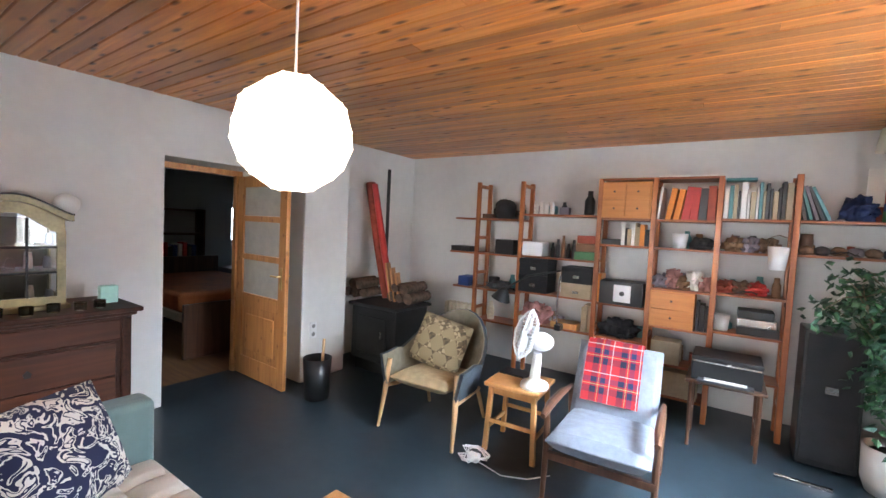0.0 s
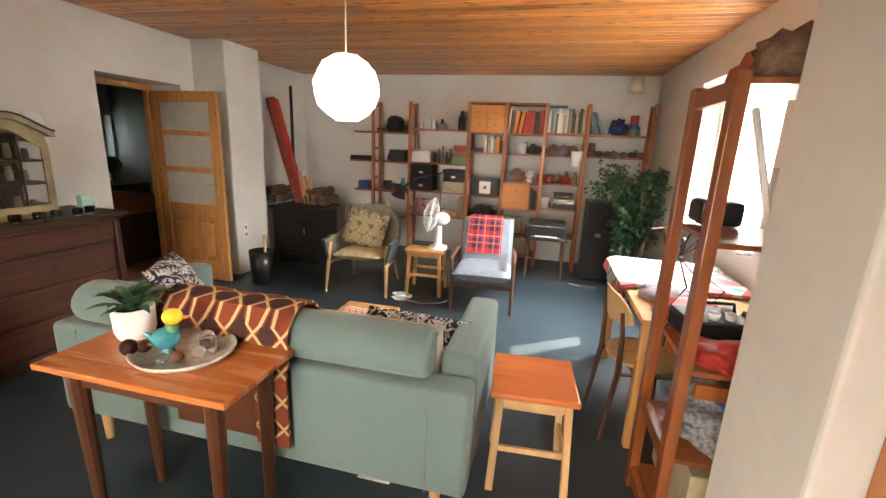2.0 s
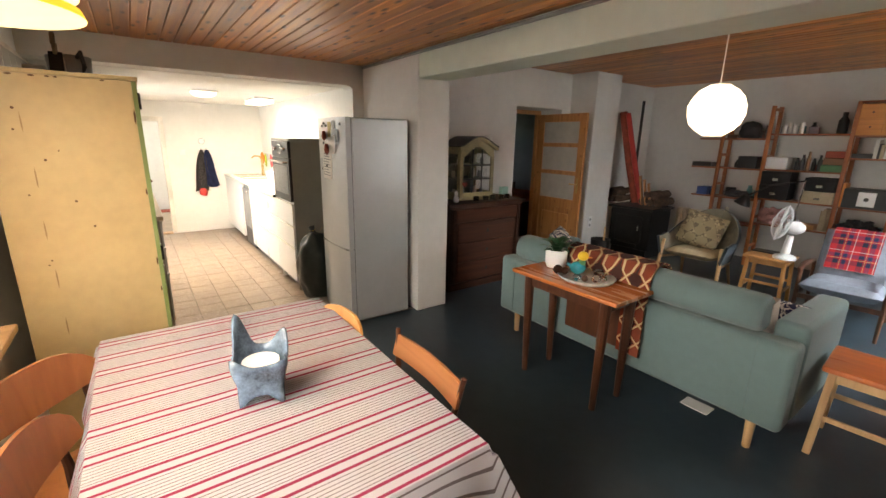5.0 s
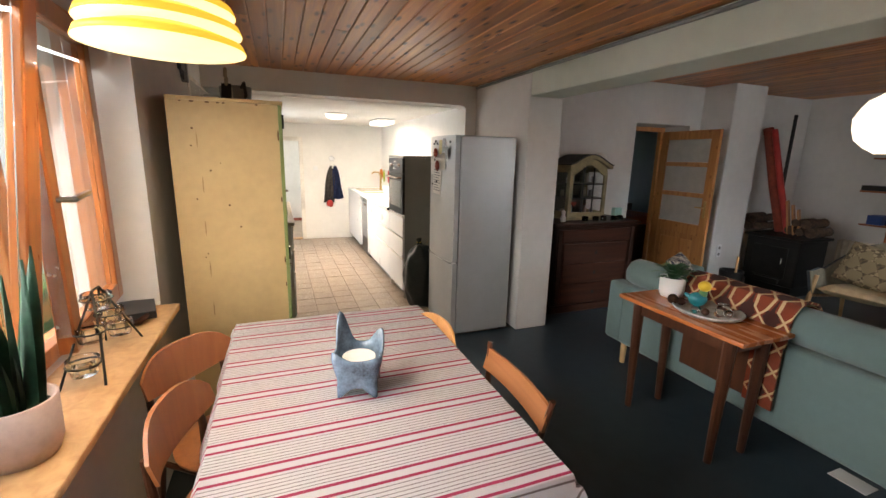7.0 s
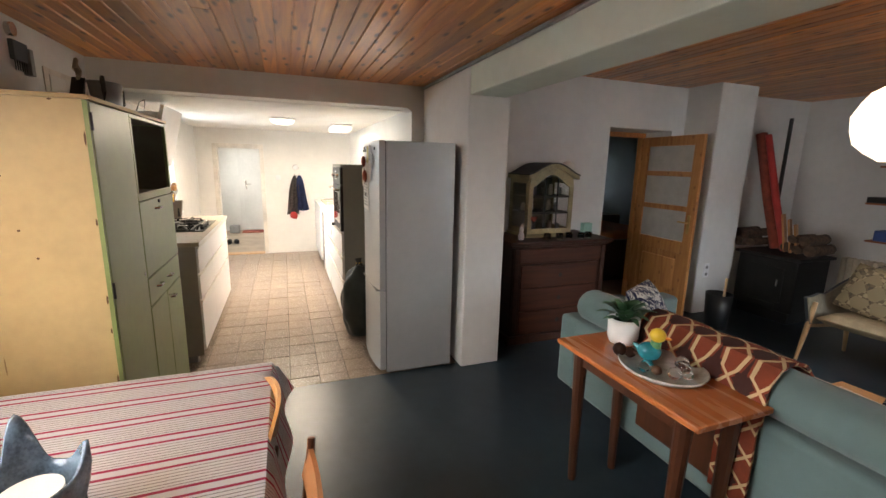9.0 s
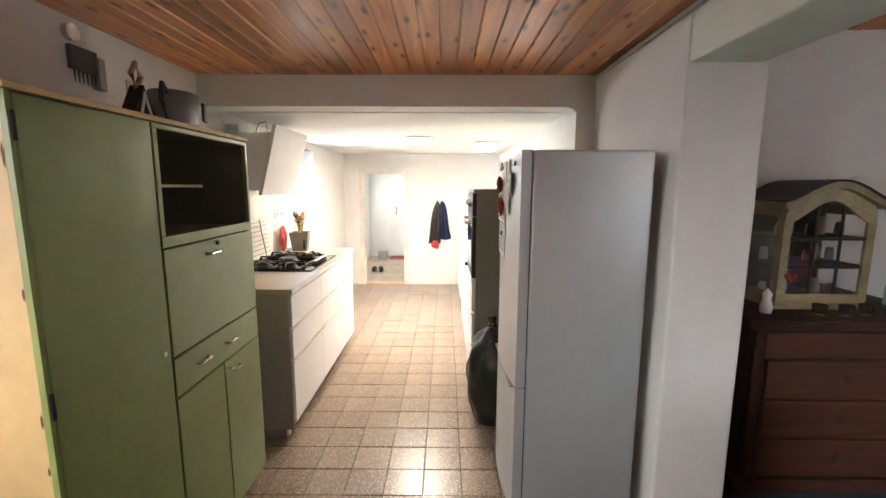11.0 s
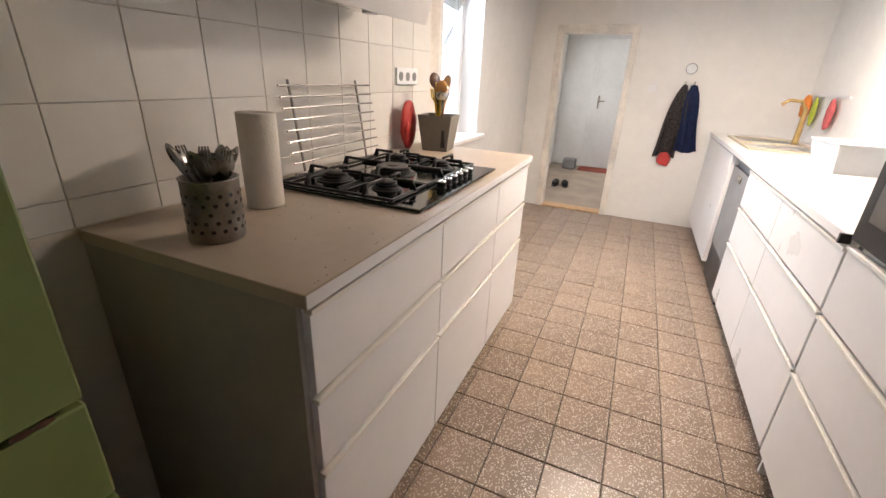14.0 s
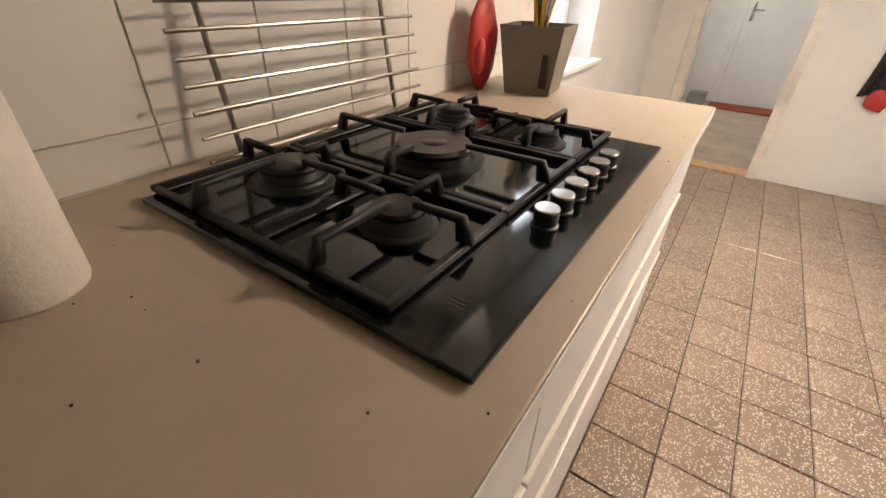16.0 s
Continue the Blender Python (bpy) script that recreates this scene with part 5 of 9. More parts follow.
def file_box(x0, x1, z, h, material):
    t = thing("file_box", "dark card storage box with a label plate", "storage box", pose((x0 + x1) / 2, SY0 - 0.005, z), group="file boxes")
    w = x1 - x0
    part("body", B(-w / 2 + 0.004, w / 2 - 0.004, 0.004, 0.27, 0, h * 0.72), material, t)
    part("lid", B(-w / 2, w / 2, 0, 0.275, h * 0.721, h, 0.003), material, t)
    part("label_plate", B(-0.03, 0.03, -0.004, 0.003, h * 0.3, h * 0.5, 0.002), M_CHROME, t, "small metal label plate")


file_box(-1.79, -1.47, 0.93, 0.18, M_BLACKMAT)
file_box(-1.79, -1.47, 1.112, 0.17, M_BLACKMAT)
file_box(-1.33, -1.03, 0.93, 0.14, M_BEIGE)
file_box(-1.33, -1.03, 1.072, 0.16, M_BLACKMAT)
lump("bag", -1.62, 0.60, (0.16, 0.1, 0.12), M_PINK, "pink and white cloth bag", "bag", 7)
item("wooden_box", -1.42, -1.15, 0.60, 0.06, M_BEECH, "flat wooden box on the low shelf", "box")
books(-1.12, -1.02, 0.60, 0.2, 0.28, [M_ORANGE, M_BEIGE, M_PAPER], 3, "worn book on the low shelf")
# third bay
drawer_box(-0.985, -0.555, 1.73, 0.335, 2, 2)
item("photo_stack", -0.97, -0.80, 1.48, 0.05, M_DGREY, "flat dark stack on the shelf", "stack")
books(-0.80, -0.56, 1.48, 0.15, 0.22, [M_PAPER, M_BEIGE, M_DGREY, M_ORANGE], 5, "upright book on the shelf")
sp = thing("speaker_box", "black box with a white square front", "speaker", pose(-0.76, SY0 - 0.02, 0.92))
part("body", B(-0.19, 0.19, 0.005, 0.26, 0, 0.22, 0.006), M_BLACK, sp)
fr_ = part("front_panel", B(-0.06, 0.09, -0.006, 0.0045, 0.03, 0.19, 0.004), M_WPLASTIC, sp, "white square panel")
part("dial", C((0.015, -0.012, 0.11), (0.015, -0.0065, 0.11), 0.022), M_BLACK, fr_)
books(-0.985, -0.955, 0.92, 0.24, 0.28, [M_ORANGE], 6, "orange book on the shelf")
lump("camera_bag", -0.78, 0.60, (0.17, 0.11, 0.10), M_BLACKMAT, "black bag on the low shelf", "bag", 9)
item("crate", -0.95, -0.60, 0.17, 0.2, M_BROWNB, "brown crate on the bottom shelf", "crate")
# fourth bay
for k, (m_, w_) in enumerate(((M_PAPER, 0.02), (M_ORANGE, 0.045), (M_ORANGE, 0.045), (M_RED, 0.06), (M_RED, 0.06), (M_DGREY, 0.06), (M_RUST, 0.06))):
    single("binder", B(0, w_, 0, 0.24, 0, 0.29 - 0.01 * (k % 3), 0.003, 1), m_, "ring binder standing on the shelf", "binder", pose(-0.505 + k * 0.063, SY0 + 0.01, 1.73, 0, (4, 9, 9, 7, 3, 2, 0)[k], 0), "binders", False)
item("lying_folder", -0.50, -0.07, 2.10, 0.02, M_PAPER, "white folder lying on the shelf top", "folder")
bucket(-0.32, 1.48, 0.065, 0.13, M_WPLASTIC, "white flower pot on the shelf")
lump("cloth_roll", -0.15, 1.48, (0.09, 0.1, 0.06), M_DGREY, "dark bundle on the shelf", "cloth_roll", 12)
for k, m_ in enumerate((M_LILAC, M_PINK, M_BROWNB, M_PAPER, M_PINK)):
    lump("folded_cloth", -0.44 + 0.085 * k, 1.12, (0.07, 0.09, 0.07 + 0.03 * (k % 2)), m_, "small bundle of patterned cloth", "cloth", 20 + k)
drawer_box(-0.515, -0.165, 0.78, 0.32, 1, 2)
books(-0.15, -0.06, 0.78, 0.2, 0.26, [M_DGREY, M_BLACK], 8, "dark case standing on the shelf")
item("carton", -0.48, -0.25, 0.45, 0.2, M_BEIGE, "beige cardboard box on a low shelf", "box")
item("carton", -0.5, -0.1, 0.17, 0.22, M_BEIGE, "beige cardboard box on a low shelf", "box")
# fifth bay
books(-0.01, 0.42, 1.75, 0.22, 0.31, [M_PAPER, M_PAPER, M_TEALBOOK, M_BEIGE, M_DGREY], 9, "upright book on the shelf")
item("lying_book", -0.01, 0.2, 2.062, 0.02, M_TEALBOOK, "teal book lying on other books", "book", 0.15)
for k, m_ in enumerate((M_BROWNB, M_LILAC, M_TERRA)):
    lump("cloth_roll", 0.08 + 0.11 * k, 1.48, (0.085, 0.1, 0.07), m_, "brown woven bundle on the shelf", "cloth_roll", 30 + k)
hb = thing("hanging_bucket", "white metal bucket hung on the shelf", "bucket", pose(0.36, SY0 - 0.07, 1.36))
part("body", L([(0.05, 0), (0.07, 0.18), (0.066, 0.18), (0.047, 0.006), (0.001, 0.006)], seg=20), M_WPLASTIC, hb)
part("handle", T([(-0.068, 0, 0.175), (-0.05, 0.02, 0.25), (0, 0.04, 0.27), (0.05, 0.02, 0.25), (0.068, 0, 0.175)], 0.003, 6), M_CHROME, hb)
for k, m_ in enumerate((M_RUST, M_TERRA, M_RED)):
    lump("folded_cloth", 0.05 + 0.10 * k, 1.13, (0.08, 0.09, 0.06), m_, "dark red cloth bundle on the shelf", "cloth", 40 + k)
jar("bottle", 0.38, 1.13, 0.03, 0.16, M_BROWNB, "brown bottle on the shelf", "bottle")
bucket(0.03, 0.81, 0.065, 0.13, M_WPLASTIC, "white flower pot on the shelf")
for k in range(3):
    item("radio", 0.14, 0.42 - 0.02 * k, 0.81 + 0.068 * k, 0.066, (M_BLACK, M_CHROME, M_BLACK)[k], "flat radio device in a stack", "radio", 0.2, 0.006)
# sixth bay
for k in range(5):
    single("folder", B(0, 0.02, 0, 0.22, 0, 0.27), (M_DGREY, M_TEALBOOK, M_LILAC)[k % 3], "dark folder leaning on the shelf", "folder", pose(0.50 + 0.035 * k, SY0 + 0.02, 1.752, 0, -12 - 3 * k, 0), "leaning folders", False)
lump("blue_bag", 0.82, 1.75, (0.10, 0.09, 0.11), M_NAVY, "navy bag on the shelf", "bag", 51)
can = thing("paint_can", "striped red, blue and green can on the shelf", "can", pose(0.99, SY0 + 0.1, 1.75))
part("lower_band", C((0, 0, 0), (0, 0, 0.08), 0.05), M_GREEN, can)
part("middle_band", C((0, 0, 0.081), (0, 0, 0.135), 0.049), M_BLUE, can)
part("upper_band", C((0, 0, 0.136), (0, 0, 0.235), 0.047), M_RED, can)
jar("bottle", 1.11, 1.75, 0.028, 0.17, M_PAPER, "white bottle on the shelf", "bottle")
single("picture_board", B(0.88, 1.20, SY1 - 0.02, SY1 - 0.005, 1.752, 2.16, 0.003), M_PAPER, "white picture board leaning at the shelf back", "picture")
wl = thing("wall_lamp", "cream cloth wall lamp above the shelf, unlit", "lamp", pose(0.98, 4.535, 2.27))
part("shade", L([(0.092, 0.0), (0.068, 0.175), (0.065, 0.175), (0.089, 0.002)], seg=28), M_CREAM, wl)
part("socket", C((0, 0, 0.02), (0, 0, 0.10), 0.016), M_WPLASTIC, wl)
part("arm", T([(0, 0.0, 0.03), (0, 0.04, -0.01), (0, 0.09, -0.01)], 0.007, 8), M_WPLASTIC, wl)
for k in range(7):
    lump("pottery", 0.54 + 0.095 * k, 1.49, (0.05, 0.06, 0.035), (M_TERRA, M_DGREY, M_BROWNB, M_LILAC)[k % 4], "small piece of pottery on the shelf", "pottery", 60 + k, 0.2)

# small dark things standing behind and between
rng = random.Random(77)
for b, zs in enumerate(((1.69, 1.30, 0.90), (1.75, 1.31, 0.60), (1.48, 0.60), (1.48, 1.12, 0.45), (1.48, 1.13, 0.81), (1.49, 1.75))):
    for z in zs:
        for k in range(4):
            x = rng.uniform(PX[b] + 0.07, PX[b + 1] - 0.07)
            h_ = rng.uniform(0.07, 0.17)
            m_ = rng.choice((M_BLACK, M_DGREY, M_BROWNB, M_DARKWOOD, M_TEALBOOK, M_RUST, M_LILAC))
            if rng.random() < 0.5:
                jar("jar", x, z, rng.uniform(0.025, 0.045), h_, m_, "small dark jar at the back of the shelf", "jar", SY1 - 0.06, rng.uniform(0.5, 0.95))
            else:
                item("small_box", x - 0.05, x + 0.05, z, h_ * 0.8, m_, "small dark box at the back of the shelf", "box", 0.08, 0.004, SY1 - 0.10, rng.uniform(-12, 12))
for k, x in enumerate((-1.9, -1.35, 0.2, 0.75)):
    bm = bmesh.new()
    rg = random.Random(90 + k)
    tube(bm, [Vector((0.09 * math.cos(i * 0.7) * rg.uniform(0.5, 1), 0.05 * math.sin(i * 0.7), 0.008 + 0.03 * abs(math.sin(i * 1.1)))) for i in range(26)], 0.004, 5)
    single("cable_coil", bm, M_BLACK, "coil of black cable on the shelf", "cable", pose(x, SY0 + 0.07, (0.90, 0.60, 1.13, 1.49)[k]), "cable coils")

# printer on its small dark table
pt = thing("small_table", "small dark wooden table by the shelf", "table", pose(0.10, 3.98, 0), world=True)
part("tabletop", B(-0.16, 0.34, 3.80, 4.20, 0.49, 0.515, 0.005), M_DARKWOOD, pt)
for x in (-0.12, 0.30):
    for y in (3.84, 4.16):
        part("leg", C((x, y, 0), (x, y, 0.4895), 0.013, 0.018, 8), M_DARKWOOD, pt)
    part("stretcher", B(x - 0.008, x + 0.008, 3.86, 4.14, 0.2, 0.22), M_DARKWOOD, pt)
pr = thing("printer", "black and silver printer on a small table", "printer", pose(0.09, 3.98, 0.515), world=True)
part("body", B(-0.13, 0.31, 3.83, 4.16, 0.515, 0.66, 0.012), M_BLACK, pr)
part("lid", B(-0.13, 0.31, 3.83, 4.16, 0.661, 0.70, 0.01), M_BLACK, pr)
part("front_band", B(-0.12, 0.30, 3.822, 3.8295, 0.655, 0.668), M_CHROME, pr, "silver band")
part("paper_tray", B(-0.08, 0.26, 3.74, 3.8215, 0.53, 0.542), M_DGREY, pr)
part("paper", B(-0.04, 0.22, 3.76, 3.815, 0.543, 0.548), M_PAPER, pr)

# ---- fan on the beech stool ----
fan = thing("table_fan", "white plastic desk fan on a beech stool", "fan", pose(-1.0, 2.90, 0.498, 0, 0, -78), group="fans")
fan.scale = (1.1, 1.1, 1.18)
part("base", L([(0.105, 0), (0.10, 0.02), (0.05, 0.035), (0.03, 0.05), (0.001, 0.05)], sx=1.0, sy=0.85), M_WPLASTIC, fan)
part("neck", C((0, 0, 0.045), (0, 0.01, 0.2), 0.034, 0.025), M_WPLASTIC, fan)
part("motor", blob((0, 0.03, 0.27), (0.055, 0.075, 0.055), 1, 0.03), M_WPLASTIC, fan)
GM_ = pose(0, -0.02, 0.29, 78, 0, 0)
for z_, r_ in ((0.05, 0.150), (0.105, 0.085), (-0.005, 0.085)):
    rg = part("guard_ring", T([(r_ * math.cos(q), r_ * math.sin(q), z_) for q in [2 * math.pi * i / 28 for i in range(29)]], 0.006 if r_ > 0.1 else 0.003, 6), M_WPLASTIC, fan)
    rg.matrix_local = GM_
for s_, z_ in ((1, 0.118), (-1, -0.018)):
    bm = bmesh.new()
    for k in range(36):
        a = 2 * math.pi * k / 36
        tube(bm, [(0.02 * math.cos(a), 0.02 * math.sin(a), z_), (0.085 * math.cos(a), 0.085 * math.sin(a), 0.05 + (z_ - 0.05) * 0.82), (0.130 * math.cos(a), 0.130 * math.sin(a), 0.05 + (z_ - 0.05) * 0.4), (0.150 * math.cos(a), 0.150 * math.sin(a), 0.05)], 0.0020, 4)
    gw = part("grille", bm, M_WPLASTIC, fan)
    gw.matrix_local = GM_
cp_ = part("badge", C((0, 0, 0.117), (0, 0, 0.125), 0.028, 0.024, 20), M_WPLASTIC, fan)
cp_.matrix_local = GM_
for k in range(4):
    a = math.pi / 2 * k
    bm = blob((0.062, 0, 0), (0.056, 0.042, 0.006), 2, 0.02, 3)
    bmesh.ops.transform(bm, verts=bm.verts, matrix=Matrix.Translation((0, 0, 0.05)) @ Matrix.Rotation(a, 4, "Z") @ Matrix.Rotation(0.45, 4, "X"))
    bl_ = part("blade", bm, M_WPLASTIC, fan)
    bl_.matrix_local = GM_
# white cable heap and laptop beside it
bm = bmesh.new()
pts = [Vector((0.12 * math.cos(k * 0.55) * (0.6 + 0.4 * math.sin(k * 1.7)), 0.10 * math.sin(k * 0.55), 0.012 + 0.03 * abs(math.sin(k * 0.9)))) for k in range(40)]
tube(bm, pts, 0.005, 6)
single("power_cable", bm, M_WPLASTIC, "tangled white power cable on the floor", "cable", pose(-1.30, 2.62, 0))
single("power_strip", B(-0.04, 0.04, -0.03, 0.03, 0, 0.05, 0.01), M_WPLASTIC, "white power adaptor on the floor", "adaptor", pose(-1.28, 2.6, 0))
bm = bmesh.new()
tube(bm, [(0.1, 0, 0.006), (0.3, -0.05, 0.006), (0.45, 0.02, 0.006), (0.55, 0.15, 0.006)], 0.004, 6)
single("extension_cord", bm, M_WPLASTIC, "white cord lying on the floor", "cable", pose(-1.35, 2.6, 0))
item("laptop", -1.31, -1.10, 0.498, 0.015, M_BLACK, "closed dark laptop on the stool", "laptop", 0.14, 0.004, 2.98)

# ---- black arm lamp clamped at the shelf ----
dl = thing("desk_lamp", "black adjustable desk lamp clamped to the shelf", "lamp", pose(-1.45, 4.25, 0.9), world=True)
part("lower_arm", T([(-1.30, 4.22, 0.60), (-1.32, 4.2, 0.80), (-1.28, 4.16, 1.20)], 0.010), M_CHROME, dl)
part("upper_arm", T([(-1.28, 4.16, 1.20), (-1.60, 4.10, 1.12), (-1.80, 4.06, 0.98)], 0.010), M_BLACK, dl)
part("clamp", B(-1.33, -1.27, 4.19, 4.30, 0.602, 0.66, 0.005), M_BLACK, dl)
bm = L([(0.03, 0.12), (0.05, 0.10), (0.10, 0.0), (0.095, 0.0), (0.045, 0.09), (0.001, 0.10)], seg=20)
bmesh.ops.transform(bm, verts=bm.verts, matrix=pose(-1.85, 4.04, 0.86, 0, 20, 0))
part("shade", bm, M_BLACK, dl)

# ---- stove corner ----
sv = thing("wood_stove", "black iron wood stove beside the chimney breast", "stove", pose(-2.95, 3.62, 0), world=True)
part("body", B(-3.28, -2.66, 3.36, 3.90, 0.12, 0.69, 0.02), M_IRON, sv)
part("top_plate", B(-3.31, -2.63, 3.33, 3.93, 0.691, 0.725, 0.008), M_IRON, sv)
part("plinth", B(-3.24, -2.70, 3.40, 3.86, 0.0, 0.119), M_IRON, sv)
dd = part("door", B(-3.17, -2.77, 3.335, 3.359, 0.22, 0.60, 0.01), M_IRON, sv)
part("door_handle", T([(-2.80, 3.33, 0.40), (-2.80, 3.30, 0.41), (-2.80, 3.30, 0.48)], 0.008), M_CHROME, dd)
part("ash_drawer", B(-3.12, -2.82, 3.338, 3.359, 0.14, 0.20, 0.006), M_IRON, sv)
part("flue", C((-3.27, 3.86, 0.72), (-3.27, 3.86, 2.2), 0.02), M_IRON, sv)
rl = thing("cloth_roll", "tall rolls of red cloth leaning in the corner", "cloth roll", pose(-3.3, 3.9, 0.7), world=True)
part("roll", T([(-3.14, 3.76, 0.727), (-3.36, 3.82, 1.3), (-3.60, 3.90, 2.05)], [0.055, 0.052, 0.06], 12), M_RUST, rl)
part("roll", T([(-3.03, 3.72, 0.727), (-3.25, 3.79, 1.3), (-3.50, 3.87, 2.03)], [0.035, 0.038, 0.035], 12), M_RED, rl)
for k, (x, y, z) in enumerate(((-3.52, 3.50, 0.785), (-3.40, 3.50, 0.780), (-3.28, 3.52, 0.785), (-3.46, 3.52, 0.885), (-3.34, 3.50, 0.880), (-2.96, 3.62, 0.785), (-2.84, 3.60, 0.780), (-2.73, 3.62, 0.78), (-2.90, 3.60, 0.882), (-2.79, 3.62, 0.878))):
    r_ = 0.052 + 0.006 * math.sin(k * 3)
    bm = bmesh.new()
    cyl(bm, (0, 0, 0), (0.0, 0.36, 0.01), r_, r_ * 0.95, 11)
    for v in bm.verts:
        v.co += Vector((noise.noise(v.co * 9 + Vector((k, 0, 0))), 0, noise.noise(v.co * 9 + Vector((0, k, 0))))) * 0.012
    single("log", bm, M_BARKD, "split firewood log piled on the stove", "log", pose(x, y, z), "firewood logs")
for k in range(3):
    single("plank_board", B(0, 0.02, 0, 0.12, 0, 0.42 - 0.05 * k), M_PINEDOOR, "short wooden board leaning on the stove", "board", pose(-2.98 + 0.06 * k, 3.62, 0.727, 0, -10, 20), "kindling", False)
bn = thing("waste_bin", "black round waste bin with a brush handle", "bin", pose(-2.90, 2.60, 0))
part("body", L([(0.105, 0), (0.125, 0.36), (0.12, 0.36), (0.10, 0.01), (0.001, 0.01)]), M_BLACK, bn)
part("brush_handle", T([(0.02, 0, 0.02), (0.03, 0.03, 0.3), (0.02, 0.05, 0.52)], 0.013), M_OAK, bn)
sk = thing("wall_socket", "white double wall socket on the chimney breast", "socket", pose(-3.262, 2.83, 0.42), group="sockets")
part("plate", B(0, 0.012, -0.04, 0.04, 0, 0.16, 0.004), M_WPLASTIC, sk)
for z in (0.04, 0.12):
    part("hole", C((0.0125, 0, z), (0.0135, 0, z), 0.02), M_GREY, sk)
rd = thing("radiator", "cream column radiator under the wall", "radiator", pose(-2.6, 4.7, 0), world=True)
for k in range(9):
    part("column", B(-2.95 + 0.06 * k, -2.905 + 0.06 * k, 4.66, 4.80, 0.1, 0.62, 0.018, 3), M_CREAM, rd)
part("pipe", C((-2.95, 4.73, 0.14), (-2.42, 4.73, 0.14), 0.018), M_CREAM, rd)

# ---- dresser with a small glazed cabinet on it ----
ds = thing("dresser", "dark mahogany chest of drawers with a moulded top", "dresser", pose(-3.38, 0.78, 0), world=True)
part("body", B(-3.66, -3.13, 0.27, 1.27, 0.08, 0.90, 0.006), M_MAHOG, ds)
part("top", B(-3.665, -3.08, 0.22, 1.32, 0.925, 0.955, 0.008), M_MAHOG, ds)
part("cornice", B(-3.66, -3.105, 0.245, 1.295, 0.9005, 0.9245, 0.01), M_MAHOG, ds)
part("plinth", B(-3.66, -3.11, 0.25, 1.29, 0.0, 0.079, 0.008), M_MAHOG, ds)
for k in range(3):
    z0 = 0.10 + 0.215 * k
    d_ = part("drawer", B(-3.1295, -3.112, 0.36, 1.18, z0, z0 + 0.205, 0.006), M_MAHOGF, ds)
    part("keyhole", P([(0.757, z0 + 0.085), (0.783, z0 + 0.085), (0.789, z0 + 0.108), (0.77, z0 + 0.130), (0.751, z0 + 0.108)], 0, -3.1118, -3.1085), M_IRON, d_, "dark keyhole plate")
part("top_drawer", B(-3.1295, -3.108, 0.33, 1.21, 0.75, 0.885, 0.012), M_MAHOGF, ds)
for y in (0.305, 1.235):
    part("pilaster", B(-3.1295, -3.105, y - 0.025, y + 0.025, 0.1, 0.89, 0.01), M_MAHOG, ds)

M_VITR = mat("cream green antique paint", (0.31, 0.25, 0.125), 0.5, 0, 0.25, 6)
vt = thing("display_cabinet", "small antique cream display cabinet with an arched glazed door", "cabinet", pose(-3.5, 0.82, 0.955), world=True)
Y0, Y1, XF, XB = 0.50, 0.98, -3.29, -3.64
part("base", B(XB, XF + 0.02, Y0 - 0.02, Y1 + 0.02, 0.956, 0.985, 0.006), M_VITR, vt)
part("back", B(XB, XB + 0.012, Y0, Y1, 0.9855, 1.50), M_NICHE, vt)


def arch(y, y0, y1, z0, rise):
    t = (y - y0) / (y1 - y0) * 2 - 1
    return z0 + rise * (0.5 + 0.5 * math.cos(math.pi * t)) ** 0.7


n_ = 24
top = [(Y0 - 0.03 + (Y1 - Y0 + 0.06) * i / n_) for i in range(n_ + 1)]
pts = [(y, arch(y, Y0 - 0.03, Y1 + 0.03, 1.49, 0.105)) for y in top]
part("cornice", P(pts + [(y, z + 0.035) for y, z in pts[::-1]], 0, XB, XF + 0.035), M_VITR, vt)
part("cornice_edge", P([(y, z + 0.0355) for y, z in pts] + [(y, z + 0.046) for y, z in pts[::-1]], 0, XB, XF + 0.045), M_IRON, vt, "dark green cornice edge")
yi0, yi1 = Y0 + 0.042, Y1 - 0.042
inner_ = [(yi0 + (yi1 - yi0) * i / n_, arch(yi0 + (yi1 - yi0) * i / n_, yi0, yi1, 1.42, 0.11)) for i in range(n_ + 1)]
# door frame pieces round the arched pane
part("door_head", P([(yi0, 1.42)] + inner_[1:-1] + [(yi1, 1.42), (Y1, 1.42)] + [(y, z - 0.002) for y, z in pts[::-1] if Y0 <= y <= Y1] + [(Y0, 1.42)], 0, XF - 0.02, XF), M_VITR, vt)
for a, b in ((Y0, yi0), (yi1, Y1)):
    part("door_stile", B(XF - 0.02, XF, a, b, 0.9855, 1.4195), M_VITR, vt)
part("door_rail", B(XF - 0.02, XF, yi0 + 0.0005, yi1 - 0.0005, 0.9855, 1.035), M_VITR, vt)
pn = part("pane", P([(yi0, 1.036)] + inner_ + [(yi1, 1.036)], 0, XF - 0.012, XF - 0.009), M_GLASS, vt)
for y in (yi0 + (yi1 - yi0) / 3, yi0 + 2 * (yi1 - yi0) / 3):
    part("glazing_bar", B(XF - 0.0085, XF - 0.001, y - 0.006, y + 0.006, 1.036, 1.50), M_IRON, vt)
for z in (1.18, 1.33):
    part("glazing_bar", B(XF - 0.0085, XF - 0.0015, yi0, yi1, z - 0.006, z + 0.006), M_IRON, vt)
    part("inner_shelf", B(XB + 0.013, XF - 0.03, Y0 + 0.012, Y1 - 0.012, z, z + 0.008), M_NICHE, vt)
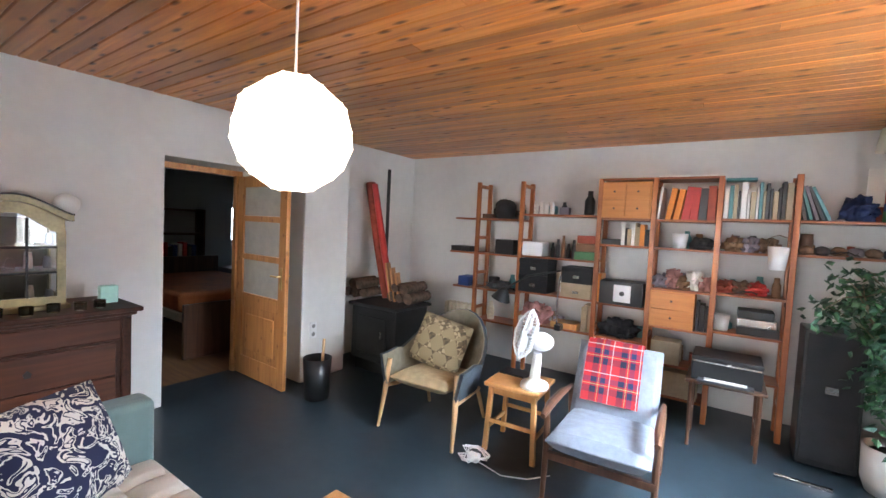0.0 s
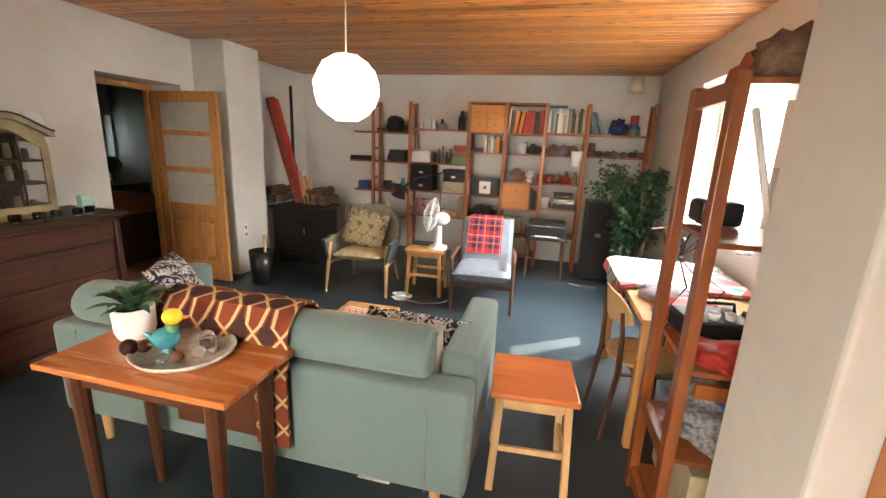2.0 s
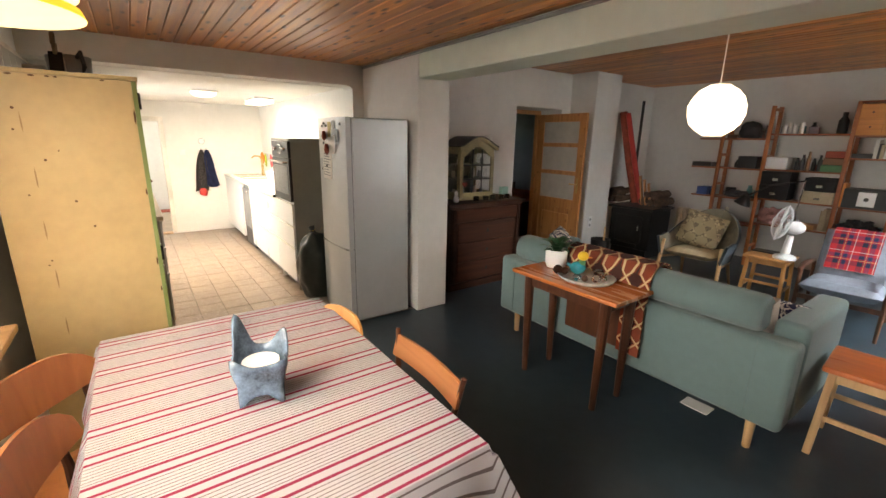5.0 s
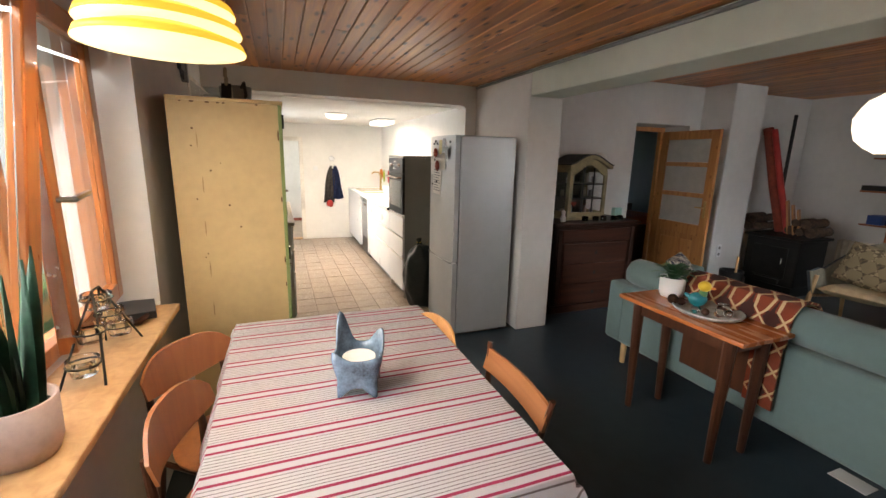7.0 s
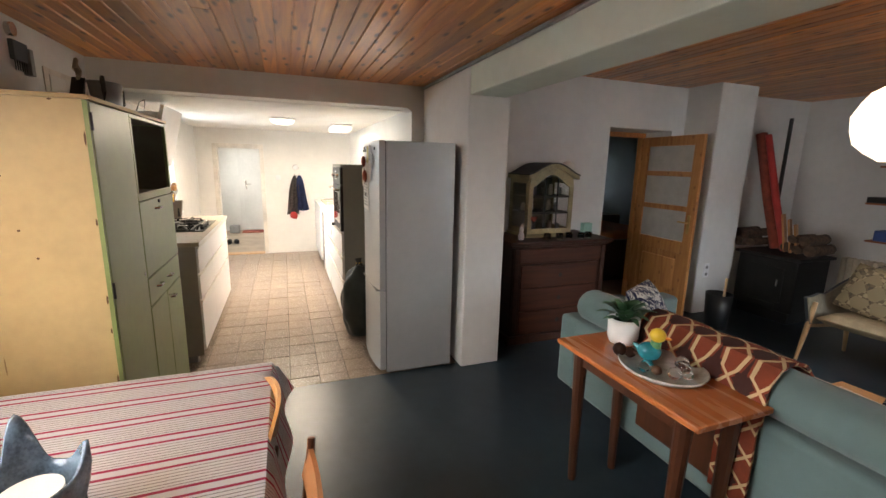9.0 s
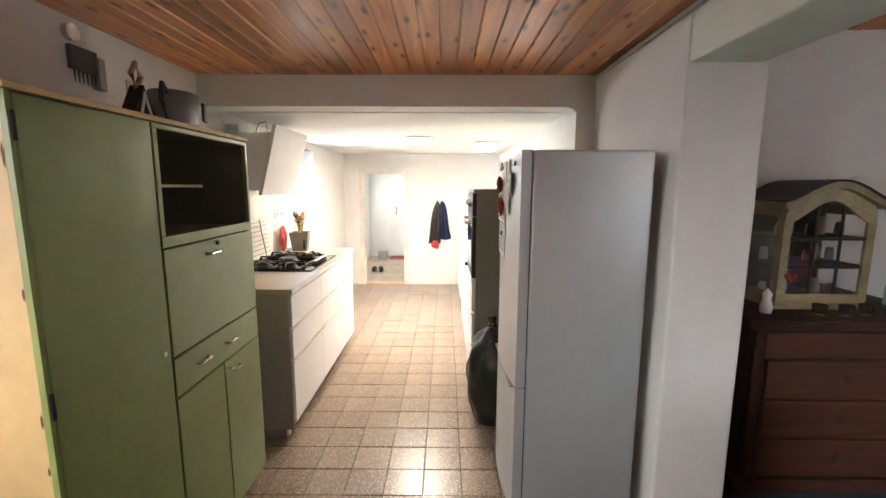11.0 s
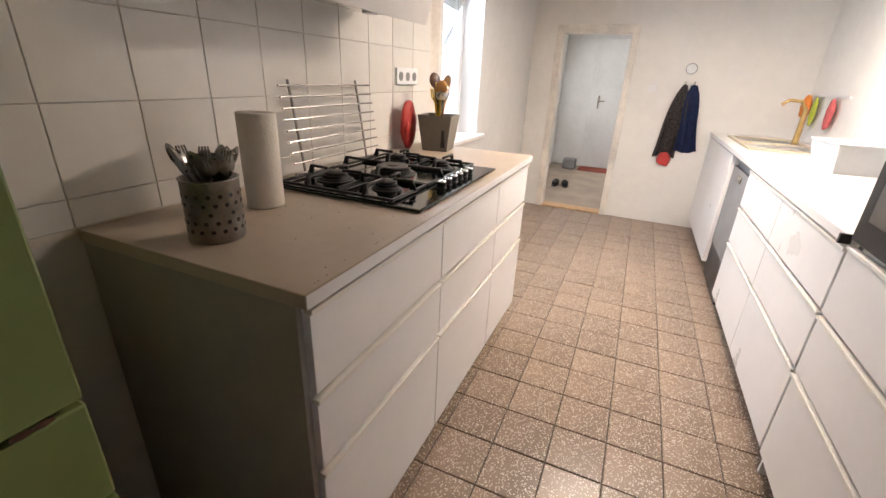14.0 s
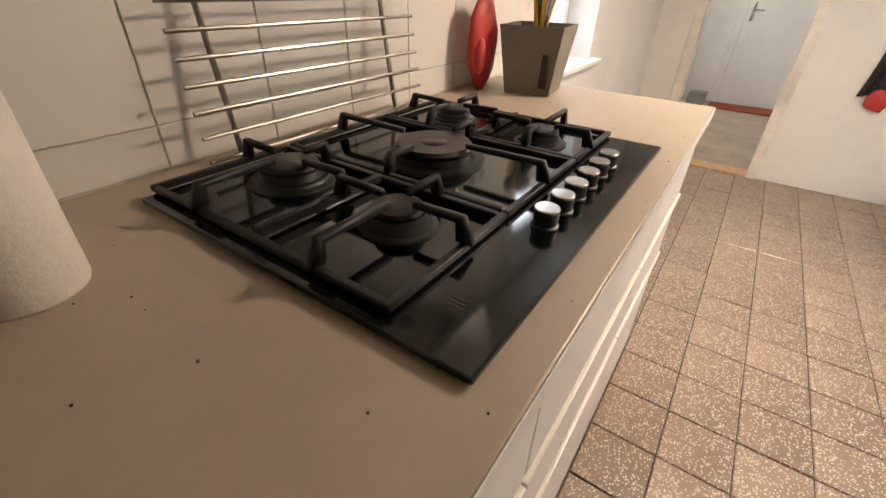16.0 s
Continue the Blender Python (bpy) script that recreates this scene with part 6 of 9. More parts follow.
for y in (Y0, Y1 - 0.012):
    part("side_pane", B(XB + 0.05, XF - 0.05, y + 0.004, y + 0.008, 1.03, 1.46), M_GLASS, vt)
    for a, b in ((XB, XB + 0.05), (XF - 0.05, XF - 0.021)):
        part("side_stile", B(a, b, y, y + 0.012, 0.9855, 1.50), M_VITR, vt)
    for c, d in ((0.9855, 1.035), (1.45, 1.50)):
        part("side_rail", B(XB + 0.0505, XF - 0.0505, y, y + 0.012, c, d), M_VITR, vt)
rng = random.Random(3)
for z in (0.986, 1.189, 1.339):
    for k in range(5):
        jar("glass_cup", -3.47 + rng.uniform(-0.05, 0.05), z, 0.022, 0.07 + 0.03 * (k % 2), (M_CREAM, M_GREY, M_CUPGLASS)[k % 3], "small cup inside the glazed cabinet", "cup", Y0 + 0.08 + 0.09 * k, 0.8)
hh_ = [(0.032 * (16 * math.sin(t) ** 3) / 16, 0.030 * (13 * math.cos(t) - 5 * math.cos(2 * t) - 2 * math.cos(3 * t) - math.cos(4 * t)) / 16) for t in [2 * math.pi * i / 24 for i in range(24)]]
single("heart_ornament", P(hh_, 0, 0, 0.012), M_RUST, "brown wooden heart hung on the cabinet door", "ornament", pose(XF + 0.004, 0.56, 1.13))
for k, y in enumerate((0.66, 0.78, 0.90, 1.02, 1.12)):
    single("tea_light", L([(0.03, 0), (0.034, 0.05), (0.03, 0.05), (0.026, 0.008), (0.001, 0.008)], seg=16), M_GLASS, "small glass tea light holder on the dresser", "candle holder", pose(-3.20 + 0.02 * (k % 2), y, 0.9555), "tea lights")
single("white_figurine", L([(0.025, 0), (0.03, 0.03), (0.018, 0.07), (0.022, 0.10), (0.001, 0.125)], seg=14), M_WHITE, "small white figurine on the dresser", "figurine", pose(-3.22, 0.40, 0.9555))
single("green_box", B(-0.03, 0.03, -0.05, 0.05, 0, 0.115, 0.008), mat("mint glass", (0.30, 0.50, 0.42), 0.3), "mint green square tin on the dresser", "tin", pose(-3.35, 1.21, 0.9555))
lump("white_jug", -3.48, 1.54, (0.055, 0.07, 0.06), M_WHITE, "white teapot on top of the cabinet", "teapot", 81, 0.1, 1.03)


# ---- coffee table, tree, desk and rack in the living room ----
ct = thing("coffee_table", "low orange wooden table in front of the sofa", "table", pose(-1.03, 1.40, 0), world=True)
part("tabletop", B(-1.24, -0.86, 1.00, 1.34, 0.425, 0.45, 0.006), M_BEECH, ct)
for x in (-1.21, -0.89):
    for y in (1.03, 1.31):
        part("leg", B(x - 0.02, x + 0.02, y - 0.02, y + 0.02, 0, 0.4245, 0.004), M_BEECH, ct)
for k in range(3):
    single("magazine", B(-0.11, 0.11, -0.08, 0.08, 0, 0.006, 0.001, 1), (M_PAPER, M_PINK, M_COVER)[k], "magazine lying on the low table", "magazine", pose(-1.08, 1.12, 0.4505 + 0.0065 * k, 0, 0, 12 - 9 * k), "magazines", False)

pl = thing("weeping_fig", "tall indoor fig tree with drooping green leaves", "tree", pose(1.02, 3.95, 0))
part("pot", L(pot_profile(0.17, 0.30, 0.012)), M_WHITE, pl, "white glazed pot")
part("soil", L([(0.15, 0.22), (0.15, 0.25), (0.001, 0.26)]), M_SOIL, pl)
rng = random.Random(21)
tips = []
for k in range(4):
    a = k * 1.6
    p0 = Vector((0.03 * math.cos(a), 0.03 * math.sin(a), 0.25))
    p1 = p0 + Vector((0.05 * math.cos(a + 1), 0.05 * math.sin(a + 1), 0.35))
    p2 = p1 + Vector((0.08 * math.cos(a), 0.08 * math.sin(a), 0.35))
    p3 = p2 + Vector((0.10 * math.cos(a), 0.10 * math.sin(a), 0.30))
    part("trunk", T([p0, p1, p2, p3], [0.016, 0.013, 0.010, 0.005], 8), M_BARK, pl)
    for q in (p1, (p1 + p2) / 2, p2, (p2 + p3) / 2, p3):
        for j in range(5):
            b = rng.uniform(0, 6.28)
            e = q + Vector((math.cos(b), math.sin(b), 0)) * rng.uniform(0.12, 0.36) + Vector((0, 0, rng.uniform(-0.12, 0.22)))
            tips.append((q, e))
bm = bmesh.new()
for q, e in tips:
    tube(bm, [q, (q + e) / 2 + Vector((0, 0, 0.04)), e], [0.004, 0.003, 0.0015], 5)
part("branch", bm, M_BARK, pl)
for nm, mt, sd in (("crown", M_LEAF, 1), ("crown", M_LEAF2, 2)):
    bm = bmesh.new()
    rng = random.Random(sd)
    for q, e in tips:
        for k in range(11):
            t = rng.uniform(0.35, 1.08)
            c = q.lerp(e, t) + Vector((rng.gauss(0, 0.04), rng.gauss(0, 0.04), rng.gauss(0, 0.045)))
            c.x = min(c.x, 0.25)
            a = rng.uniform(0, 6.28)
            d = Vector((math.cos(a) * 0.7, math.sin(a) * 0.7, -rng.uniform(0.1, 1.0))).normalized()
            s = d.cross(Vector((rng.gauss(0, 0.5), rng.gauss(0, 0.5), 1))).normalized()
            le, wi = rng.uniform(0.05, 0.085), rng.uniform(0.016, 0.026)
            n_ = d.cross(s) * 0.006
            vs = [bm.verts.new(p) for p in (c, c + d * le * 0.45 + s * wi + n_, c + d * le, c + d * le * 0.45 - s * wi + n_, c + d * le * 0.5 - n_)]
            bm.faces.new((vs[0], vs[1], vs[4]))
            bm.faces.new((vs[1], vs[2], vs[4]))
            bm.faces.new((vs[2], vs[3], vs[4]))
            bm.faces.new((vs[3], vs[0], vs[4]))
    part(nm, bm, mt, pl, "", False)
sp2 = thing("speaker", "tall black floor speaker beside the shelf", "speaker", pose(0.68, 4.20, 0), world=True)
part("cabinet", B(0.53, 0.86, 4.02, 4.31, 0.02, 0.98, 0.01), M_BLACK, sp2)
part("front_grille", B(0.55, 0.84, 4.01, 4.0195, 0.06, 0.95, 0.004), M_BLACKMAT, sp2)
part("badge", B(0.66, 0.73, 4.006, 4.0095, 0.55, 0.60), M_CHROME, sp2)
single("floor_bar", B(0.40, 0.70, 3.72, 3.75, 0.0, 0.02, 0.004), M_CHROME, "pale metal strip lying on the floor", "strip")
gt = thing("bent_chair", "dark bentwood chair beside the fig tree", "chair", pose(1.12, 3.2, 0), world=True)
part("back_hoop", T([(0.98, 3.10, 0.45), (1.0, 3.06, 0.7), (1.05, 3.06, 0.86), (1.15, 3.06, 0.88), (1.2, 3.08, 0.7), (1.2, 3.1, 0.45)], 0.013), M_DARKWOOD, gt)
part("seat", L([(0.001, 0.42), (0.19, 0.42), (0.2, 0.44), (0.19, 0.46), (0.001, 0.46)], (1.08, 3.26, 0)), M_DARKWOOD, gt)
for x in (0.96, 1.2):
    for y in (3.12, 3.40):
        part("leg", C((x, y, 0), (x, y, 0.42), 0.014), M_DARKWOOD, gt)

dk = thing("desk", "light wooden desk by the window, covered with cloth", "desk", pose(0.92, 1.5, 0), world=True)
part("tabletop", B(0.56, 1.26, 0.86, 2.04, 0.725, 0.76, 0.006), M_BEECH, dk)
for x in (0.60, 1.22):
    for y in (0.92, 1.97):
        part("leg", B(x - 0.025, x + 0.025, y - 0.025, y + 0.025, 0, 0.7245, 0.004), M_BEECH, dk)
bm = bmesh.new()
sheet(bm, [(1.25, 0.775), (1.0, 0.768), (0.75, 0.766), (0.60, 0.768), (0.548, 0.757), (0.535, 0.71)][::-1], 1.36, 2.07, 0.022, 0.012, 5, 14, 1)
single("quilt", bm, M_DESKQUILT, "white quilt with coloured patches spread on the desk", "quilt")
single("red_cloth", blob((0.78, 1.00, 0.78), (0.14, 0.14, 0.06), 5, 0.4, 3, 2.5, 0.761), M_RED, "crumpled red cloth on the desk", "cloth")
single("grey_cloth", blob((0.74, 1.24, 0.78), (0.13, 0.12, 0.05), 6, 0.4, 3, 2.5, 0.761), M_LILAC, "crumpled grey cloth on the desk", "cloth")
for k in range(2):
    tl = thing("wooden_spindle", "turned wooden spindle standing at the desk's far edge", "spindle", pose(1.06 + 0.1 * k, 2.12, 0.0), group="spindles")
    part("shaft", L([(0.03, 0), (0.018, 0.1), (0.016, 0.8), (0.022, 0.84), (0.012, 0.86), (0.022, 0.9), (0.012, 0.92), (0.02, 0.95), (0.001, 0.97)], seg=12), M_DARKWOOD, tl)


def ply_chair(m, label, group, seat_mat=None, k=1.0, rail=False):
    """A chair with a bent back board and round-edged seat; it faces +y."""
    c = thing("chair", label, "chair", m, group)
    mt = seat_mat or M_BEECH
    bm = bmesh.new()
    lo, hi, lo2, hi2 = [], [], [], []
    for i in range(13):
        t = i / 12 * 2 - 1
        x = 0.20 * t * k
        y = -0.20 + (0.02 if rail else 0.055) * t * t
        z0 = 0.73 if rail else 0.66 + 0.035 * t * t
        z1 = 0.815 if rail else 0.83 - 0.07 * t ** 4
        lo.append(bm.verts.new((x, y, z0)))
        hi.append(bm.verts.new((x, y - 0.02, z1)))
        lo2.append(bm.verts.new((x, y - 0.012, z0)))
        hi2.append(bm.verts.new((x, y - 0.032, z1)))
    for i in range(12):
        bm.faces.new((lo[i], lo[i + 1], hi[i + 1], hi[i]))
        bm.faces.new((lo2[i], hi2[i], hi2[i + 1], lo2[i + 1]))
        bm.faces.new((hi[i], hi[i + 1], hi2[i + 1], hi2[i]))
        bm.faces.new((lo[i], lo2[i], lo2[i + 1], lo[i + 1]))
    bm.faces.new((lo[0], hi[0], hi2[0], lo2[0]))
    bm.faces.new((lo[12], lo2[12], hi2[12], hi[12]))
    bmesh.ops.recalc_face_normals(bm, faces=bm.faces)
    part("backrest", bm, mt, c)
    part("seat", L([(0.001, 0.435), (0.17, 0.435), (0.205, 0.445), (0.205, 0.457), (0.17, 0.452), (0.001, 0.448)], seg=28, sx=1.0, sy=0.97), mt, c)
    for sx in (-1, 1):
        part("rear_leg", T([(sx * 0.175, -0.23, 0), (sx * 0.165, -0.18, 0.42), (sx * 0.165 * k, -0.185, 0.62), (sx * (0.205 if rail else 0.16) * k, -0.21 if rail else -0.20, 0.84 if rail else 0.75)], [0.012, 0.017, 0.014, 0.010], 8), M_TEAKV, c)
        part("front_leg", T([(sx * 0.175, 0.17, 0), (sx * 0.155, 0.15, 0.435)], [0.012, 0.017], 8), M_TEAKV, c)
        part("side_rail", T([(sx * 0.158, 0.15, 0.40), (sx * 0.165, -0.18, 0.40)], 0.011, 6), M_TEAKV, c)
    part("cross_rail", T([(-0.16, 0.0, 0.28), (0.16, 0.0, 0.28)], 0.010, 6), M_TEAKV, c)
    return c


ply_chair(pose(0.66, 1.14, 0, 0, 0, -82), "bent beech chair pushed under the desk", "desk chairs", M_OAK)

M_RACK = wood("red orange rack wood", (0.31, 0.088, 0.025), (0.20, 0.052, 0.015), 0.35, 2, 0.2, 0, 0.2, 0.1)
rk = thing("open_rack", "orange wooden open rack crowded with sewing things", "rack", pose(0.92, 0.48, 0), world=True)
for x in (0.568, 1.24):
    for y in (0.255, 0.640):
        part("post", B(x - 0.021, x + 0.021, y - 0.028, y + 0.028, 0, 1.80, 0.005), M_RACK, rk)
    for z in (0.06, 0.42, 1.72):
        part("end_rail", B(x - 0.016, x + 0.016, 0.284, 0.611, z, z + 0.06, 0.004), M_RACK, rk)
for z in (0.10, 0.44, 0.80, 1.26, 1.765):
    part("shelf", B(0.5895, 1.2185, 0.25, 0.645, z, z + 0.02, 0.003), M_RACK, rk)
for y in (0.255, 0.640):
    part("long_rail", B(0.614, 1.211, y - 0.014, y + 0.014, 0.72, 0.775, 0.003), M_RACK, rk)
single("box_file", B(0.66, 1.15, 0.25, 0.7, 0.121, 0.40, 0.006), M_BEIGE, "brown cardboard box on the rack's bottom shelf", "box")
single("yarn", blob((0.92, 0.48, 0.52), (0.27, 0.26, 0.16), 3, 0.5, 4, 4, 0.461), mat("black and white tangled yarn", (0.05, 0.05, 0.055), 0.9, 0, 0.4, 60, color2=(0.4, 0.4, 0.42), bump=1.0, bump_scale=70), "tangled heap of dark yarn on the rack", "yarn")
single("blue_bag", blob((0.90, 0.30, 0.70), (0.2, 0.12, 0.03), 4, 0.3, 3, 3, 0.6), M_BLUE, "blue plastic bag on the yarn heap", "bag")
single("red_cloth", blob((0.76, 0.36, 0.835), (0.14, 0.13, 0.05), 31, 0.5, 4, 3, 0.821), M_RED, "red checked cloth heaped on the rack shelf", "cloth")
tr_ = thing("sewing_box", "black plastic sewing box with a tray of white pots", "sewing box", pose(0.76, 0.62, 0.821, 0, 0, 8))
part("body", B(-0.13, 0.13, -0.10, 0.10, 0, 0.075, 0.012), M_BLACK, tr_)
part("tray", B(-0.125, 0.125, -0.095, 0.095, 0.0755, 0.088, 0.004), M_DGREY, tr_)
part("carry_handle", T([(-0.09, 0, 0.088), (-0.08, 0, 0.14), (0.08, 0, 0.14), (0.09, 0, 0.088)], 0.008, 8), M_BLACK, tr_)
for x_, y_ in ((-0.08, -0.05), (-0.02, -0.055), (0.05, -0.05), (0.08, 0.04)):
    part("pot", L([(0.02, 0.0885), (0.024, 0.115), (0.021, 0.115), (0.001, 0.10)], (x_, y_, 0), 14), M_WPLASTIC, tr_, "small white pot")
single("fabric_scrap", blob((1.02, 0.64, 0.86), (0.15, 0.12, 0.09), 33, 0.55, 4, 3.5, 0.821), M_TERRA, "heap of brown fabric scraps on the rack shelf", "fabric")
single("plastic_bag", blob((1.05, 0.42, 0.93), (0.15, 0.16, 0.12), 8, 0.4, 3, 3, 0.821), mat("grey plastic film", (0.5, 0.52, 0.55), 0.2, 0, 0.2), "pale crumpled plastic bag on the rack", "bag")
single("bucket", L([(0.085, 0), (0.10, 0.24), (0.095, 0.24), (0.08, 0.01), (0.001, 0.01)]), M_WPLASTIC, "white plastic tub on the rack shelf", "tub", pose(0.86, 0.36, 1.281))
single("camera_case", B(0.64, 0.80, 0.60, 0.76, 1.281, 1.38, 0.02), M_BLACK, "black camera case on the rack shelf", "case")
single("tall_tub", L([(0.07, 0), (0.075, 0.2), (0.07, 0.2), (0.065, 0.01), (0.001, 0.01)]), M_GREY, "grey tub on the rack shelf", "tub", pose(1.08, 0.55, 1.281))
tb = T([(0.64, 0.30, 1.70), (0.70, 0.17, 1.32)], 0.012)
single("white_stick", tb, M_WPLASTIC, "white stick leaning in the rack", "stick")
for k, (x, y, m_) in enumerate(((0.75, 0.35, M_TERRA), (0.95, 0.55, M_LILAC), (1.1, 0.32, M_TEALBOOK), (0.80, 0.65, M_RUST))):
    single("folded_cloth", blob((x, y, 1.83), (0.13, 0.13, 0.11), 20 + k, 0.45, 3, 2.5, 1.786), m_, "heap of coloured cloth on top of the rack", "cloth", None, "cloth heaps")
for k in range(3):
    bm = T([(0.70 + 0.1 * k, 0.80, 1.28), (0.66, 0.83, 1.1), (0.72 + 0.08 * k, 0.84, 0.95), (0.64, 0.86, 0.80 - 0.1 * k)], 0.004, 6)
    single("hanging_cable", bm, M_BLACK, "black cable hanging from the rack", "cable", None, "hanging cables")

# ---- pine cupboard with iron straps ----
cb = thing("built_in_cupboard", "tall knotty pine cupboard with black iron hinges", "cupboard", pose(1.0, -0.95, 0), world=True)
part("carcass", B(0.80, 1.29, -1.515, -0.305, 0.0, 2.30), M_PINE, cb)
part("frame_post", B(0.765, 0.799, -0.345, -0.303, 0, 2.30, 0.003), M_PINE, cb)
part("frame_post", B(0.765, 0.799, -1.515, -1.472, 0, 2.30, 0.003), M_PINE, cb)
part("middle_rail", B(0.768, 0.799, -1.471, -0.346, 1.655, 1.69, 0.003), M_PINE, cb)
part("plinth", B(0.775, 0.799, -1.471, -0.346, 0.0, 0.07), M_PINE, cb)


def pine_door(y0, y1, z0, z1, hinge_at, handle):
    d = part("door", B(0.780, 0.798, y0, y1, z0, z1), M_PINE, cb)
    n_ = round((y1 - y0) / 0.093)
    for i in range(n_):
        a, b = y0 + (y1 - y0) * i / n_, y0 + (y1 - y0) * (i + 1) / n_
        part("board", B(0.764, 0.7795, a + 0.0022, b - 0.0022, z0, z1, 0.006, 2), M_PINE, d)
    s = -1 if hinge_at == y1 else 1
    for z in ((z0 + 0.30, z1 - 0.168) if z1 - z0 > 1 else (z0 + 0.12,)):
        pts = [(hinge_at - s * 0.03, z - 0.024), (hinge_at + s * 0.05, z - 0.024), (hinge_at + s * 0.12, z - 0.019), (hinge_at + s * 0.185, z - 0.013), (hinge_at + s * 0.19, z - 0.027), (hinge_at + s * 0.235, z), (hinge_at + s * 0.19, z + 0.027), (hinge_at + s * 0.185, z + 0.013), (hinge_at + s * 0.12, z + 0.019), (hinge_at + s * 0.05, z + 0.024), (hinge_at - s * 0.03, z + 0.024)]
        part("strap_hinge", P(pts, 0, 0.757, 0.7635), M_IRON, d, "black iron strap hinge")
    if handle is not None:
        z = handle
        yy = y0 + 0.045 if hinge_at == y1 else y1 - 0.045
        bend = ((0.763, 0.062), (0.742, 0.061), (0.732, 0.050), (0.730, 0.025), (0.729, 0), (0.730, -0.025), (0.732, -0.050), (0.742, -0.061), (0.763, -0.062))
        hd_ = part("handle", T([(x, yy, z + dz) for x, dz in bend], [0.007, 0.0055, 0.0055, 0.006, 0.0085, 0.006, 0.0055, 0.0055, 0.007], 10), M_IRON, d, "black iron handle")
        for dz in (0.062, -0.062):
            part("rose", C((0.7635, yy, z + dz), (0.757, yy, z + dz), 0.012, 0.010, 14), M_IRON, hd_)


for y0, y1, hg in ((-0.908, -0.348, -0.348), (-1.468, -0.912, -1.468)):
    pine_door(y0, y1, 0.075, 1.652, hg, 1.235)
    pine_door(y0, y1, 1.693, 2.298, hg, None)

# ---- dining table ----
tb = thing("dining_table", "wooden dining table under a striped cloth", "table", pose(-1.04, -2.085, 0), world=True)
part("tabletop", B(-1.68, -0.40, -2.51, -1.66, 0.755, 0.785, 0.005), M_TEAK, tb)
for x in (-1.62, -0.46):
    for y in (-2.45, -1.72):
        part("leg", B(x - 0.028, x + 0.028, y - 0.028, y + 0.028, 0, 0.7545, 0.004), M_TEAKV, tb)
part("apron", B(-1.59, -0.49, -1.73, -1.71, 0.67, 0.7545), M_TEAKV, tb)
part("apron", B(-1.59, -0.49, -2.46, -2.44, 0.67, 0.7545), M_TEAKV, tb)
GREYLINE = (0.24, 0.20, 0.20)
M_CLOTH, _ = stripes("white and pink striped cotton", (0.80, 0.78, 0.80),
                     [(0.03, 0.05, GREYLINE), (0.13, 0.15, GREYLINE), (0.23, 0.25, GREYLINE), (0.33, 0.35, GREYLINE), (0.42, 0.44, GREYLINE), (0.50, 0.58, (0.46, 0.03, 0.10)), (0.765, 0.84, (0.46, 0.03, 0.10)), (0.92, 0.94, GREYLINE)], 0.1235, 0)
bm = bmesh.new()
X0, X1, Y0_, Y1_, ZT = -1.697, -0.385, -2.525, -1.645, 0.797
nx, ny, nd = 40, 26, 6
def cl_pt(i, j):
    """Grid over the cloth: the rim rows hang down in shallow folds."""
    ui, vj = min(max(i, 0), nx), min(max(j, 0), ny)
    x, y, z = X0 + (X1 - X0) * ui / nx, Y0_ + (Y1_ - Y0_) * vj / ny, ZT
    ox, oy = (i - ui), (j - vj)
    dx, dy = abs(ox), abs(oy)
    k = max(dx, dy)
    drop = k / nd * 0.17
    w = 0.014 * math.sin((x * 15 + y * 13)) * k / nd
    out = 0.008 * (k > 0) + 0.045 * k / nd + w
    if dx and dy:
        out += 0.03 * k / nd
    x += math.copysign(out, ox) if ox else 0
    y += math.copysign(out, oy) if oy else 0
    if not k:
        z += 0.0012 * noise.noise(Vector((x * 6, y * 6, 1)))
    return (x, y, z - drop)
vg = {}
for i in range(-nd, nx + nd + 1):
    for j in range(-nd, ny + nd + 1):
        vg[i, j] = bm.verts.new(cl_pt(i, j))
for i in range(-nd, nx + nd):
    for j in range(-nd, ny + nd):
        bm.faces.new((vg[i, j], vg[i + 1, j], vg[i + 1, j + 1], vg[i, j + 1]))
r = bmesh.ops.solidify(bm, geom=bm.faces[:], thickness=0.002)
single("tablecloth", bm, M_CLOTH, "white and pink striped tablecloth on the dining table", "tablecloth")

M_POTTERY = mat("blue grey glazed pottery", (0.12, 0.17, 0.23), 0.22, 0, 0.5, 16, color2=(0.035, 0.045, 0.06), coat=0.5)
cd = thing("candle_bowl", "blue grey pottery bowl with four horns and a candle", "candle holder", pose(-0.965, -2.085, 0.799, 0, 0, 28))
cd.scale = (0.98, 0.98, 1.14)
bm = bmesh.new()
seg = 64
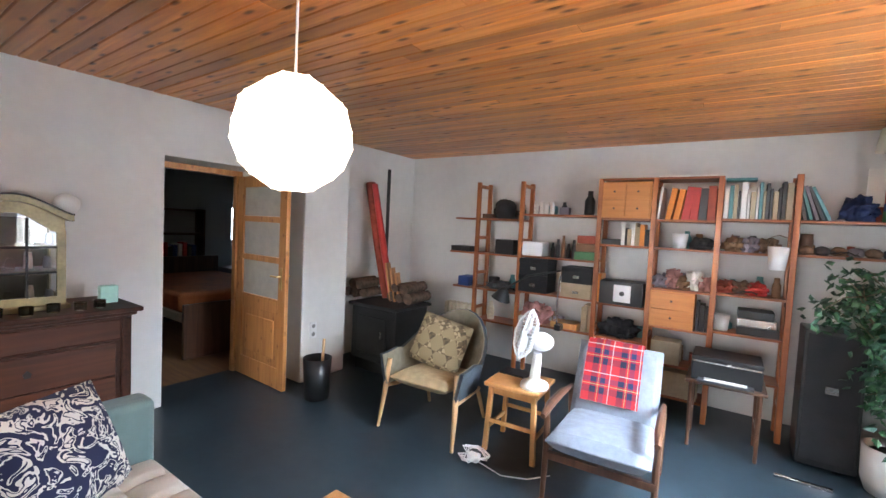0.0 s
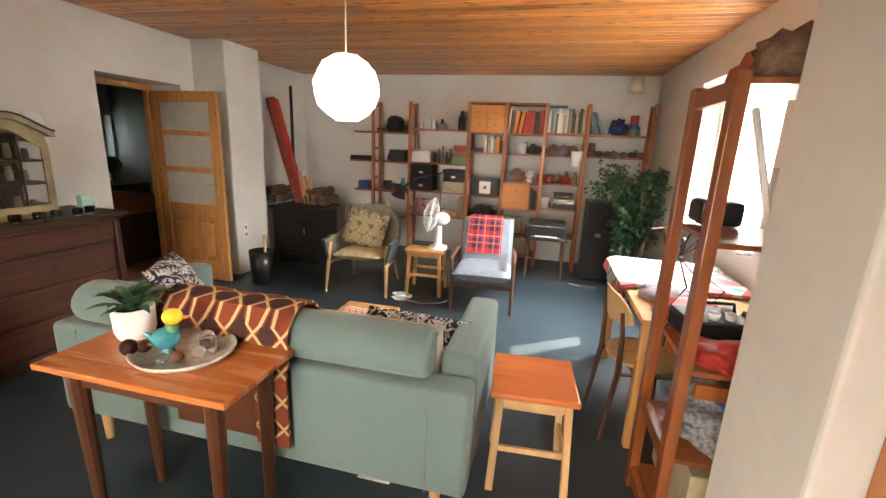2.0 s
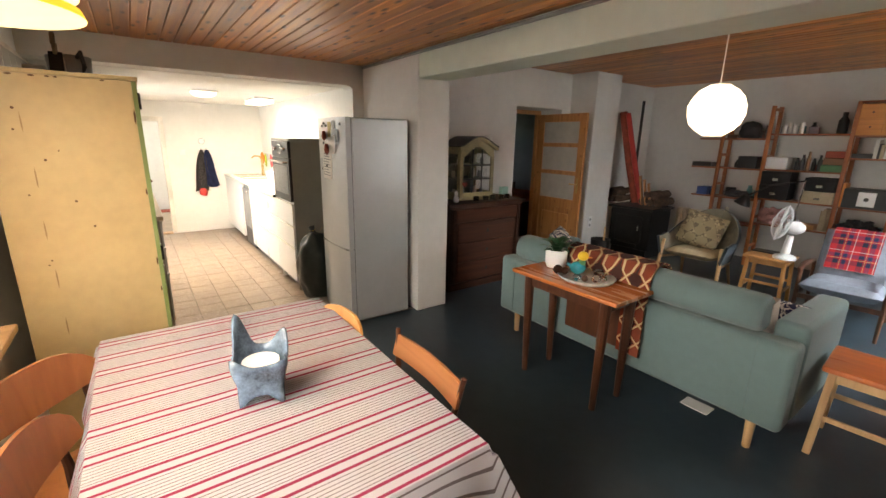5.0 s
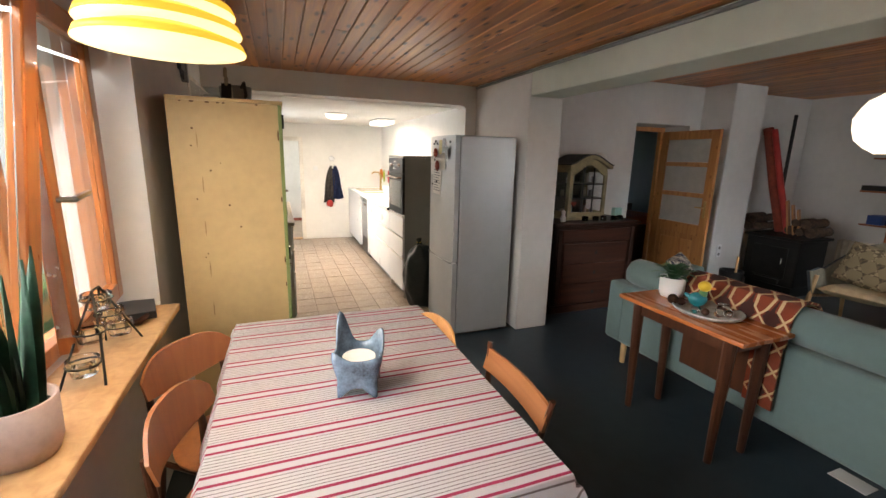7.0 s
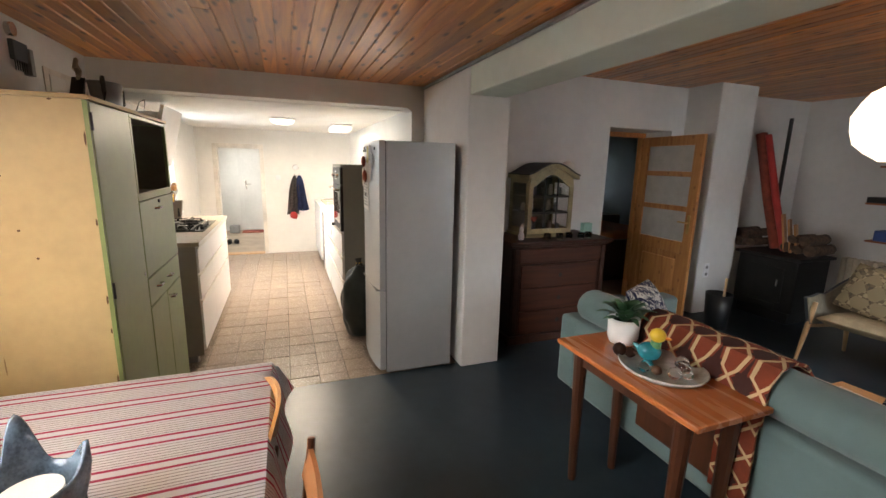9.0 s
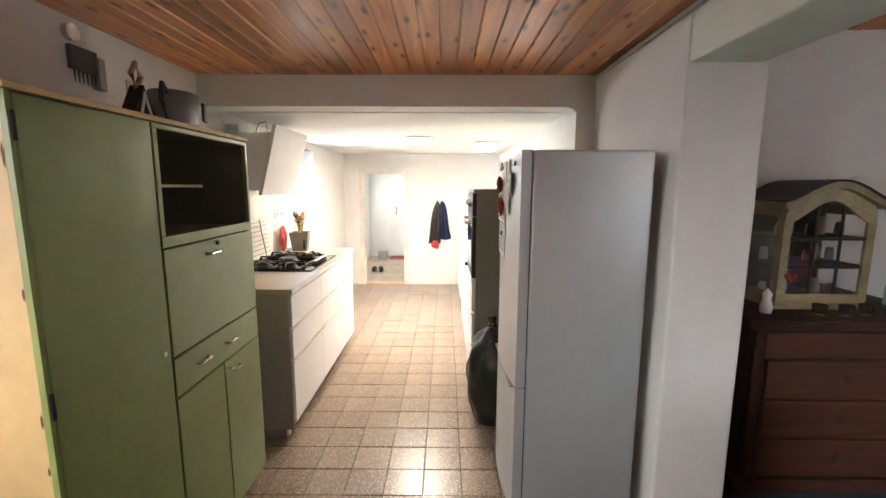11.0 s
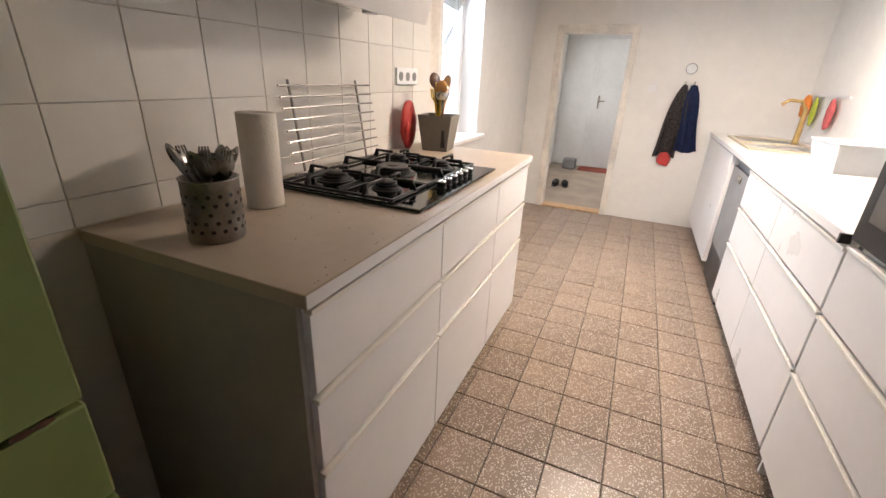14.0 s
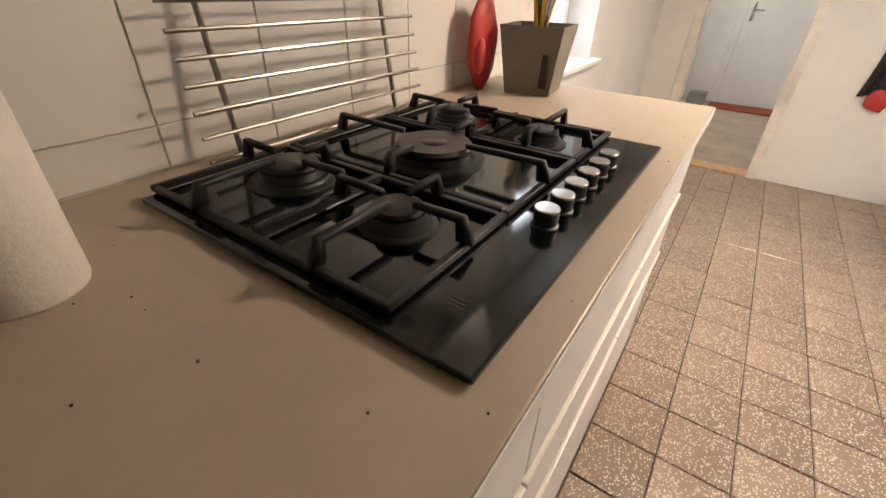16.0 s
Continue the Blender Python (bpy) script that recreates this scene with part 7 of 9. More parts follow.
# radius, height, how far the four corners stand out, how much of the horn
prof = [(0.060, 0.026, 0.52, 0), (0.061, 0.033, 0.48, 0), (0.066, 0.058, 0.34, 0), (0.076, 0.086, 0.30, 0), (0.084, 0.110, 0.26, 0.35), (0.083, 0.126, 0.26, 1.0),
        (0.077, 0.125, 0.24, 0.98), (0.074, 0.100, 0.16, 0.30), (0.064, 0.074, 0.05, 0), (0.045, 0.060, 0, 0), (0.001, 0.058, 0, 0)]
HORNS = (0.002, 0.040, 0.095, 0.018)
rings = []
for k_, (r_, z_, corner, hk) in enumerate(prof):
    ring = []
    for k in range(seg):
        a = 2 * math.pi * k / seg
        lobe = max(0.0, math.cos(4 * a) * 0.5 + 0.5) ** (1.8 if k_ > 1 else 2.6)
        horn = HORNS[round(a / (math.pi / 2)) % 4] * max(0.0, math.cos(4 * a) * 0.5 + 0.5) ** 2.2
        rr = r_ * (1 + corner * lobe)
        foot = -z_ * lobe if k_ == 0 else (-0.012 * lobe if k_ == 1 else 0)
        ring.append(bm.verts.new((rr * math.cos(a), rr * math.sin(a), z_ + foot + hk * (horn - 0.006 * (1 - lobe)))))
    rings.append(ring)
for a_, b_ in zip(rings, rings[1:]):
    for k in range(seg):
        bm.faces.new((a_[k], a_[(k + 1) % seg], b_[(k + 1) % seg], b_[k]))
bm.faces.new(rings[0][::-1])
bm.faces.new(rings[-1])
part("bowl", bm, M_POTTERY, cd)
part("candle", C((0, 0, 0.0585), (0, 0, 0.104), 0.056, seg=24), M_PAPER, cd, "white candle")

M_RAIL = wood("brown beech rail", (0.34, 0.14, 0.055), (0.27, 0.10, 0.04), 0.35, 0, 0, 0, 0.2)
# shaded copy of the beech: darker and redder for the chairs at the window
M_CHAIRSHADE = wood("beech reddened for shade", (0.40, 0.145, 0.05), (0.31, 0.105, 0.035), 0.36, 2, 0, 0, 0.25)
ply_chair(pose(-1.37, -1.84, 0, 0, 0, 184), "bent honey beech dining chair at the striped table", "dining chairs", None, 1.14)
c0 = ply_chair(pose(-1.36, -2.54, 0, 0, 0, -38), "bent beech dining chair by the window sill, shade in its wood colour", "dining chairs", M_CHAIRSHADE, 1.05)
copy_thing(c0, pose(-0.99, -2.46, 0, 0, 0, -12))
ply_chair(pose(-0.86, -1.745, 0, 0, 0, 178), "dark wooden dining chair with a straight back rail", "dining chairs", M_RAIL, 1.12, True)

# ---- dining pendant of stacked discs ----
pd = thing("pendant_lamp", "yellow and white stacked disc pendant lamp, lit", "lamp", pose(-1.06, -2.57, 1.845))
pd.scale = (0.93, 0.93, 0.93)
M_DISC = glow("glowing cream shade", (1.0, 0.80, 0.42), 2.4)
M_DISCY = glow("glowing yellow rim", (1.0, 0.62, 0.06), 1.5)
for k, (z, r_) in enumerate(((0.0, 0.213), (0.05, 0.205), (0.10, 0.190))):
    s_ = part("shade", L([(r_, z + 0.0), (r_ * 0.96, z + 0.02), (r_ * 0.6, z + 0.045), (0.04, z + 0.055), (0.04, z + 0.05), (r_ * 0.58, z + 0.04), (r_ * 0.94, z + 0.014)], seg=40), M_DISC, pd, "cream glowing shade")
    part("rim", L([(r_ + 0.001, z + 0.002), (r_ * 0.965, z + 0.0225), (r_ * 0.62, z + 0.049), (r_ * 0.62, z + 0.0475), (r_ * 0.962, z + 0.0212)], seg=40), M_DISCY, s_, "yellow upper side")
part("cord", C((0, 0, 0.15), (0, 0, 0.48), 0.004, seg=8), M_PAPER, pd)

# ---- dining window, its open sash and the things on the sill ----
wd = thing("window_2", "red brown wooden window with one sash turned and one tilted open", "window")
tagged(wd, "", "", "", "structure")
YW = -3.10
for a, b, c, d in ((-1.975, -1.915, 0.85, 2.115), (0.135, 0.195, 0.85, 2.115), (-1.9145, 0.1345, 0.85, 0.91), (-1.9145, 0.1345, 2.055, 2.115), (-1.28, -1.21, 0.911, 2.0545)):
    part("window_frame", B(a, b, YW - 0.04, YW + 0.04, c, d, 0.006), M_FRAMEWOOD, wd)
for a, b in ((-1.914, -1.281), (-1.209, 0.134)):
    g = part("pane", B(a, b, YW - 0.003, YW + 0.003, 0.911, 2.054), M_GLASS, wd)
    g.visible_shadow = False
def sash(x_hinge, width, angle, z0, z1, tilt):
    """A casement; tilted, its top leans into the room."""
    m = pose(x_hinge, YW + 0.07, z0, -tilt, 0, angle) @ pose(0, 0, -z0)
    def put(nm, bm, mt, par=None, lb=""):
        bmesh.ops.transform(bm, verts=bm.verts, matrix=m)
        return part(nm, bm, mt, par or wd, lb)
    for a, b in ((0, 0.075), (width - 0.075, width)):
        put("sash_stile", B(a, b, -0.025, 0.025, z0, z1, 0.006), M_FRAMEWOOD)
    for c, d in ((z0, z0 + 0.075), (z1 - 0.075, z1)):
        put("sash_rail", B(0.0755, width - 0.0755, -0.025, 0.025, c, d, 0.006), M_FRAMEWOOD)
    g = put("sash_pane", B(0.0755, width - 0.0755, -0.004, 0.004, z0 + 0.0755, z1 - 0.0755), M_GLASS)
    g.visible_shadow = False
    h = put("lock_strip", B(width + 0.0005, width + 0.004, -0.018, 0.018, z0 + 0.06, z1 - 0.06), M_CHROME)
    put("handle", T([(width - 0.035, 0.026, 1.42), (width - 0.035, 0.07, 1.42), (width - 0.16, 0.075, 1.43)], 0.011, 8), M_CHROME, None, "white metal handle")
sash(-1.915, 0.66, 5, 0.92, 2.05, 0)
sash(-1.19, 1.30, 0, 0.93, 2.04, 7)
structure("sill_dining", B(-1.99, 0.21, -3.06, -2.80, 0.80, 0.832, 0.008), M_OAK, "light wooden window sill board")

sn = thing("snake_plant", "snake plant in a pale round pot on the sill", "plant", pose(-0.86, -2.93, 0.832))
part("pot", L(pot_profile(0.085, 0.15)), mat("pale pink clay", (0.55, 0.42, 0.38), 0.6), sn)
part("soil", L([(0.07, 0.11), (0.07, 0.125), (0.001, 0.128)]), M_SOIL, sn)
bm = bmesh.new()
rng = random.Random(8)
for k in range(9):
    a = rng.uniform(0, 6.28)
    b0 = Vector((0.04 * math.cos(a), 0.04 * math.sin(a), 0.12))
    h_ = rng.uniform(0.22, 0.42)
    d_ = Vector((math.cos(a) * 0.18, math.sin(a) * 0.14, 1)).normalized()
    s_ = d_.cross(Vector((math.cos(a * 2.1), math.sin(a * 2.1), 0.1))).normalized()
    prev = None
    for i in range(6):
        t = i / 5
        w_ = 0.026 * (1 - t ** 2.2) + 0.001
        p = b0 + d_ * h_ * t
        cur = (bm.verts.new(p - s_ * w_), bm.verts.new(p + d_.cross(s_) * 0.006), bm.verts.new(p + s_ * w_))
        if prev:
            bm.faces.new((prev[0], prev[1], cur[1], cur[0]))
            bm.faces.new((prev[1], prev[2], cur[2], cur[1]))
        prev = cur
part("leaves", bm, M_LEAF2, sn)
wr = thing("votive_stand", "black wire stand holding small glass cups", "candle stand", pose(-1.38, -2.92, 0.832))
for sx in (-1, 1):
    for sy in (-1, 1):
        part("leg", T([(sx * 0.20, sy * 0.06, 0), (sx * 0.10, sy * 0.03, 0.15), (sx * 0.03, 0, 0.27)], 0.004, 6), M_IRON, wr)
part("top_bar", T([(-0.03, 0, 0.27), (0.03, 0, 0.27)], 0.004, 6), M_IRON, wr)
for x, z in ((0, 0.235), (-0.09, 0.15), (0.09, 0.15), (-0.17, 0.07), (0.17, 0.07)):
    part("ring", T([(x + 0.046 * math.cos(q), 0.046 * math.sin(q), z) for q in [2 * math.pi * i / 16 for i in range(17)]], 0.003, 5), M_IRON, wr)
    part("glass_cup", L([(0.034, z - 0.035), (0.043, z), (0.045, z + 0.02), (0.041, z + 0.02), (0.031, z - 0.031), (0.001, z - 0.031)], (x, 0, 0), 18), M_CUPGLASS, wr)
single("dark_bowl", L([(0.03, 0), (0.06, 0.03), (0.057, 0.03), (0.028, 0.006), (0.001, 0.006)]), M_MAHOG, "small brown bowl on the sill", "bowl", pose(-1.74, -2.93, 0.832))
single("book", B(-0.11, 0.11, -0.07, 0.07, 0, 0.035, 0.003), M_BLACK, "dark book lying on the sill", "book", pose(-1.88, -2.95, 0.832, 0, 0, 15))

# ---- green kitchen cabinet ----
gc = thing("kitchen_cabinet", "old sage green painted kitchen cabinet with an open niche", "cabinet", pose(-2.66, -2.55, 0), world=True)
M_RUSTSPOT = mat("rust brown", (0.12, 0.06, 0.025), 0.8)
M_DRIP = mat("brown drip", (0.30, 0.19, 0.085), 0.7)
GX0, GX1, GM, GF, GT = -3.265, -2.08, -2.562, -2.272, 1.835
part("side_panel", B(GX1 - 0.018, GX1, -2.79, GF - 0.019, 0.02, GT - 0.019), M_CABSIDE, gc, "yellowed cream side panel")
wear = random.Random(12)
sp_ = bpy.data.objects["side_panel"]
for k in range(11):
    y_, z_ = wear.uniform(-2.72, -2.36), wear.uniform(0.55, 1.70)
    part("rust_spot", C((GX1, y_, z_), (GX1 + 0.0012, y_, z_), wear.uniform(0.003, 0.006), seg=8), M_RUSTSPOT, sp_, "small rust brown nail mark")
for k in range(6):
    y_ = wear.uniform(-2.75, -2.31)
    part("paint_chip", blob((GX1 + 0.0005, y_, GT - 0.024), (0.0012, wear.uniform(0.004, 0.014), 0.004), k, 0.5, 1), M_RUSTSPOT, sp_, "bare chipped edge")
for k in range(6):
    z_ = wear.uniform(0.6, 1.7)
    part("paint_chip", blob((GX1 + 0.0005, GF - 0.023, z_), (0.0010, 0.004, wear.uniform(0.005, 0.03)), k, 0.5, 1), M_RUSTSPOT, sp_, "bare chipped edge")
for k in range(5):
    z_ = 0.75 + 0.22 * k
    part("drip_mark", blob((GX1 + 0.0003, -2.665 + 0.01 * math.sin(k * 3), z_), (0.0008, 0.003, 0.045), k, 0.3, 1), M_DRIP, sp_, "faint brown streak")
part("side_panel", B(GX0, GX0 + 0.018, -2.79, GF - 0.019, 0.02, GT - 0.019), M_GREENCAB, gc)
part("top_panel", B(GX0 - 0.008, GX1 + 0.008, -2.79, GF + 0.006, GT - 0.018, GT, 0.003), M_CABSIDE, gc)
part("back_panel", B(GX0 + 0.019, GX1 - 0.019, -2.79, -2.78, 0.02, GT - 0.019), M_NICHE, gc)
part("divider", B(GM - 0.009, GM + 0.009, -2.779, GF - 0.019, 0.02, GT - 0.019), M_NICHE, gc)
part("plinth", B(GX0 + 0.03, GX1 - 0.03, -2.76, GF - 0.04, 0.0, 0.0195), M_BLACK, gc)
td = part("tall_door", B(GM + 0.004, GX1 - 0.014, GF - 0.018, GF, 0.05, GT - 0.022, 0.004), M_GREENCAB, gc)
part("frame_edge", B(GX1 - 0.012, GX1, GF - 0.0185, GF - 0.002, 0.02, GT - 0.0195), M_GREENCAB, gc)
for z in (0.35, 1.0, 1.70):
    part("hinge", C((GX1 - 0.008, GF + 0.003, z), (GX1 - 0.008, GF + 0.003, z + 0.07), 0.005, seg=10), M_IRON, td)
part("keyhole", C((GM + 0.04, GF + 0.0005, 1.0), (GM + 0.04, GF + 0.003, 1.0), 0.010, seg=12), M_CHROME, td)
# niche frame and shelf
for a, b, c, d in ((GX0 + 0.001, GM - 0.005, 1.795, GT - 0.021), (GX0 + 0.001, GM - 0.005, 1.375, 1.415), (GX0 + 0.001, GX0 + 0.022, 1.4155, 1.7945), (GM - 0.03, GM - 0.005, 1.4155, 1.7945)):
    part("niche_frame", B(a, b, GF - 0.018, GF - 0.001, c, d, 0.003), M_GREENCAB, gc)
# added dark sheet over the green side, standing for shade in the niche
part("niche_shade_sheet", B(GX0 + 0.0185, GX0 + 0.021, -2.779, GF - 0.0195, 1.401, 1.795), M_NICHE, gc)
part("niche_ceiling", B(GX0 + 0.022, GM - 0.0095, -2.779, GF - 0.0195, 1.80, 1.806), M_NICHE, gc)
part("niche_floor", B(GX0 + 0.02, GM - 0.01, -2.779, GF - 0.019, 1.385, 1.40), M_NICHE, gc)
part("niche_shelf", B(GX0 + 0.16, GM - 0.011, -2.779, -2.42, 1.59, 1.602), M_CABSIDE, gc)
fl = part("flap", B(GX0 + 0.002, GM - 0.006, GF - 0.018, GF, 0.965, 1.370, 0.004), M_GREENCAB, gc)
dw = part("drawer", B(GX0 + 0.002, GM - 0.006, GF - 0.018, GF, 0.805, 0.957, 0.004), M_GREENCAB, gc)
d1 = part("lower_door", B(-2.905, GM - 0.006, GF - 0.018, GF, 0.05, 0.797, 0.004), M_GREENCAB, gc)
d2 = part("lower_door", B(GX0 + 0.002, -2.911, GF - 0.018, GF, 0.05, 0.797, 0.004), M_GREENCAB, gc)
def bow(x, z, par, w_=0.075):
    part("handle", T([(x - w_ / 2, GF, z), (x - w_ / 2 + 0.004, GF + 0.02, z), (x + w_ / 2 - 0.004, GF + 0.02, z), (x + w_ / 2, GF, z)], 0.006, 8), M_CHROME, par, "chrome bow handle")
bow(-2.87, 1.315, fl)
part("lock", C((-2.92, GF, 1.35), (-2.92, GF + 0.008, 1.35), 0.010, seg=12), M_IRON, fl)
bow(-2.74, 0.885, dw)
bow(-2.97, 0.885, dw)
bow(-3.0, 0.74, d2, 0.06)
part("key", T([(-2.93, GF, 0.765), (-2.93, GF + 0.02, 0.765), (-2.95, GF + 0.022, 0.757)], 0.004, 6), M_CHROME, d2)
# worn edges on the drawer's upper lip
for k in range(9):
    part("chip", blob((-3.22 + 0.03 * k + 0.01 * math.sin(k * 5), GF + 0.0002, 0.961 + 0.003 * math.sin(k * 3)), (0.012, 0.0012, 0.005), k, 0.4, 1), M_DARKWOOD, dw, "bare chipped paint")
tp = thing("teapot", "dark glazed teapot inside the cabinet niche", "teapot", pose(-2.75, -2.55, 1.602))
part("body", L([(0.05, 0), (0.075, 0.03), (0.08, 0.06), (0.06, 0.10), (0.03, 0.115), (0.001, 0.12)]), M_BLACK, tp)
part("lid_knob", blob((0, 0, 0.13), (0.012, 0.012, 0.012), 1, 0.02, 2), M_BLACK, tp)
part("spout", T([(-0.07, 0, 0.05), (-0.11, 0, 0.08), (-0.125, 0, 0.105)], [0.018, 0.012, 0.009]), M_BLACK, tp)
part("handle", T([(0.07, 0, 0.09), (0.115, 0, 0.085), (0.115, 0, 0.04), (0.075, 0, 0.03)], 0.008), M_BLACK, tp)
jar("bottle", -2.66, 1.40, 0.03, 0.13, M_CHROME, "shiny bottle inside the cabinet niche", "bottle", -2.45, 0.4)
# on top of the cabinet
bl = thing("metronome_frame", "black triangular holder with a rope loop", "holder", pose(-2.98, -2.60, GT))
part("plate", P([(-0.11, 0), (0.11, 0), (0.0, 0.19)], 1, -0.03, 0.03), M_BLACK, bl)
part("white_mark", P([(-0.05, 0.03), (-0.035, 0.03), (0.0, 0.13), (0.035, 0.03), (0.05, 0.03), (0.004, 0.165), (-0.004, 0.165)], 1, 0.031, 0.034), M_PAPER, bl)
part("rope", T([(0.0, 0, 0.18), (-0.03, 0, 0.23), (0.0, 0, 0.28), (0.03, 0, 0.23), (0.0, 0, 0.18)], 0.012, 8), M_BEIGE, bl)
wc = thing("watering_can", "grey metal watering can on the cabinet top", "watering can", pose(-3.17, -2.56, GT, 0, 0, 20))
part("body", L([(0.10, 0), (0.115, 0.19), (0.11, 0.19), (0.095, 0.01), (0.001, 0.01)], sx=1.25, sy=0.9), mat("grey enamel", (0.28, 0.29, 0.30), 0.4, 0.3), wc)
part("handle", T([(0.12, 0, 0.17), (0.20, 0, 0.20), (0.23, 0, 0.12), (0.13, 0, 0.04)], 0.011), M_DGREY, wc)
part("tag", B(-0.13, -0.06, 0.10, 0.115, 0.08, 0.17, 0.004), M_BLACK, wc, "black tag")
single("carton", B(-0.05, 0.05, -0.05, 0.05, 0, 0.13, 0.004), M_PAPER, "white carton on the cabinet top", "carton", pose(-3.20, -2.72, GT))
mw = thing("wall_tool", "dark metal implement hung on the wall", "tool", pose(-2.98, -2.862, 2.07))
part("blade", B(-0.12, 0.02, -0.012, 0.012, 0.02, 0.12, 0.004), M_DGREY, mw)
part("wheel", C((0.0, -0.012, 0.17), (0.0, 0.014, 0.17), 0.035), M_CHROME, mw)
for k in range(6):
    part("tooth", C((-0.11 + 0.022 * k, 0, 0.021), (-0.11 + 0.022 * k, 0, -0.03), 0.004, 0.002, 6), M_DGREY, mw)
single("wall_bracket", B(-3.13, -3.09, -2.8795, -2.84, 2.03, 2.17, 0.004), M_GREY, "grey metal bracket on the wall", "bracket")

# ---- fridge ----
fg = thing("fridge", "tall silver fridge freezer with papers held by magnets", "fridge", pose(-3.22, -0.65, 0), world=True)
FX0, FX1, FY0, FY1, FT = -3.52, -2.92, -0.965, -0.372, 1.755
part("body", B(FX0, FX1, FY0 + 0.072, FY1, 0.02, FT, 0.012, 3), M_FRIDGE, fg)
def bowed(z0, z1):
    """A door front with a slight bulge."""
    bm = bmesh.new()
    n_ = 12
    pts = [(FX0, FY0 + 0.066)] + [(FX0 + (FX1 - FX0) * i / n_, FY0 + 0.022 - 0.030 * (1 - (2 * i / n_ - 1) ** 2)) for i in range(n_ + 1)] + [(FX1, FY0 + 0.066)]
    extrude_poly(bm, pts, 2, z0, z1)
    return bm
part("upper_door", bowed(0.682, FT), M_FRIDGE, fg)
l_ = part("lower_door", bowed(0.05, 0.672), M_FRIDGE, fg)
part("handle_lip", B(FX0 + 0.04, FX1 - 0.02, FY0 - 0.002, FY0 + 0.03, 0.6722, 0.6818), M_GREY, l_)
part("gasket", B(FX0 + 0.006, FX1 - 0.004, FY0 + 0.0665, FY0 + 0.0715, 0.05, FT - 0.004), M_DGREY, fg)
for x in (FX0 + 0.05, FX1 - 0.05):
    for y in (FY0 + 0.12, FY1 - 0.05):
        part("foot", C((x, y, 0), (x, y, 0.0195), 0.018), M_BLACK, fg)
def front_y(x):
    return FY0 + 0.022 - 0.030 * (1 - (2 * (x - FX0) / (FX1 - FX0) - 1) ** 2)
def note(x0, x1, z0, z1, mt, nm, lb, tilt=0.0, th=0.002):
    bm = B(-(x1 - x0) / 2, (x1 - x0) / 2, -th - 0.001, -0.001, 0, z1 - z0)
    xm = (x0 + x1) / 2
    return single(nm, bm, mt, lb, nm.replace("_", " "), pose(xm, min(front_y(x0), front_y(x1), front_y(xm)), z0, 0, tilt, 0), "notes on the fridge", False)
M_PHOTO = mat("dark photo print", (0.10, 0.11, 0.11), 0.3, 0, 0.5, 14)
note(-3.14, -3.01, 1.56, 1.66, M_PHOTO, "photo", "dark photo on the fridge door")
nt = note(-3.36, -3.16, 1.25, 1.50, M_PAPER, "letter", "white printed letter on the fridge door", 2)
for k in range(9):
    part("text_line", B(-0.08, 0.075 - 0.02 * (k % 3), -0.0042, -0.0032, 0.03 + 0.022 * k, 0.037 + 0.022 * k), M_GREY, nt)
note(-3.23, -3.06, 1.46, 1.61, M_PAPER, "letter", "white note on the fridge door", -6)
note(-3.37, -3.26, 1.50, 1.64, M_PAPER, "letter", "white note on the fridge door", 4)
note(-3.22, -3.15, 1.60, 1.72, mat("yellow card", (0.5, 0.42, 0.15), 0.6), "card", "yellow card on the fridge door", 3)
note(-3.44, -3.36, 1.42, 1.56, M_PAPER, "card", "white card on the fridge door", -4)
note(-3.13, -3.08, 1.65, 1.73, M_PHOTO, "card", "small dark card on the fridge door", 2)
for x, z, s_ in ((-3.27, 1.61, 0.032), (-3.22, 1.50, 0.036)):
    single("fridge_magnet", blob((0, -0.018, 0), (s_, 0.014, s_ * 1.2), 3, 0.6, 3, 3), M_RUST, "brown figure magnet on the fridge door", "magnet", pose(x, front_y(x), z), "fridge magnets")
for x, z in ((-3.35, 1.69), (-3.30, 1.71), (-3.25, 1.69), (-3.32, 1.55), (-3.26, 1.36), (-3.38, 1.33), (-2.99, 1.70)):
    single("fridge_magnet", B(-0.014, 0.014, -0.010, -0.0035, -0.010, 0.010, 0.002), M_BLACK, "small black magnet on the fridge door", "magnet", pose(x, front_y(x), z), "fridge magnets")
bb = thing("bin_bag", "full black bin bag with a yellow tie on the tiles", "bin bag", pose(-3.82, -0.92, 0), world=True)
part("bag", blob((-3.82, -0.92, 0.30), (0.195, 0.20, 0.375), 14, 0.13, 5, 2.2, 0.002), M_BAG, bb)
part("gathered_neck", T([(-3.84, -0.94, 0.63), (-3.845, -0.945, 0.685), (-3.86, -0.95, 0.72)], [0.05, 0.022, 0.034], 10), M_BAG, bb)
part("tie", T([(-3.868, -0.945, 0.683), (-3.845, -0.922, 0.686), (-3.822, -0.945, 0.683), (-3.845, -0.968, 0.680), (-3.868, -0.945, 0.683)], 0.006, 6), M_YELLOW, bb, "yellow tie")


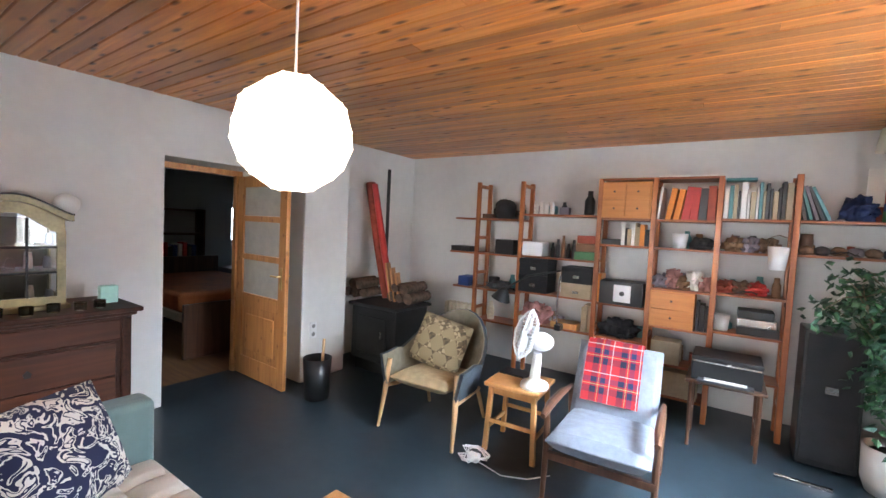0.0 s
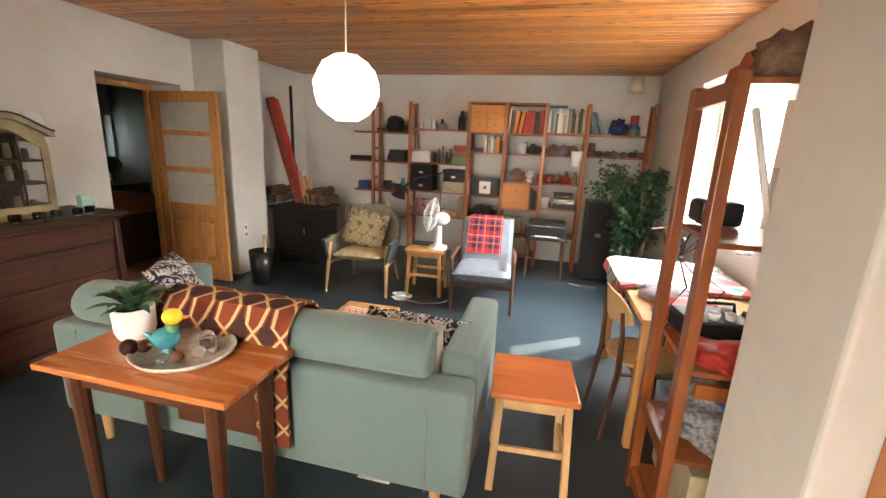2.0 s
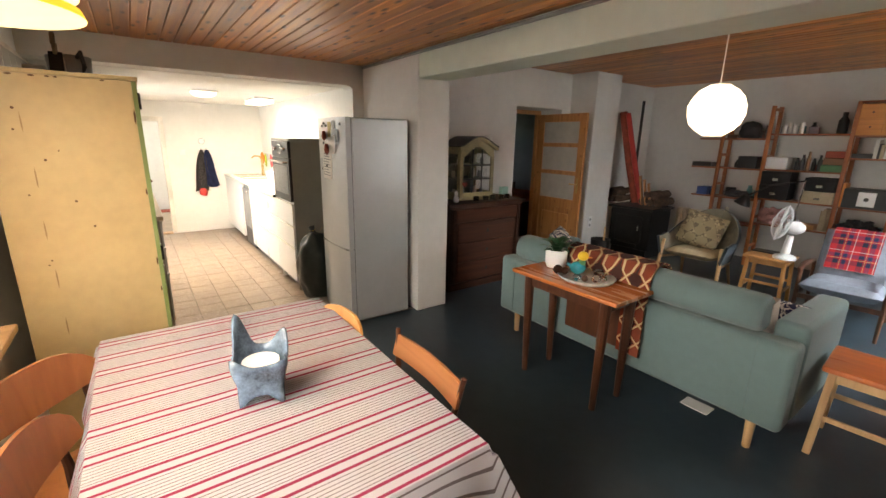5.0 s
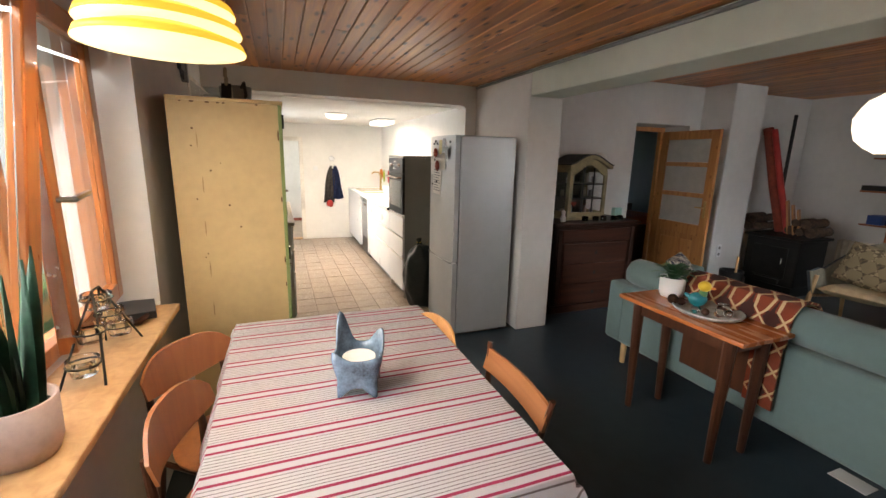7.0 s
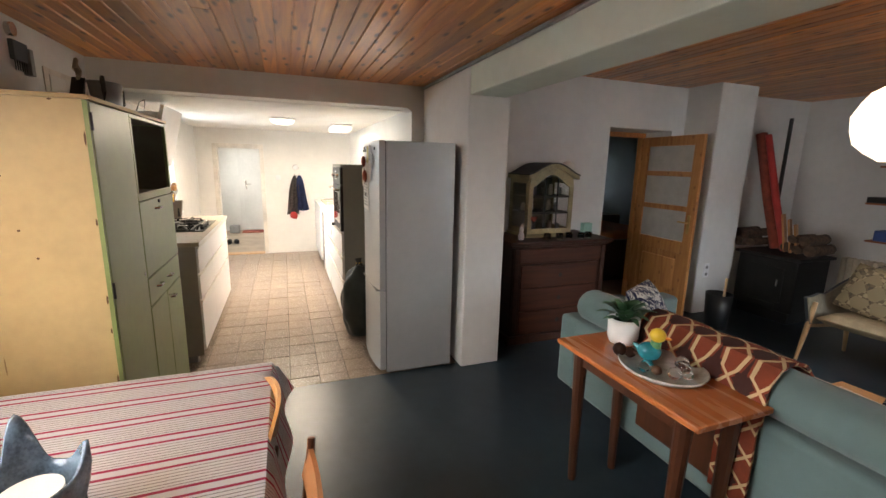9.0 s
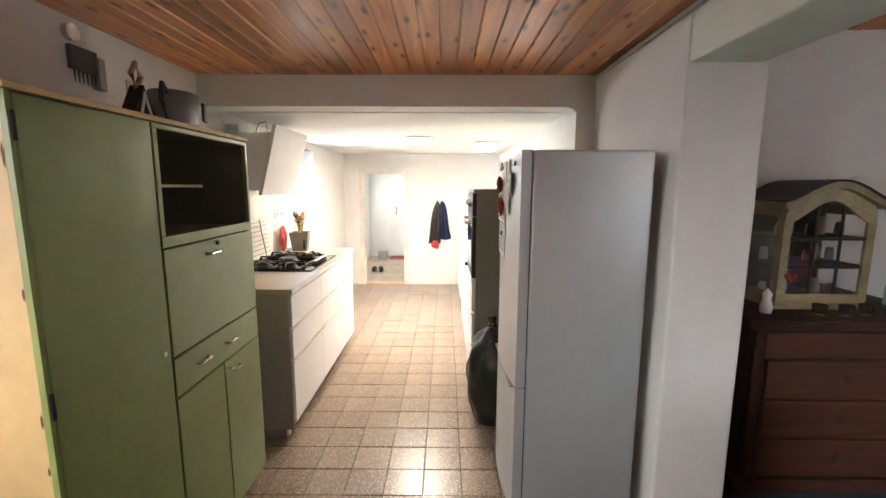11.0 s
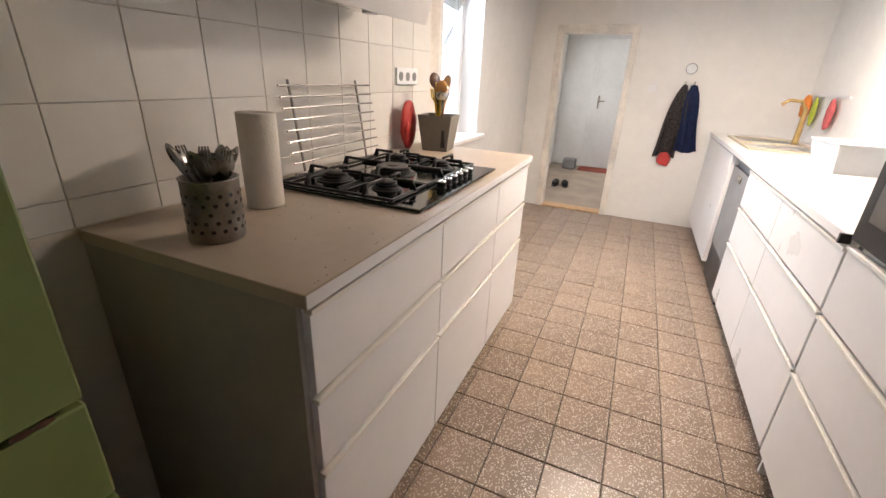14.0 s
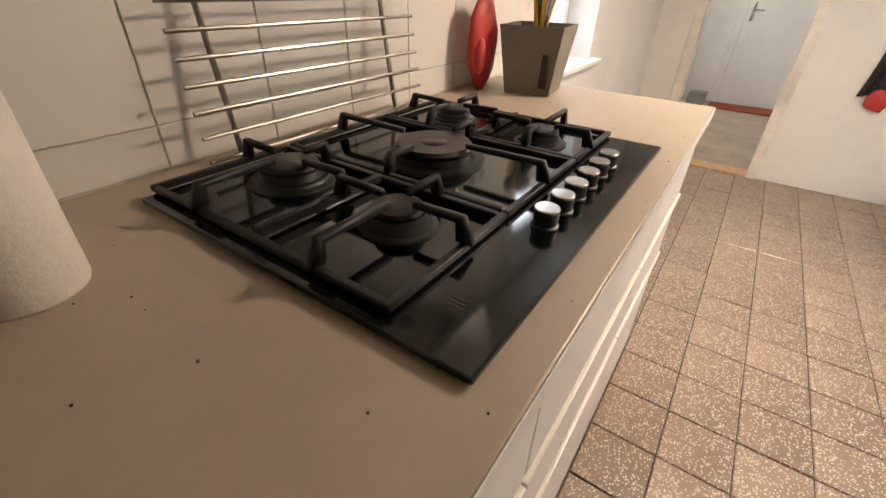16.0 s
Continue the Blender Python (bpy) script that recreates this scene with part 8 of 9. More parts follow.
# ---- kitchen: left run with the hob ----
def base_unit(x0, x1, y_front, y_back, zt, zs, label, out, group):
    """A white drawer unit; out is the way its fronts face along y. zs: the drawers' edges in height."""
    c = thing("kitchen_unit", label, "kitchen unit", pose((x0 + x1) / 2, y_back, 0), group, world=True)
    b0, b1 = sorted((y_front - out * 0.022, y_back))
    part("body", B(x0 + 0.0005, x1 - 0.0005, b0, b1, 0.10, zt), M_WHITE, c)
    p0, p1 = sorted((y_front - out * 0.07, y_back))
    part("plinth", B(x0 + 0.001, x1 - 0.001, p0, p1, 0.0, 0.0995), M_GREY, c)
    for a, b in zip(zs, zs[1:]):
        f0, f1 = sorted((y_front - out * 0.0215, y_front))
        d = part("drawer_front", B(x0 + 0.002, x1 - 0.002, f0, f1, a + 0.003, b - 0.024, 0.002), M_DRAWER, c)
        g0, g1 = sorted((y_front - out * 0.015, y_front + out * 0.006))
        part("grip_rail", B(x0 + 0.001, x1 - 0.001, g0, g1, b - 0.0235, b - 0.010, 0.003), M_GRIP, d, "cream profile grip")
    return c


CZ = 0.978
for x0, x1 in ((-4.205, -3.59), (-4.795, -4.206), (-5.305, -4.796)):
    base_unit(x0, x1, -2.21, -2.87, 0.945, (0.10, 0.52, 0.73, 0.945), "white kitchen drawer unit with profile grips", 1, "left kitchen units")
single("end_panel", B(-3.589, -3.573, -2.87, -2.225, 0.06, 0.945, 0.002), mat("taupe end panel", (0.36, 0.325, 0.285), 0.5, 0, 0.06, 3), "grey end panel of the kitchen run", "panel")
single("panel_foot", B(-3.64, -3.60, -2.35, -2.27, 0.0, 0.0598), M_WHITE, "white foot under the kitchen run", "foot")
single("worktop", B(-5.317, -3.571, -2.875, -2.197, 0.946, CZ, 0.003), M_COUNTER, "beige laminate worktop with a pale front edge", "worktop")
single("edge_strip", B(-5.316, -3.572, -2.1965, -2.195, 0.948, CZ - 0.002), M_WHITE, "white edge band of the worktop", "edge band")

# gas hob
hb = thing("gas_hob", "black glass gas hob with five burners", "hob", pose(-4.456, -2.507, CZ), world=True)
part("glass_plate", B(-4.811, -4.101, -2.775, -2.24, CZ + 0.002, CZ + 0.011, 0.003), M_HOBGLASS, hb)
part("seal", B(-4.805, -4.107, -2.769, -2.246, CZ, CZ + 0.0019), M_CHROME, hb)
HZ = CZ + 0.011
M_CAP = mat("dark brown burner enamel", (0.022, 0.016, 0.012), 0.42, 0, 0.25, 14)
def burner(x, y, r):
    b = part("burner", L([(r * 1.5, HZ), (r * 1.48, HZ + 0.003), (r * 1.28, HZ + 0.005), (r * 1.22, HZ + 0.009), (r * 1.08, HZ + 0.010), (r, HZ + 0.020), (0.001, HZ + 0.020)], (x, y, 0), 32), M_CAST, hb)
    part("cap", L([(r * 0.90, HZ + 0.0202), (r * 0.96, HZ + 0.024), (r * 0.92, HZ + 0.0285), (r * 0.80, HZ + 0.031), (0.001, HZ + 0.0315)], (x, y, 0), 32), M_CAP, b)
SMALL = ((-4.258, -2.445, 0.034), (-4.27, -2.665, 0.044), (-4.705, -2.66, 0.036), (-4.68, -2.44, 0.034))
for bx, by, br in SMALL:
    burner(bx, by, br)
CBX, CBY = -4.478, -2.55
wb = part("wok_burner", L([(0.088, HZ), (0.087, HZ + 0.004), (0.072, HZ + 0.006), (0.068, HZ + 0.018), (0.060, HZ + 0.020), (0.001, HZ + 0.012)], (CBX, CBY, 0), 36), M_CAST, hb)
part("outer_ring", L([(0.034, HZ + 0.0205), (0.066, HZ + 0.0205), (0.068, HZ + 0.025), (0.063, HZ + 0.031), (0.038, HZ + 0.031)], (CBX, CBY, 0), 36), M_CAP, wb)
part("inner_cap", L([(0.024, HZ + 0.0125), (0.025, HZ + 0.030), (0.020, HZ + 0.0335), (0.001, HZ + 0.034)], (CBX, CBY, 0), 24), M_CAP, wb)
def finger(g, ex, ey, dx, dy, reach):
    """A bent support: a post that widens to its foot, and a bar towards the burner."""
    z1 = HZ + 0.043
    px, py = -dy, dx
    outline = [(-0.010, HZ + 0.010), (0.012, HZ + 0.010), (0.014, z1 - 0.009), (reach, z1 - 0.010), (reach, z1 - 0.002), (0.004, z1)]
    sides = []
    for w_ in (-0.0045, 0.0045):
        sides.append([g.verts.new((ex + dx * u + px * w_, ey + dy * u + py * w_, z)) for u, z in outline])
    a_, b_ = sides
    g.faces.new(a_)
    g.faces.new(b_[::-1])
    for k in range(6):
        g.faces.new((a_[k], b_[k], b_[(k + 1) % 6], a_[(k + 1) % 6]))
def grate(x0, x1, burners):
    y0, y1 = -2.775, -2.345
    g = bmesh.new()
    za, zb = HZ + 0.0025, HZ + 0.012
    for y in (y0, y1):
        box(g, x0, x1, y - 0.0055, y + 0.0055, za, zb, 0.002, 1)
    for x in (x0 + 0.0055, x1 - 0.0055):
        box(g, x - 0.0055, x + 0.0055, y0 + 0.006, y1 - 0.006, za, zb, 0.002, 1)
    if len(burners) > 1:
        box(g, x0 + 0.011, x1 - 0.011, CBY - 0.005, CBY + 0.005, za + 0.001, zb + 0.006, 0.002, 1)
    for x in (x0 + 0.008, x1 - 0.008):
        for y in (y0 + 0.008, y1 - 0.008):
            box(g, x - 0.006, x + 0.006, y - 0.006, y + 0.006, HZ + 0.0004, za + 0.001)
    for bx, by, br in burners:
        lo_, hi_ = (y0, y1) if len(burners) == 1 else ((y0, CBY) if by < CBY else (CBY, y1))
        keep = br * 0.75
        finger(g, bx, lo_, 0, 1, by - lo_ - keep)
        finger(g, bx, hi_, 0, -1, hi_ - by - keep)
        finger(g, x0 + 0.006, by, 1, 0, bx - x0 - keep)
        finger(g, x1 - 0.006, by, -1, 0, x1 - bx - keep)
    bmesh.ops.recalc_face_normals(g, faces=g.faces)
    return part("grate", g, M_CAST, hb, "cast iron pan support")
grate(-4.350, -4.118, SMALL[:2])
grate(-4.603, -4.354, ((CBX, CBY, 0.088),))
grate(-4.808, -4.607, SMALL[2:])
for k in range(6):
    x = -4.369 - 0.0528 * k
    kn = part("knob", L([(0.0175, HZ), (0.018, HZ + 0.003), (0.0155, HZ + 0.005), (0.0165, HZ + 0.022), (0.001, HZ + 0.0222)], (x, -2.296, 0), 24), M_BLACK, hb)
    part("knob_cap", L([(0.0166, HZ + 0.0224), (0.0168, HZ + 0.0255), (0.0152, HZ + 0.027), (0.001, HZ + 0.0272)], (x, -2.296, 0), 24), M_CHROME, kn, "silver knob cap")
for k in range(3):
    part("logo_mark", B(-4.180 + 0.006 * k, -4.178 + 0.006 * k, -2.31, -2.295 + 0.003 * k, HZ + 0.0003, HZ + 0.0006), M_DGREY, hb)
# crumbs and specks left on the worktop
bm = bmesh.new()
rng = random.Random(31)
for k in range(46):
    x, y = rng.uniform(-4.10, -3.60) if k % 3 else rng.uniform(-5.0, -4.1), rng.choice((rng.uniform(-2.75, -2.22), rng.uniform(-2.232, -2.205)))
    if x < -4.08 and y < -2.232:
        continue
    r_ = bmesh.ops.create_icosphere(bm, subdivisions=1, radius=rng.uniform(0.0007, 0.0017))
    bmesh.ops.transform(bm, verts=r_["verts"], matrix=pose(x, y, CZ + 0.0006))
tagged(link_mesh("crumbs", bm, M_CAP), "scattered dark crumbs on the beige worktop", "crumbs", "", "stuff")

# cutlery pot with holes, kitchen roll, utensil box
M_CUTLERY = mat("worn cutlery steel", (0.30, 0.29, 0.27), 0.28, 1.0, 0.25, 40)
cp = thing("cutlery_pot", "perforated steel pot full of cutlery", "cutlery pot", pose(-3.70, -2.565, CZ))
cp.scale = (1.04, 1.04, 1.04)
part("pot", L([(0.056, 0), (0.058, 0.004), (0.058, 0.132), (0.060, 0.136), (0.056, 0.136), (0.055, 0.006), (0.001, 0.006)], seg=36), mat("dark brushed steel", (0.30, 0.285, 0.265), 0.32, 1.0, 0.2, 30), cp)
bm = bmesh.new()
for j in range(5):
    for k in range(16):
        if j == 2 and k % 2:
            continue
        a = 2 * math.pi * (k + 0.5 * (j % 2)) / 16
        d = Vector((math.cos(a), math.sin(a), 0))
        cyl(bm, d * 0.0575 + Vector((0, 0, 0.028 + 0.019 * j)), d * 0.0586 + Vector((0, 0, 0.028 + 0.019 * j)), 0.0048, seg=8)
part("perforation", bm, M_BLACK, cp)
rng = random.Random(4)
for k in range(30):
    a = rng.uniform(0, 6.28)
    le = rng.uniform(0.175, 0.212)
    lean = Vector((math.cos(a) * 0.46, math.sin(a) * 0.46, 1)).normalized()
    p0 = Vector((0.03 * math.cos(a + 2.6), 0.03 * math.sin(a + 2.6), 0.008))
    p1 = p0 + lean * le
    side = lean.cross(Vector((math.cos(a), math.sin(a), 0.1))).normalized()
    bm = bmesh.new()
    tube(bm, [p0, p0.lerp(p1, 0.5), p0.lerp(p1, 0.78)], [0.004, 0.003, 0.0025], 6)
    q = p0.lerp(p1, 0.78)
    if k % 2:
        for s in (-1.5, -0.5, 0.5, 1.5):
            tube(bm, [q + side * s * 0.003, q.lerp(p1, 0.4) + side * s * 0.0066, p1 + side * s * 0.006], 0.0019, 5)
        nm = "fork"
    else:
        r_ = bmesh.ops.create_icosphere(bm, subdivisions=2, radius=1)
        rot = lean.to_track_quat("Z", "Y").to_matrix().to_4x4()
        bmesh.ops.transform(bm, verts=r_["verts"], matrix=Matrix.Translation(q.lerp(p1, 0.6)) @ rot @ Matrix.Diagonal((0.019, 0.004, 0.032, 1)))
        nm = "spoon"
    part(nm, bm, M_CUTLERY, cp)
kr = thing("kitchen_roll", "white kitchen paper roll standing on the worktop", "kitchen roll", pose(-3.945, -2.665, CZ))
part("paper", L([(0.020, 0.0), (0.050, 0.0), (0.0515, 0.004), (0.0515, 0.255), (0.050, 0.258), (0.021, 0.258), (0.020, 0.22), (0.001, 0.22)], seg=40), mat("kitchen paper", (0.74, 0.68, 0.60), 0.95, 0, 0.04, 6, bump=0.3, bump_scale=150), kr)
ub = thing("utensil_box", "grey square box of cooking utensils", "utensil holder", pose(-5.17, -2.68, CZ, 0, 0, 8))
ub.scale = (1.2, 1.2, 1.12)
bm = bmesh.new()
lo = [(-0.055, -0.055), (0.055, -0.055), (0.055, 0.055), (-0.055, 0.055)]
def frus(z0, k0, z1, k1, cap):
    a = [bm.verts.new((x * k0, y * k0, z0)) for x, y in lo]
    b = [bm.verts.new((x * k1, y * k1, z1)) for x, y in lo]
    for i in range(4):
        bm.faces.new((a[i], a[(i + 1) % 4], b[(i + 1) % 4], b[i]))
    if cap:
        bm.faces.new(a[::-1])
    return b
t1 = frus(0, 1.0, 0.16, 1.35, True)
t2 = frus(0.01, 0.9, 0.16, 1.27, True)
for i in range(4):
    bm.faces.new((t1[i], t1[(i + 1) % 4], t2[(i + 1) % 4], t2[i]))
bmesh.ops.recalc_face_normals(bm, faces=bm.faces)
part("box", bm, mat("warm grey plastic", (0.20, 0.18, 0.15), 0.5), ub)
bm = P([(0.03, 0.02), (0.05, 0.02), (0.046, 0.10), (0.036, 0.10)], 0, 0.066, 0.0705)
for v in bm.verts:
    v.co.x += 0.02 * v.co.z / 0.16 - 0.005
part("slot", bm, M_BLACK, ub)
rng = random.Random(7)
for k, (mt, kind) in enumerate(((M_BEECH, 0), (M_YELLOW, 1), (M_BLACK, 1), (M_BEECH, 0), (M_YELLOW, 1), (M_CHROME, 0), (M_OAK, 0), (M_CHROME, 2), (M_DARKWOOD, 0))):
    a = rng.uniform(0, 6.28)
    d = Vector((math.cos(a) * 0.22, math.sin(a) * 0.22, 1)).normalized()
    p0 = Vector((0.02 * math.cos(a + 3), 0.02 * math.sin(a + 3), 0.012))
    le = rng.uniform(0.26, 0.34)
    p1 = p0 + d * le
    bm = T([p0, p0.lerp(p1, 0.8)], 0.006, 8)
    rot = d.to_track_quat("Z", "Y").to_matrix().to_4x4()
    if kind == 1:
        for s in range(-2, 3):
            o = rot.to_3x3() @ Vector((0.009 * s, 0, 0))
            tube(bm, [p0.lerp(p1, 0.78) + o * 0.4, p0.lerp(p1, 0.86) + o, p1 + o], 0.003, 6)
    else:
        r_ = bmesh.ops.create_icosphere(bm, subdivisions=2, radius=1)
        bmesh.ops.transform(bm, verts=r_["verts"], matrix=Matrix.Translation(p0.lerp(p1, 0.9)) @ rot @ Matrix.Diagonal((0.026, 0.007, 0.036, 1)))
    part("spatula" if kind == 1 else "spoon", bm, mt, ub)
om = thing("oven_mitt", "red oven mitt hanging behind the utensil box", "oven mitt", pose(-5.075, -2.81, CZ))
part("palm", blob((0, 0, 0.125), (0.072, 0.026, 0.125), 5, 0.16, 3, 2, 0.0), M_RED, om)
part("thumb", blob((0.04, 0.015, 0.10), (0.022, 0.018, 0.05), 6, 0.1, 2), M_RED, om)

# wire rack on the tiles, socket strip
wk = thing("trivet_rack", "chrome wire rack leaning on the tiled wall", "rack", pose(-4.5, -2.83, CZ), world=True)
for k in range(9):
    z = CZ + 0.02 + 0.037 * k
    y = -2.80 - 0.045 * k / 8
    part("bar", T([(-4.77, y, z), (-4.22, y, z)], 0.0036, 8), M_STEEL, wk)
for x in (-4.68, -4.28):
    part("upright", T([(x, -2.806, CZ), (x, -2.857, CZ + 0.335)], 0.005, 8), M_STEEL, wk)
so = thing("wall_socket", "white triple wall socket on the tiles", "socket", pose(-5.15, -2.868, 1.295), group="sockets")
part("plate", B(-0.11, 0.11, 0, 0.010, 0, 0.08, 0.004), M_WPLASTIC, so)
for x in (-0.072, 0, 0.072):
    part("hole", C((x, 0.0102, 0.04), (x, 0.0112, 0.04), 0.022), M_GREY, so)

# extractor hood with a tilted front
hd = thing("extractor_hood", "white angled extractor hood over the hob", "extractor hood", pose(-4.4, -2.65, 1.56), world=True)
bm = bmesh.new()
extrude_poly(bm, [(-2.795, 1.58), (-2.60, 1.565), (-2.50, 1.97), (-2.795, 1.97)], 0, -4.75, -4.14)
part("body", bm, M_WHITE, hd)
bm = bmesh.new()
extrude_poly(bm, [(-2.60, 1.535), (-2.575, 1.53), (-2.445, 2.02), (-2.47, 2.025)], 0, -4.78, -4.11)
part("front_plate", bm, mat("white glass plate", (0.74, 0.72, 0.70), 0.2, 0, 0.03, 3), hd)
part("wall_bracket", B(-4.68, -4.21, -2.8725, -2.7955, 1.62, 1.95), M_DGREY, hd, "dark mounting bracket")
part("filter", B(-4.70, -4.19, -2.78, -2.63, 1.560, 1.572), M_CHROME, hd)
part("lamp_lens", C((-4.6, -2.72, 1.552), (-4.6, -2.72, 1.5595), 0.03), M_WPLASTIC, hd)
bm = T([(-4.35, -2.70, 1.99), (-4.37, -2.68, 2.06), (-4.45, -2.66, 2.09), (-4.53, -2.68, 2.06), (-4.55, -2.70, 1.99)], 0.004, 6)
single("wire_loop", bm, M_IRON, "black wire loop on top of the hood", "wire")
single("vent_box", B(-4.34, -4.25, -2.86, -2.78, 1.972, 2.04, 0.004), M_WPLASTIC, "small white box on the hood", "box")

# ---- kitchen: right run with the oven ----
RY = -1.07
ov = thing("oven_housing", "tall grey-sided oven housing with a white drawer front", "oven housing", pose(-4.35, -0.75, 0), world=True)
part("side_panel", B(-4.056, -4.04, RY + 0.02, -0.425, 0.0, 1.555, 0.002), M_SIDEPANEL, ov)
part("far_panel", B(-4.655, -4.641, RY + 0.02, -0.425, 0.0, 1.555), M_WHITE, ov)
part("top_panel", B(-4.66, -4.036, RY - 0.002, -0.425, 1.556, 1.58, 0.002), M_SIDEPANEL, ov)
part("body", B(-4.64, -4.057, RY + 0.03, -0.425, 0.10, 0.94), M_WHITE, ov)
part("plinth", B(-4.64, -4.057, RY + 0.07, -0.425, 0.0, 0.0995), M_GREY, ov)
for a, b in ((0.10, 0.47), (0.47, 0.70), (0.70, 0.94)):
    d_ = part("drawer_front", B(-4.638, -4.042, RY - 0.004, RY + 0.019, a + 0.003, b - 0.024, 0.002), M_DRAWER, ov)
    part("grip_rail", B(-4.639, -4.041, RY - 0.010, RY + 0.012, b - 0.0235, b - 0.010, 0.003), M_GRIP, d_)
oo = thing("oven", "black built-in oven with steel trim and glass door", "oven", pose(-4.35, -1.0, 0.945), world=True)
part("body", B(-4.635, -4.060, RY + 0.03, -0.5, 0.945, 1.552), M_BLACK, oo)
dd_ = part("door", B(-4.638, -4.045, RY - 0.008, RY + 0.029, 0.950, 1.385, 0.003), M_BLACK, oo)
part("window", B(-4.58, -4.10, RY - 0.0105, RY - 0.0085, 1.02, 1.31), mat("dark mirror glass", (0.10, 0.10, 0.10), 0.05, 0, 0.1, coat=1.0), dd_)
part("handle", T([(-4.60, RY - 0.009, 1.345), (-4.60, RY - 0.05, 1.345), (-4.08, RY - 0.05, 1.345), (-4.08, RY - 0.009, 1.345)], 0.011, 8), M_CHROME, dd_)
pn = part("control_panel", B(-4.638, -4.045, RY - 0.008, RY + 0.029, 1.390, 1.552, 0.003), M_BLACK, oo)
part("display", B(-4.40, -4.28, RY - 0.013, RY - 0.0085, 1.43, 1.52, 0.002), M_CHROME, pn)
part("display_glass", B(-4.385, -4.295, RY - 0.0145, RY - 0.0135, 1.445, 1.505), M_HOBGLASS, pn)
for x in (-4.52, -4.47, -4.21, -4.15):
    part("knob", C((x, RY - 0.0085, 1.475), (x, RY - 0.032, 1.475), 0.021, 0.018, 20), M_CHROME, pn)
tie = single("black_tie", B(-4.66, -4.648, RY - 0.03, RY + 0.0, 0.93, 0.96), M_BLACK, "small black stop beside the oven", "stop")
single("hook_stain", T([(-4.039, -0.80, 0.62), (-4.034, -0.78, 0.66), (-4.034, -0.74, 0.66), (-4.034, -0.73, 0.62)], 0.004, 6), M_BEIGE, "yellowed hook on the grey oven panel", "hook")
for x0, x1 in ((-5.35, -4.661), (-6.05, -5.351)):
    base_unit(x0, x1, RY, -0.425, 0.925, (0.10, 0.47, 0.70, 0.925), "white kitchen drawer unit with profile grips", -1, "right kitchen units")
dw = thing("dishwasher", "grey steel dishwasher without its front panel", "dishwasher", pose(-6.35, -0.75, 0), world=True)
part("body", B(-6.648, -6.052, RY + 0.05, -0.425, 0.0, 0.90), M_GREY, dw)
part("steel_door", B(-6.645, -6.055, RY + 0.025, RY + 0.0495, 0.28, 0.85), M_GREY, dw)
part("kick_panel", B(-6.645, -6.055, RY + 0.03, RY + 0.0495, 0.02, 0.275), M_BLACK, dw)
part("latch", B(-6.40, -6.30, RY + 0.015, RY + 0.0245, 0.78, 0.82, 0.004), M_CHROME, dw)
su = thing("kitchen_unit", "white sink unit with plain doors", "kitchen unit", pose(-7.27, -0.75, 0), "right kitchen units", world=True)
part("body", B(-7.885, -6.652, RY + 0.022, -0.425, 0.10, 0.925), M_WHITE, su)
for a, b in ((-7.883, -7.27), (-7.267, -6.652)):
    part("door", B(a, b, RY, RY + 0.021, 0.10, 0.915, 0.002), M_DRAWER, su)
bm = bmesh.new()
for a, b, c, d in ((-7.885, -4.662, RY - 0.01, -0.98), (-7.885, -4.662, -0.53, -0.425), (-7.885, -7.55, -0.98, -0.53), (-6.70, -4.662, -0.98, -0.53)):
    box(bm, a, b, c, d, 0.926, 0.957)
single("worktop", bm, M_WHITE, "white laminate worktop around the sink", "worktop")
sk_ = thing("sink", "cream inset sink with a tall brass-coloured tap", "sink", pose(-7.12, -0.75, 0.957), world=True)
bm = bmesh.new()
for a, b, c, d in ((-7.56, -6.69, -0.99, -0.955), (-7.56, -6.69, -0.565, -0.52), (-7.56, -7.51, -0.954, -0.566), (-6.74, -6.69, -0.954, -0.566), (-7.16, -7.11, -0.954, -0.566)):
    box(bm, a, b, c, d, 0.9575, 0.972, 0.004)
part("rim", bm, M_CREAM, sk_)
part("basin", B(-7.51, -6.74, -0.954, -0.566, 0.78, 0.79), M_CREAM, sk_)
part("tap", T([(-7.20, -0.60, 0.958), (-7.20, -0.60, 1.22), (-7.20, -0.64, 1.28), (-7.20, -0.72, 1.285), (-7.20, -0.76, 1.25)], [0.022, 0.016, 0.013, 0.012, 0.012], 12), M_BRASS, sk_)
part("tap_lever", T([(-7.20, -0.585, 1.05), (-7.17, -0.60, 1.06), (-7.12, -0.61, 1.10)], 0.007), M_BRASS, sk_)
tub = thing("dish_tub", "white plastic dish tub on the worktop", "tub", pose(-6.05, -0.66, 0.957, 0, 0, 6))
bm = bmesh.new()
tub_a = [bm.verts.new((x * 0.13, y * 0.10, 0)) for x, y in ((-1, -1), (1, -1), (1, 1), (-1, 1))]
tub_b = [bm.verts.new((x * 0.155, y * 0.125, 0.15)) for x, y in ((-1, -1), (1, -1), (1, 1), (-1, 1))]
tub_c = [bm.verts.new((x * 0.147, y * 0.117, 0.15)) for x, y in ((-1, -1), (1, -1), (1, 1), (-1, 1))]
tub_d = [bm.verts.new((x * 0.123, y * 0.093, 0.008)) for x, y in ((-1, -1), (1, -1), (1, 1), (-1, 1))]
bm.faces.new(tub_a[::-1])
bm.faces.new(tub_d)
for lo_, hi_ in ((tub_a, tub_b), (tub_b, tub_c), (tub_c, tub_d)):
    for k in range(4):
        bm.faces.new((lo_[k], lo_[(k + 1) % 4], hi_[(k + 1) % 4], hi_[k]))
bmesh.ops.recalc_face_normals(bm, faces=bm.faces)
part("body", bm, M_WPLASTIC, tub)
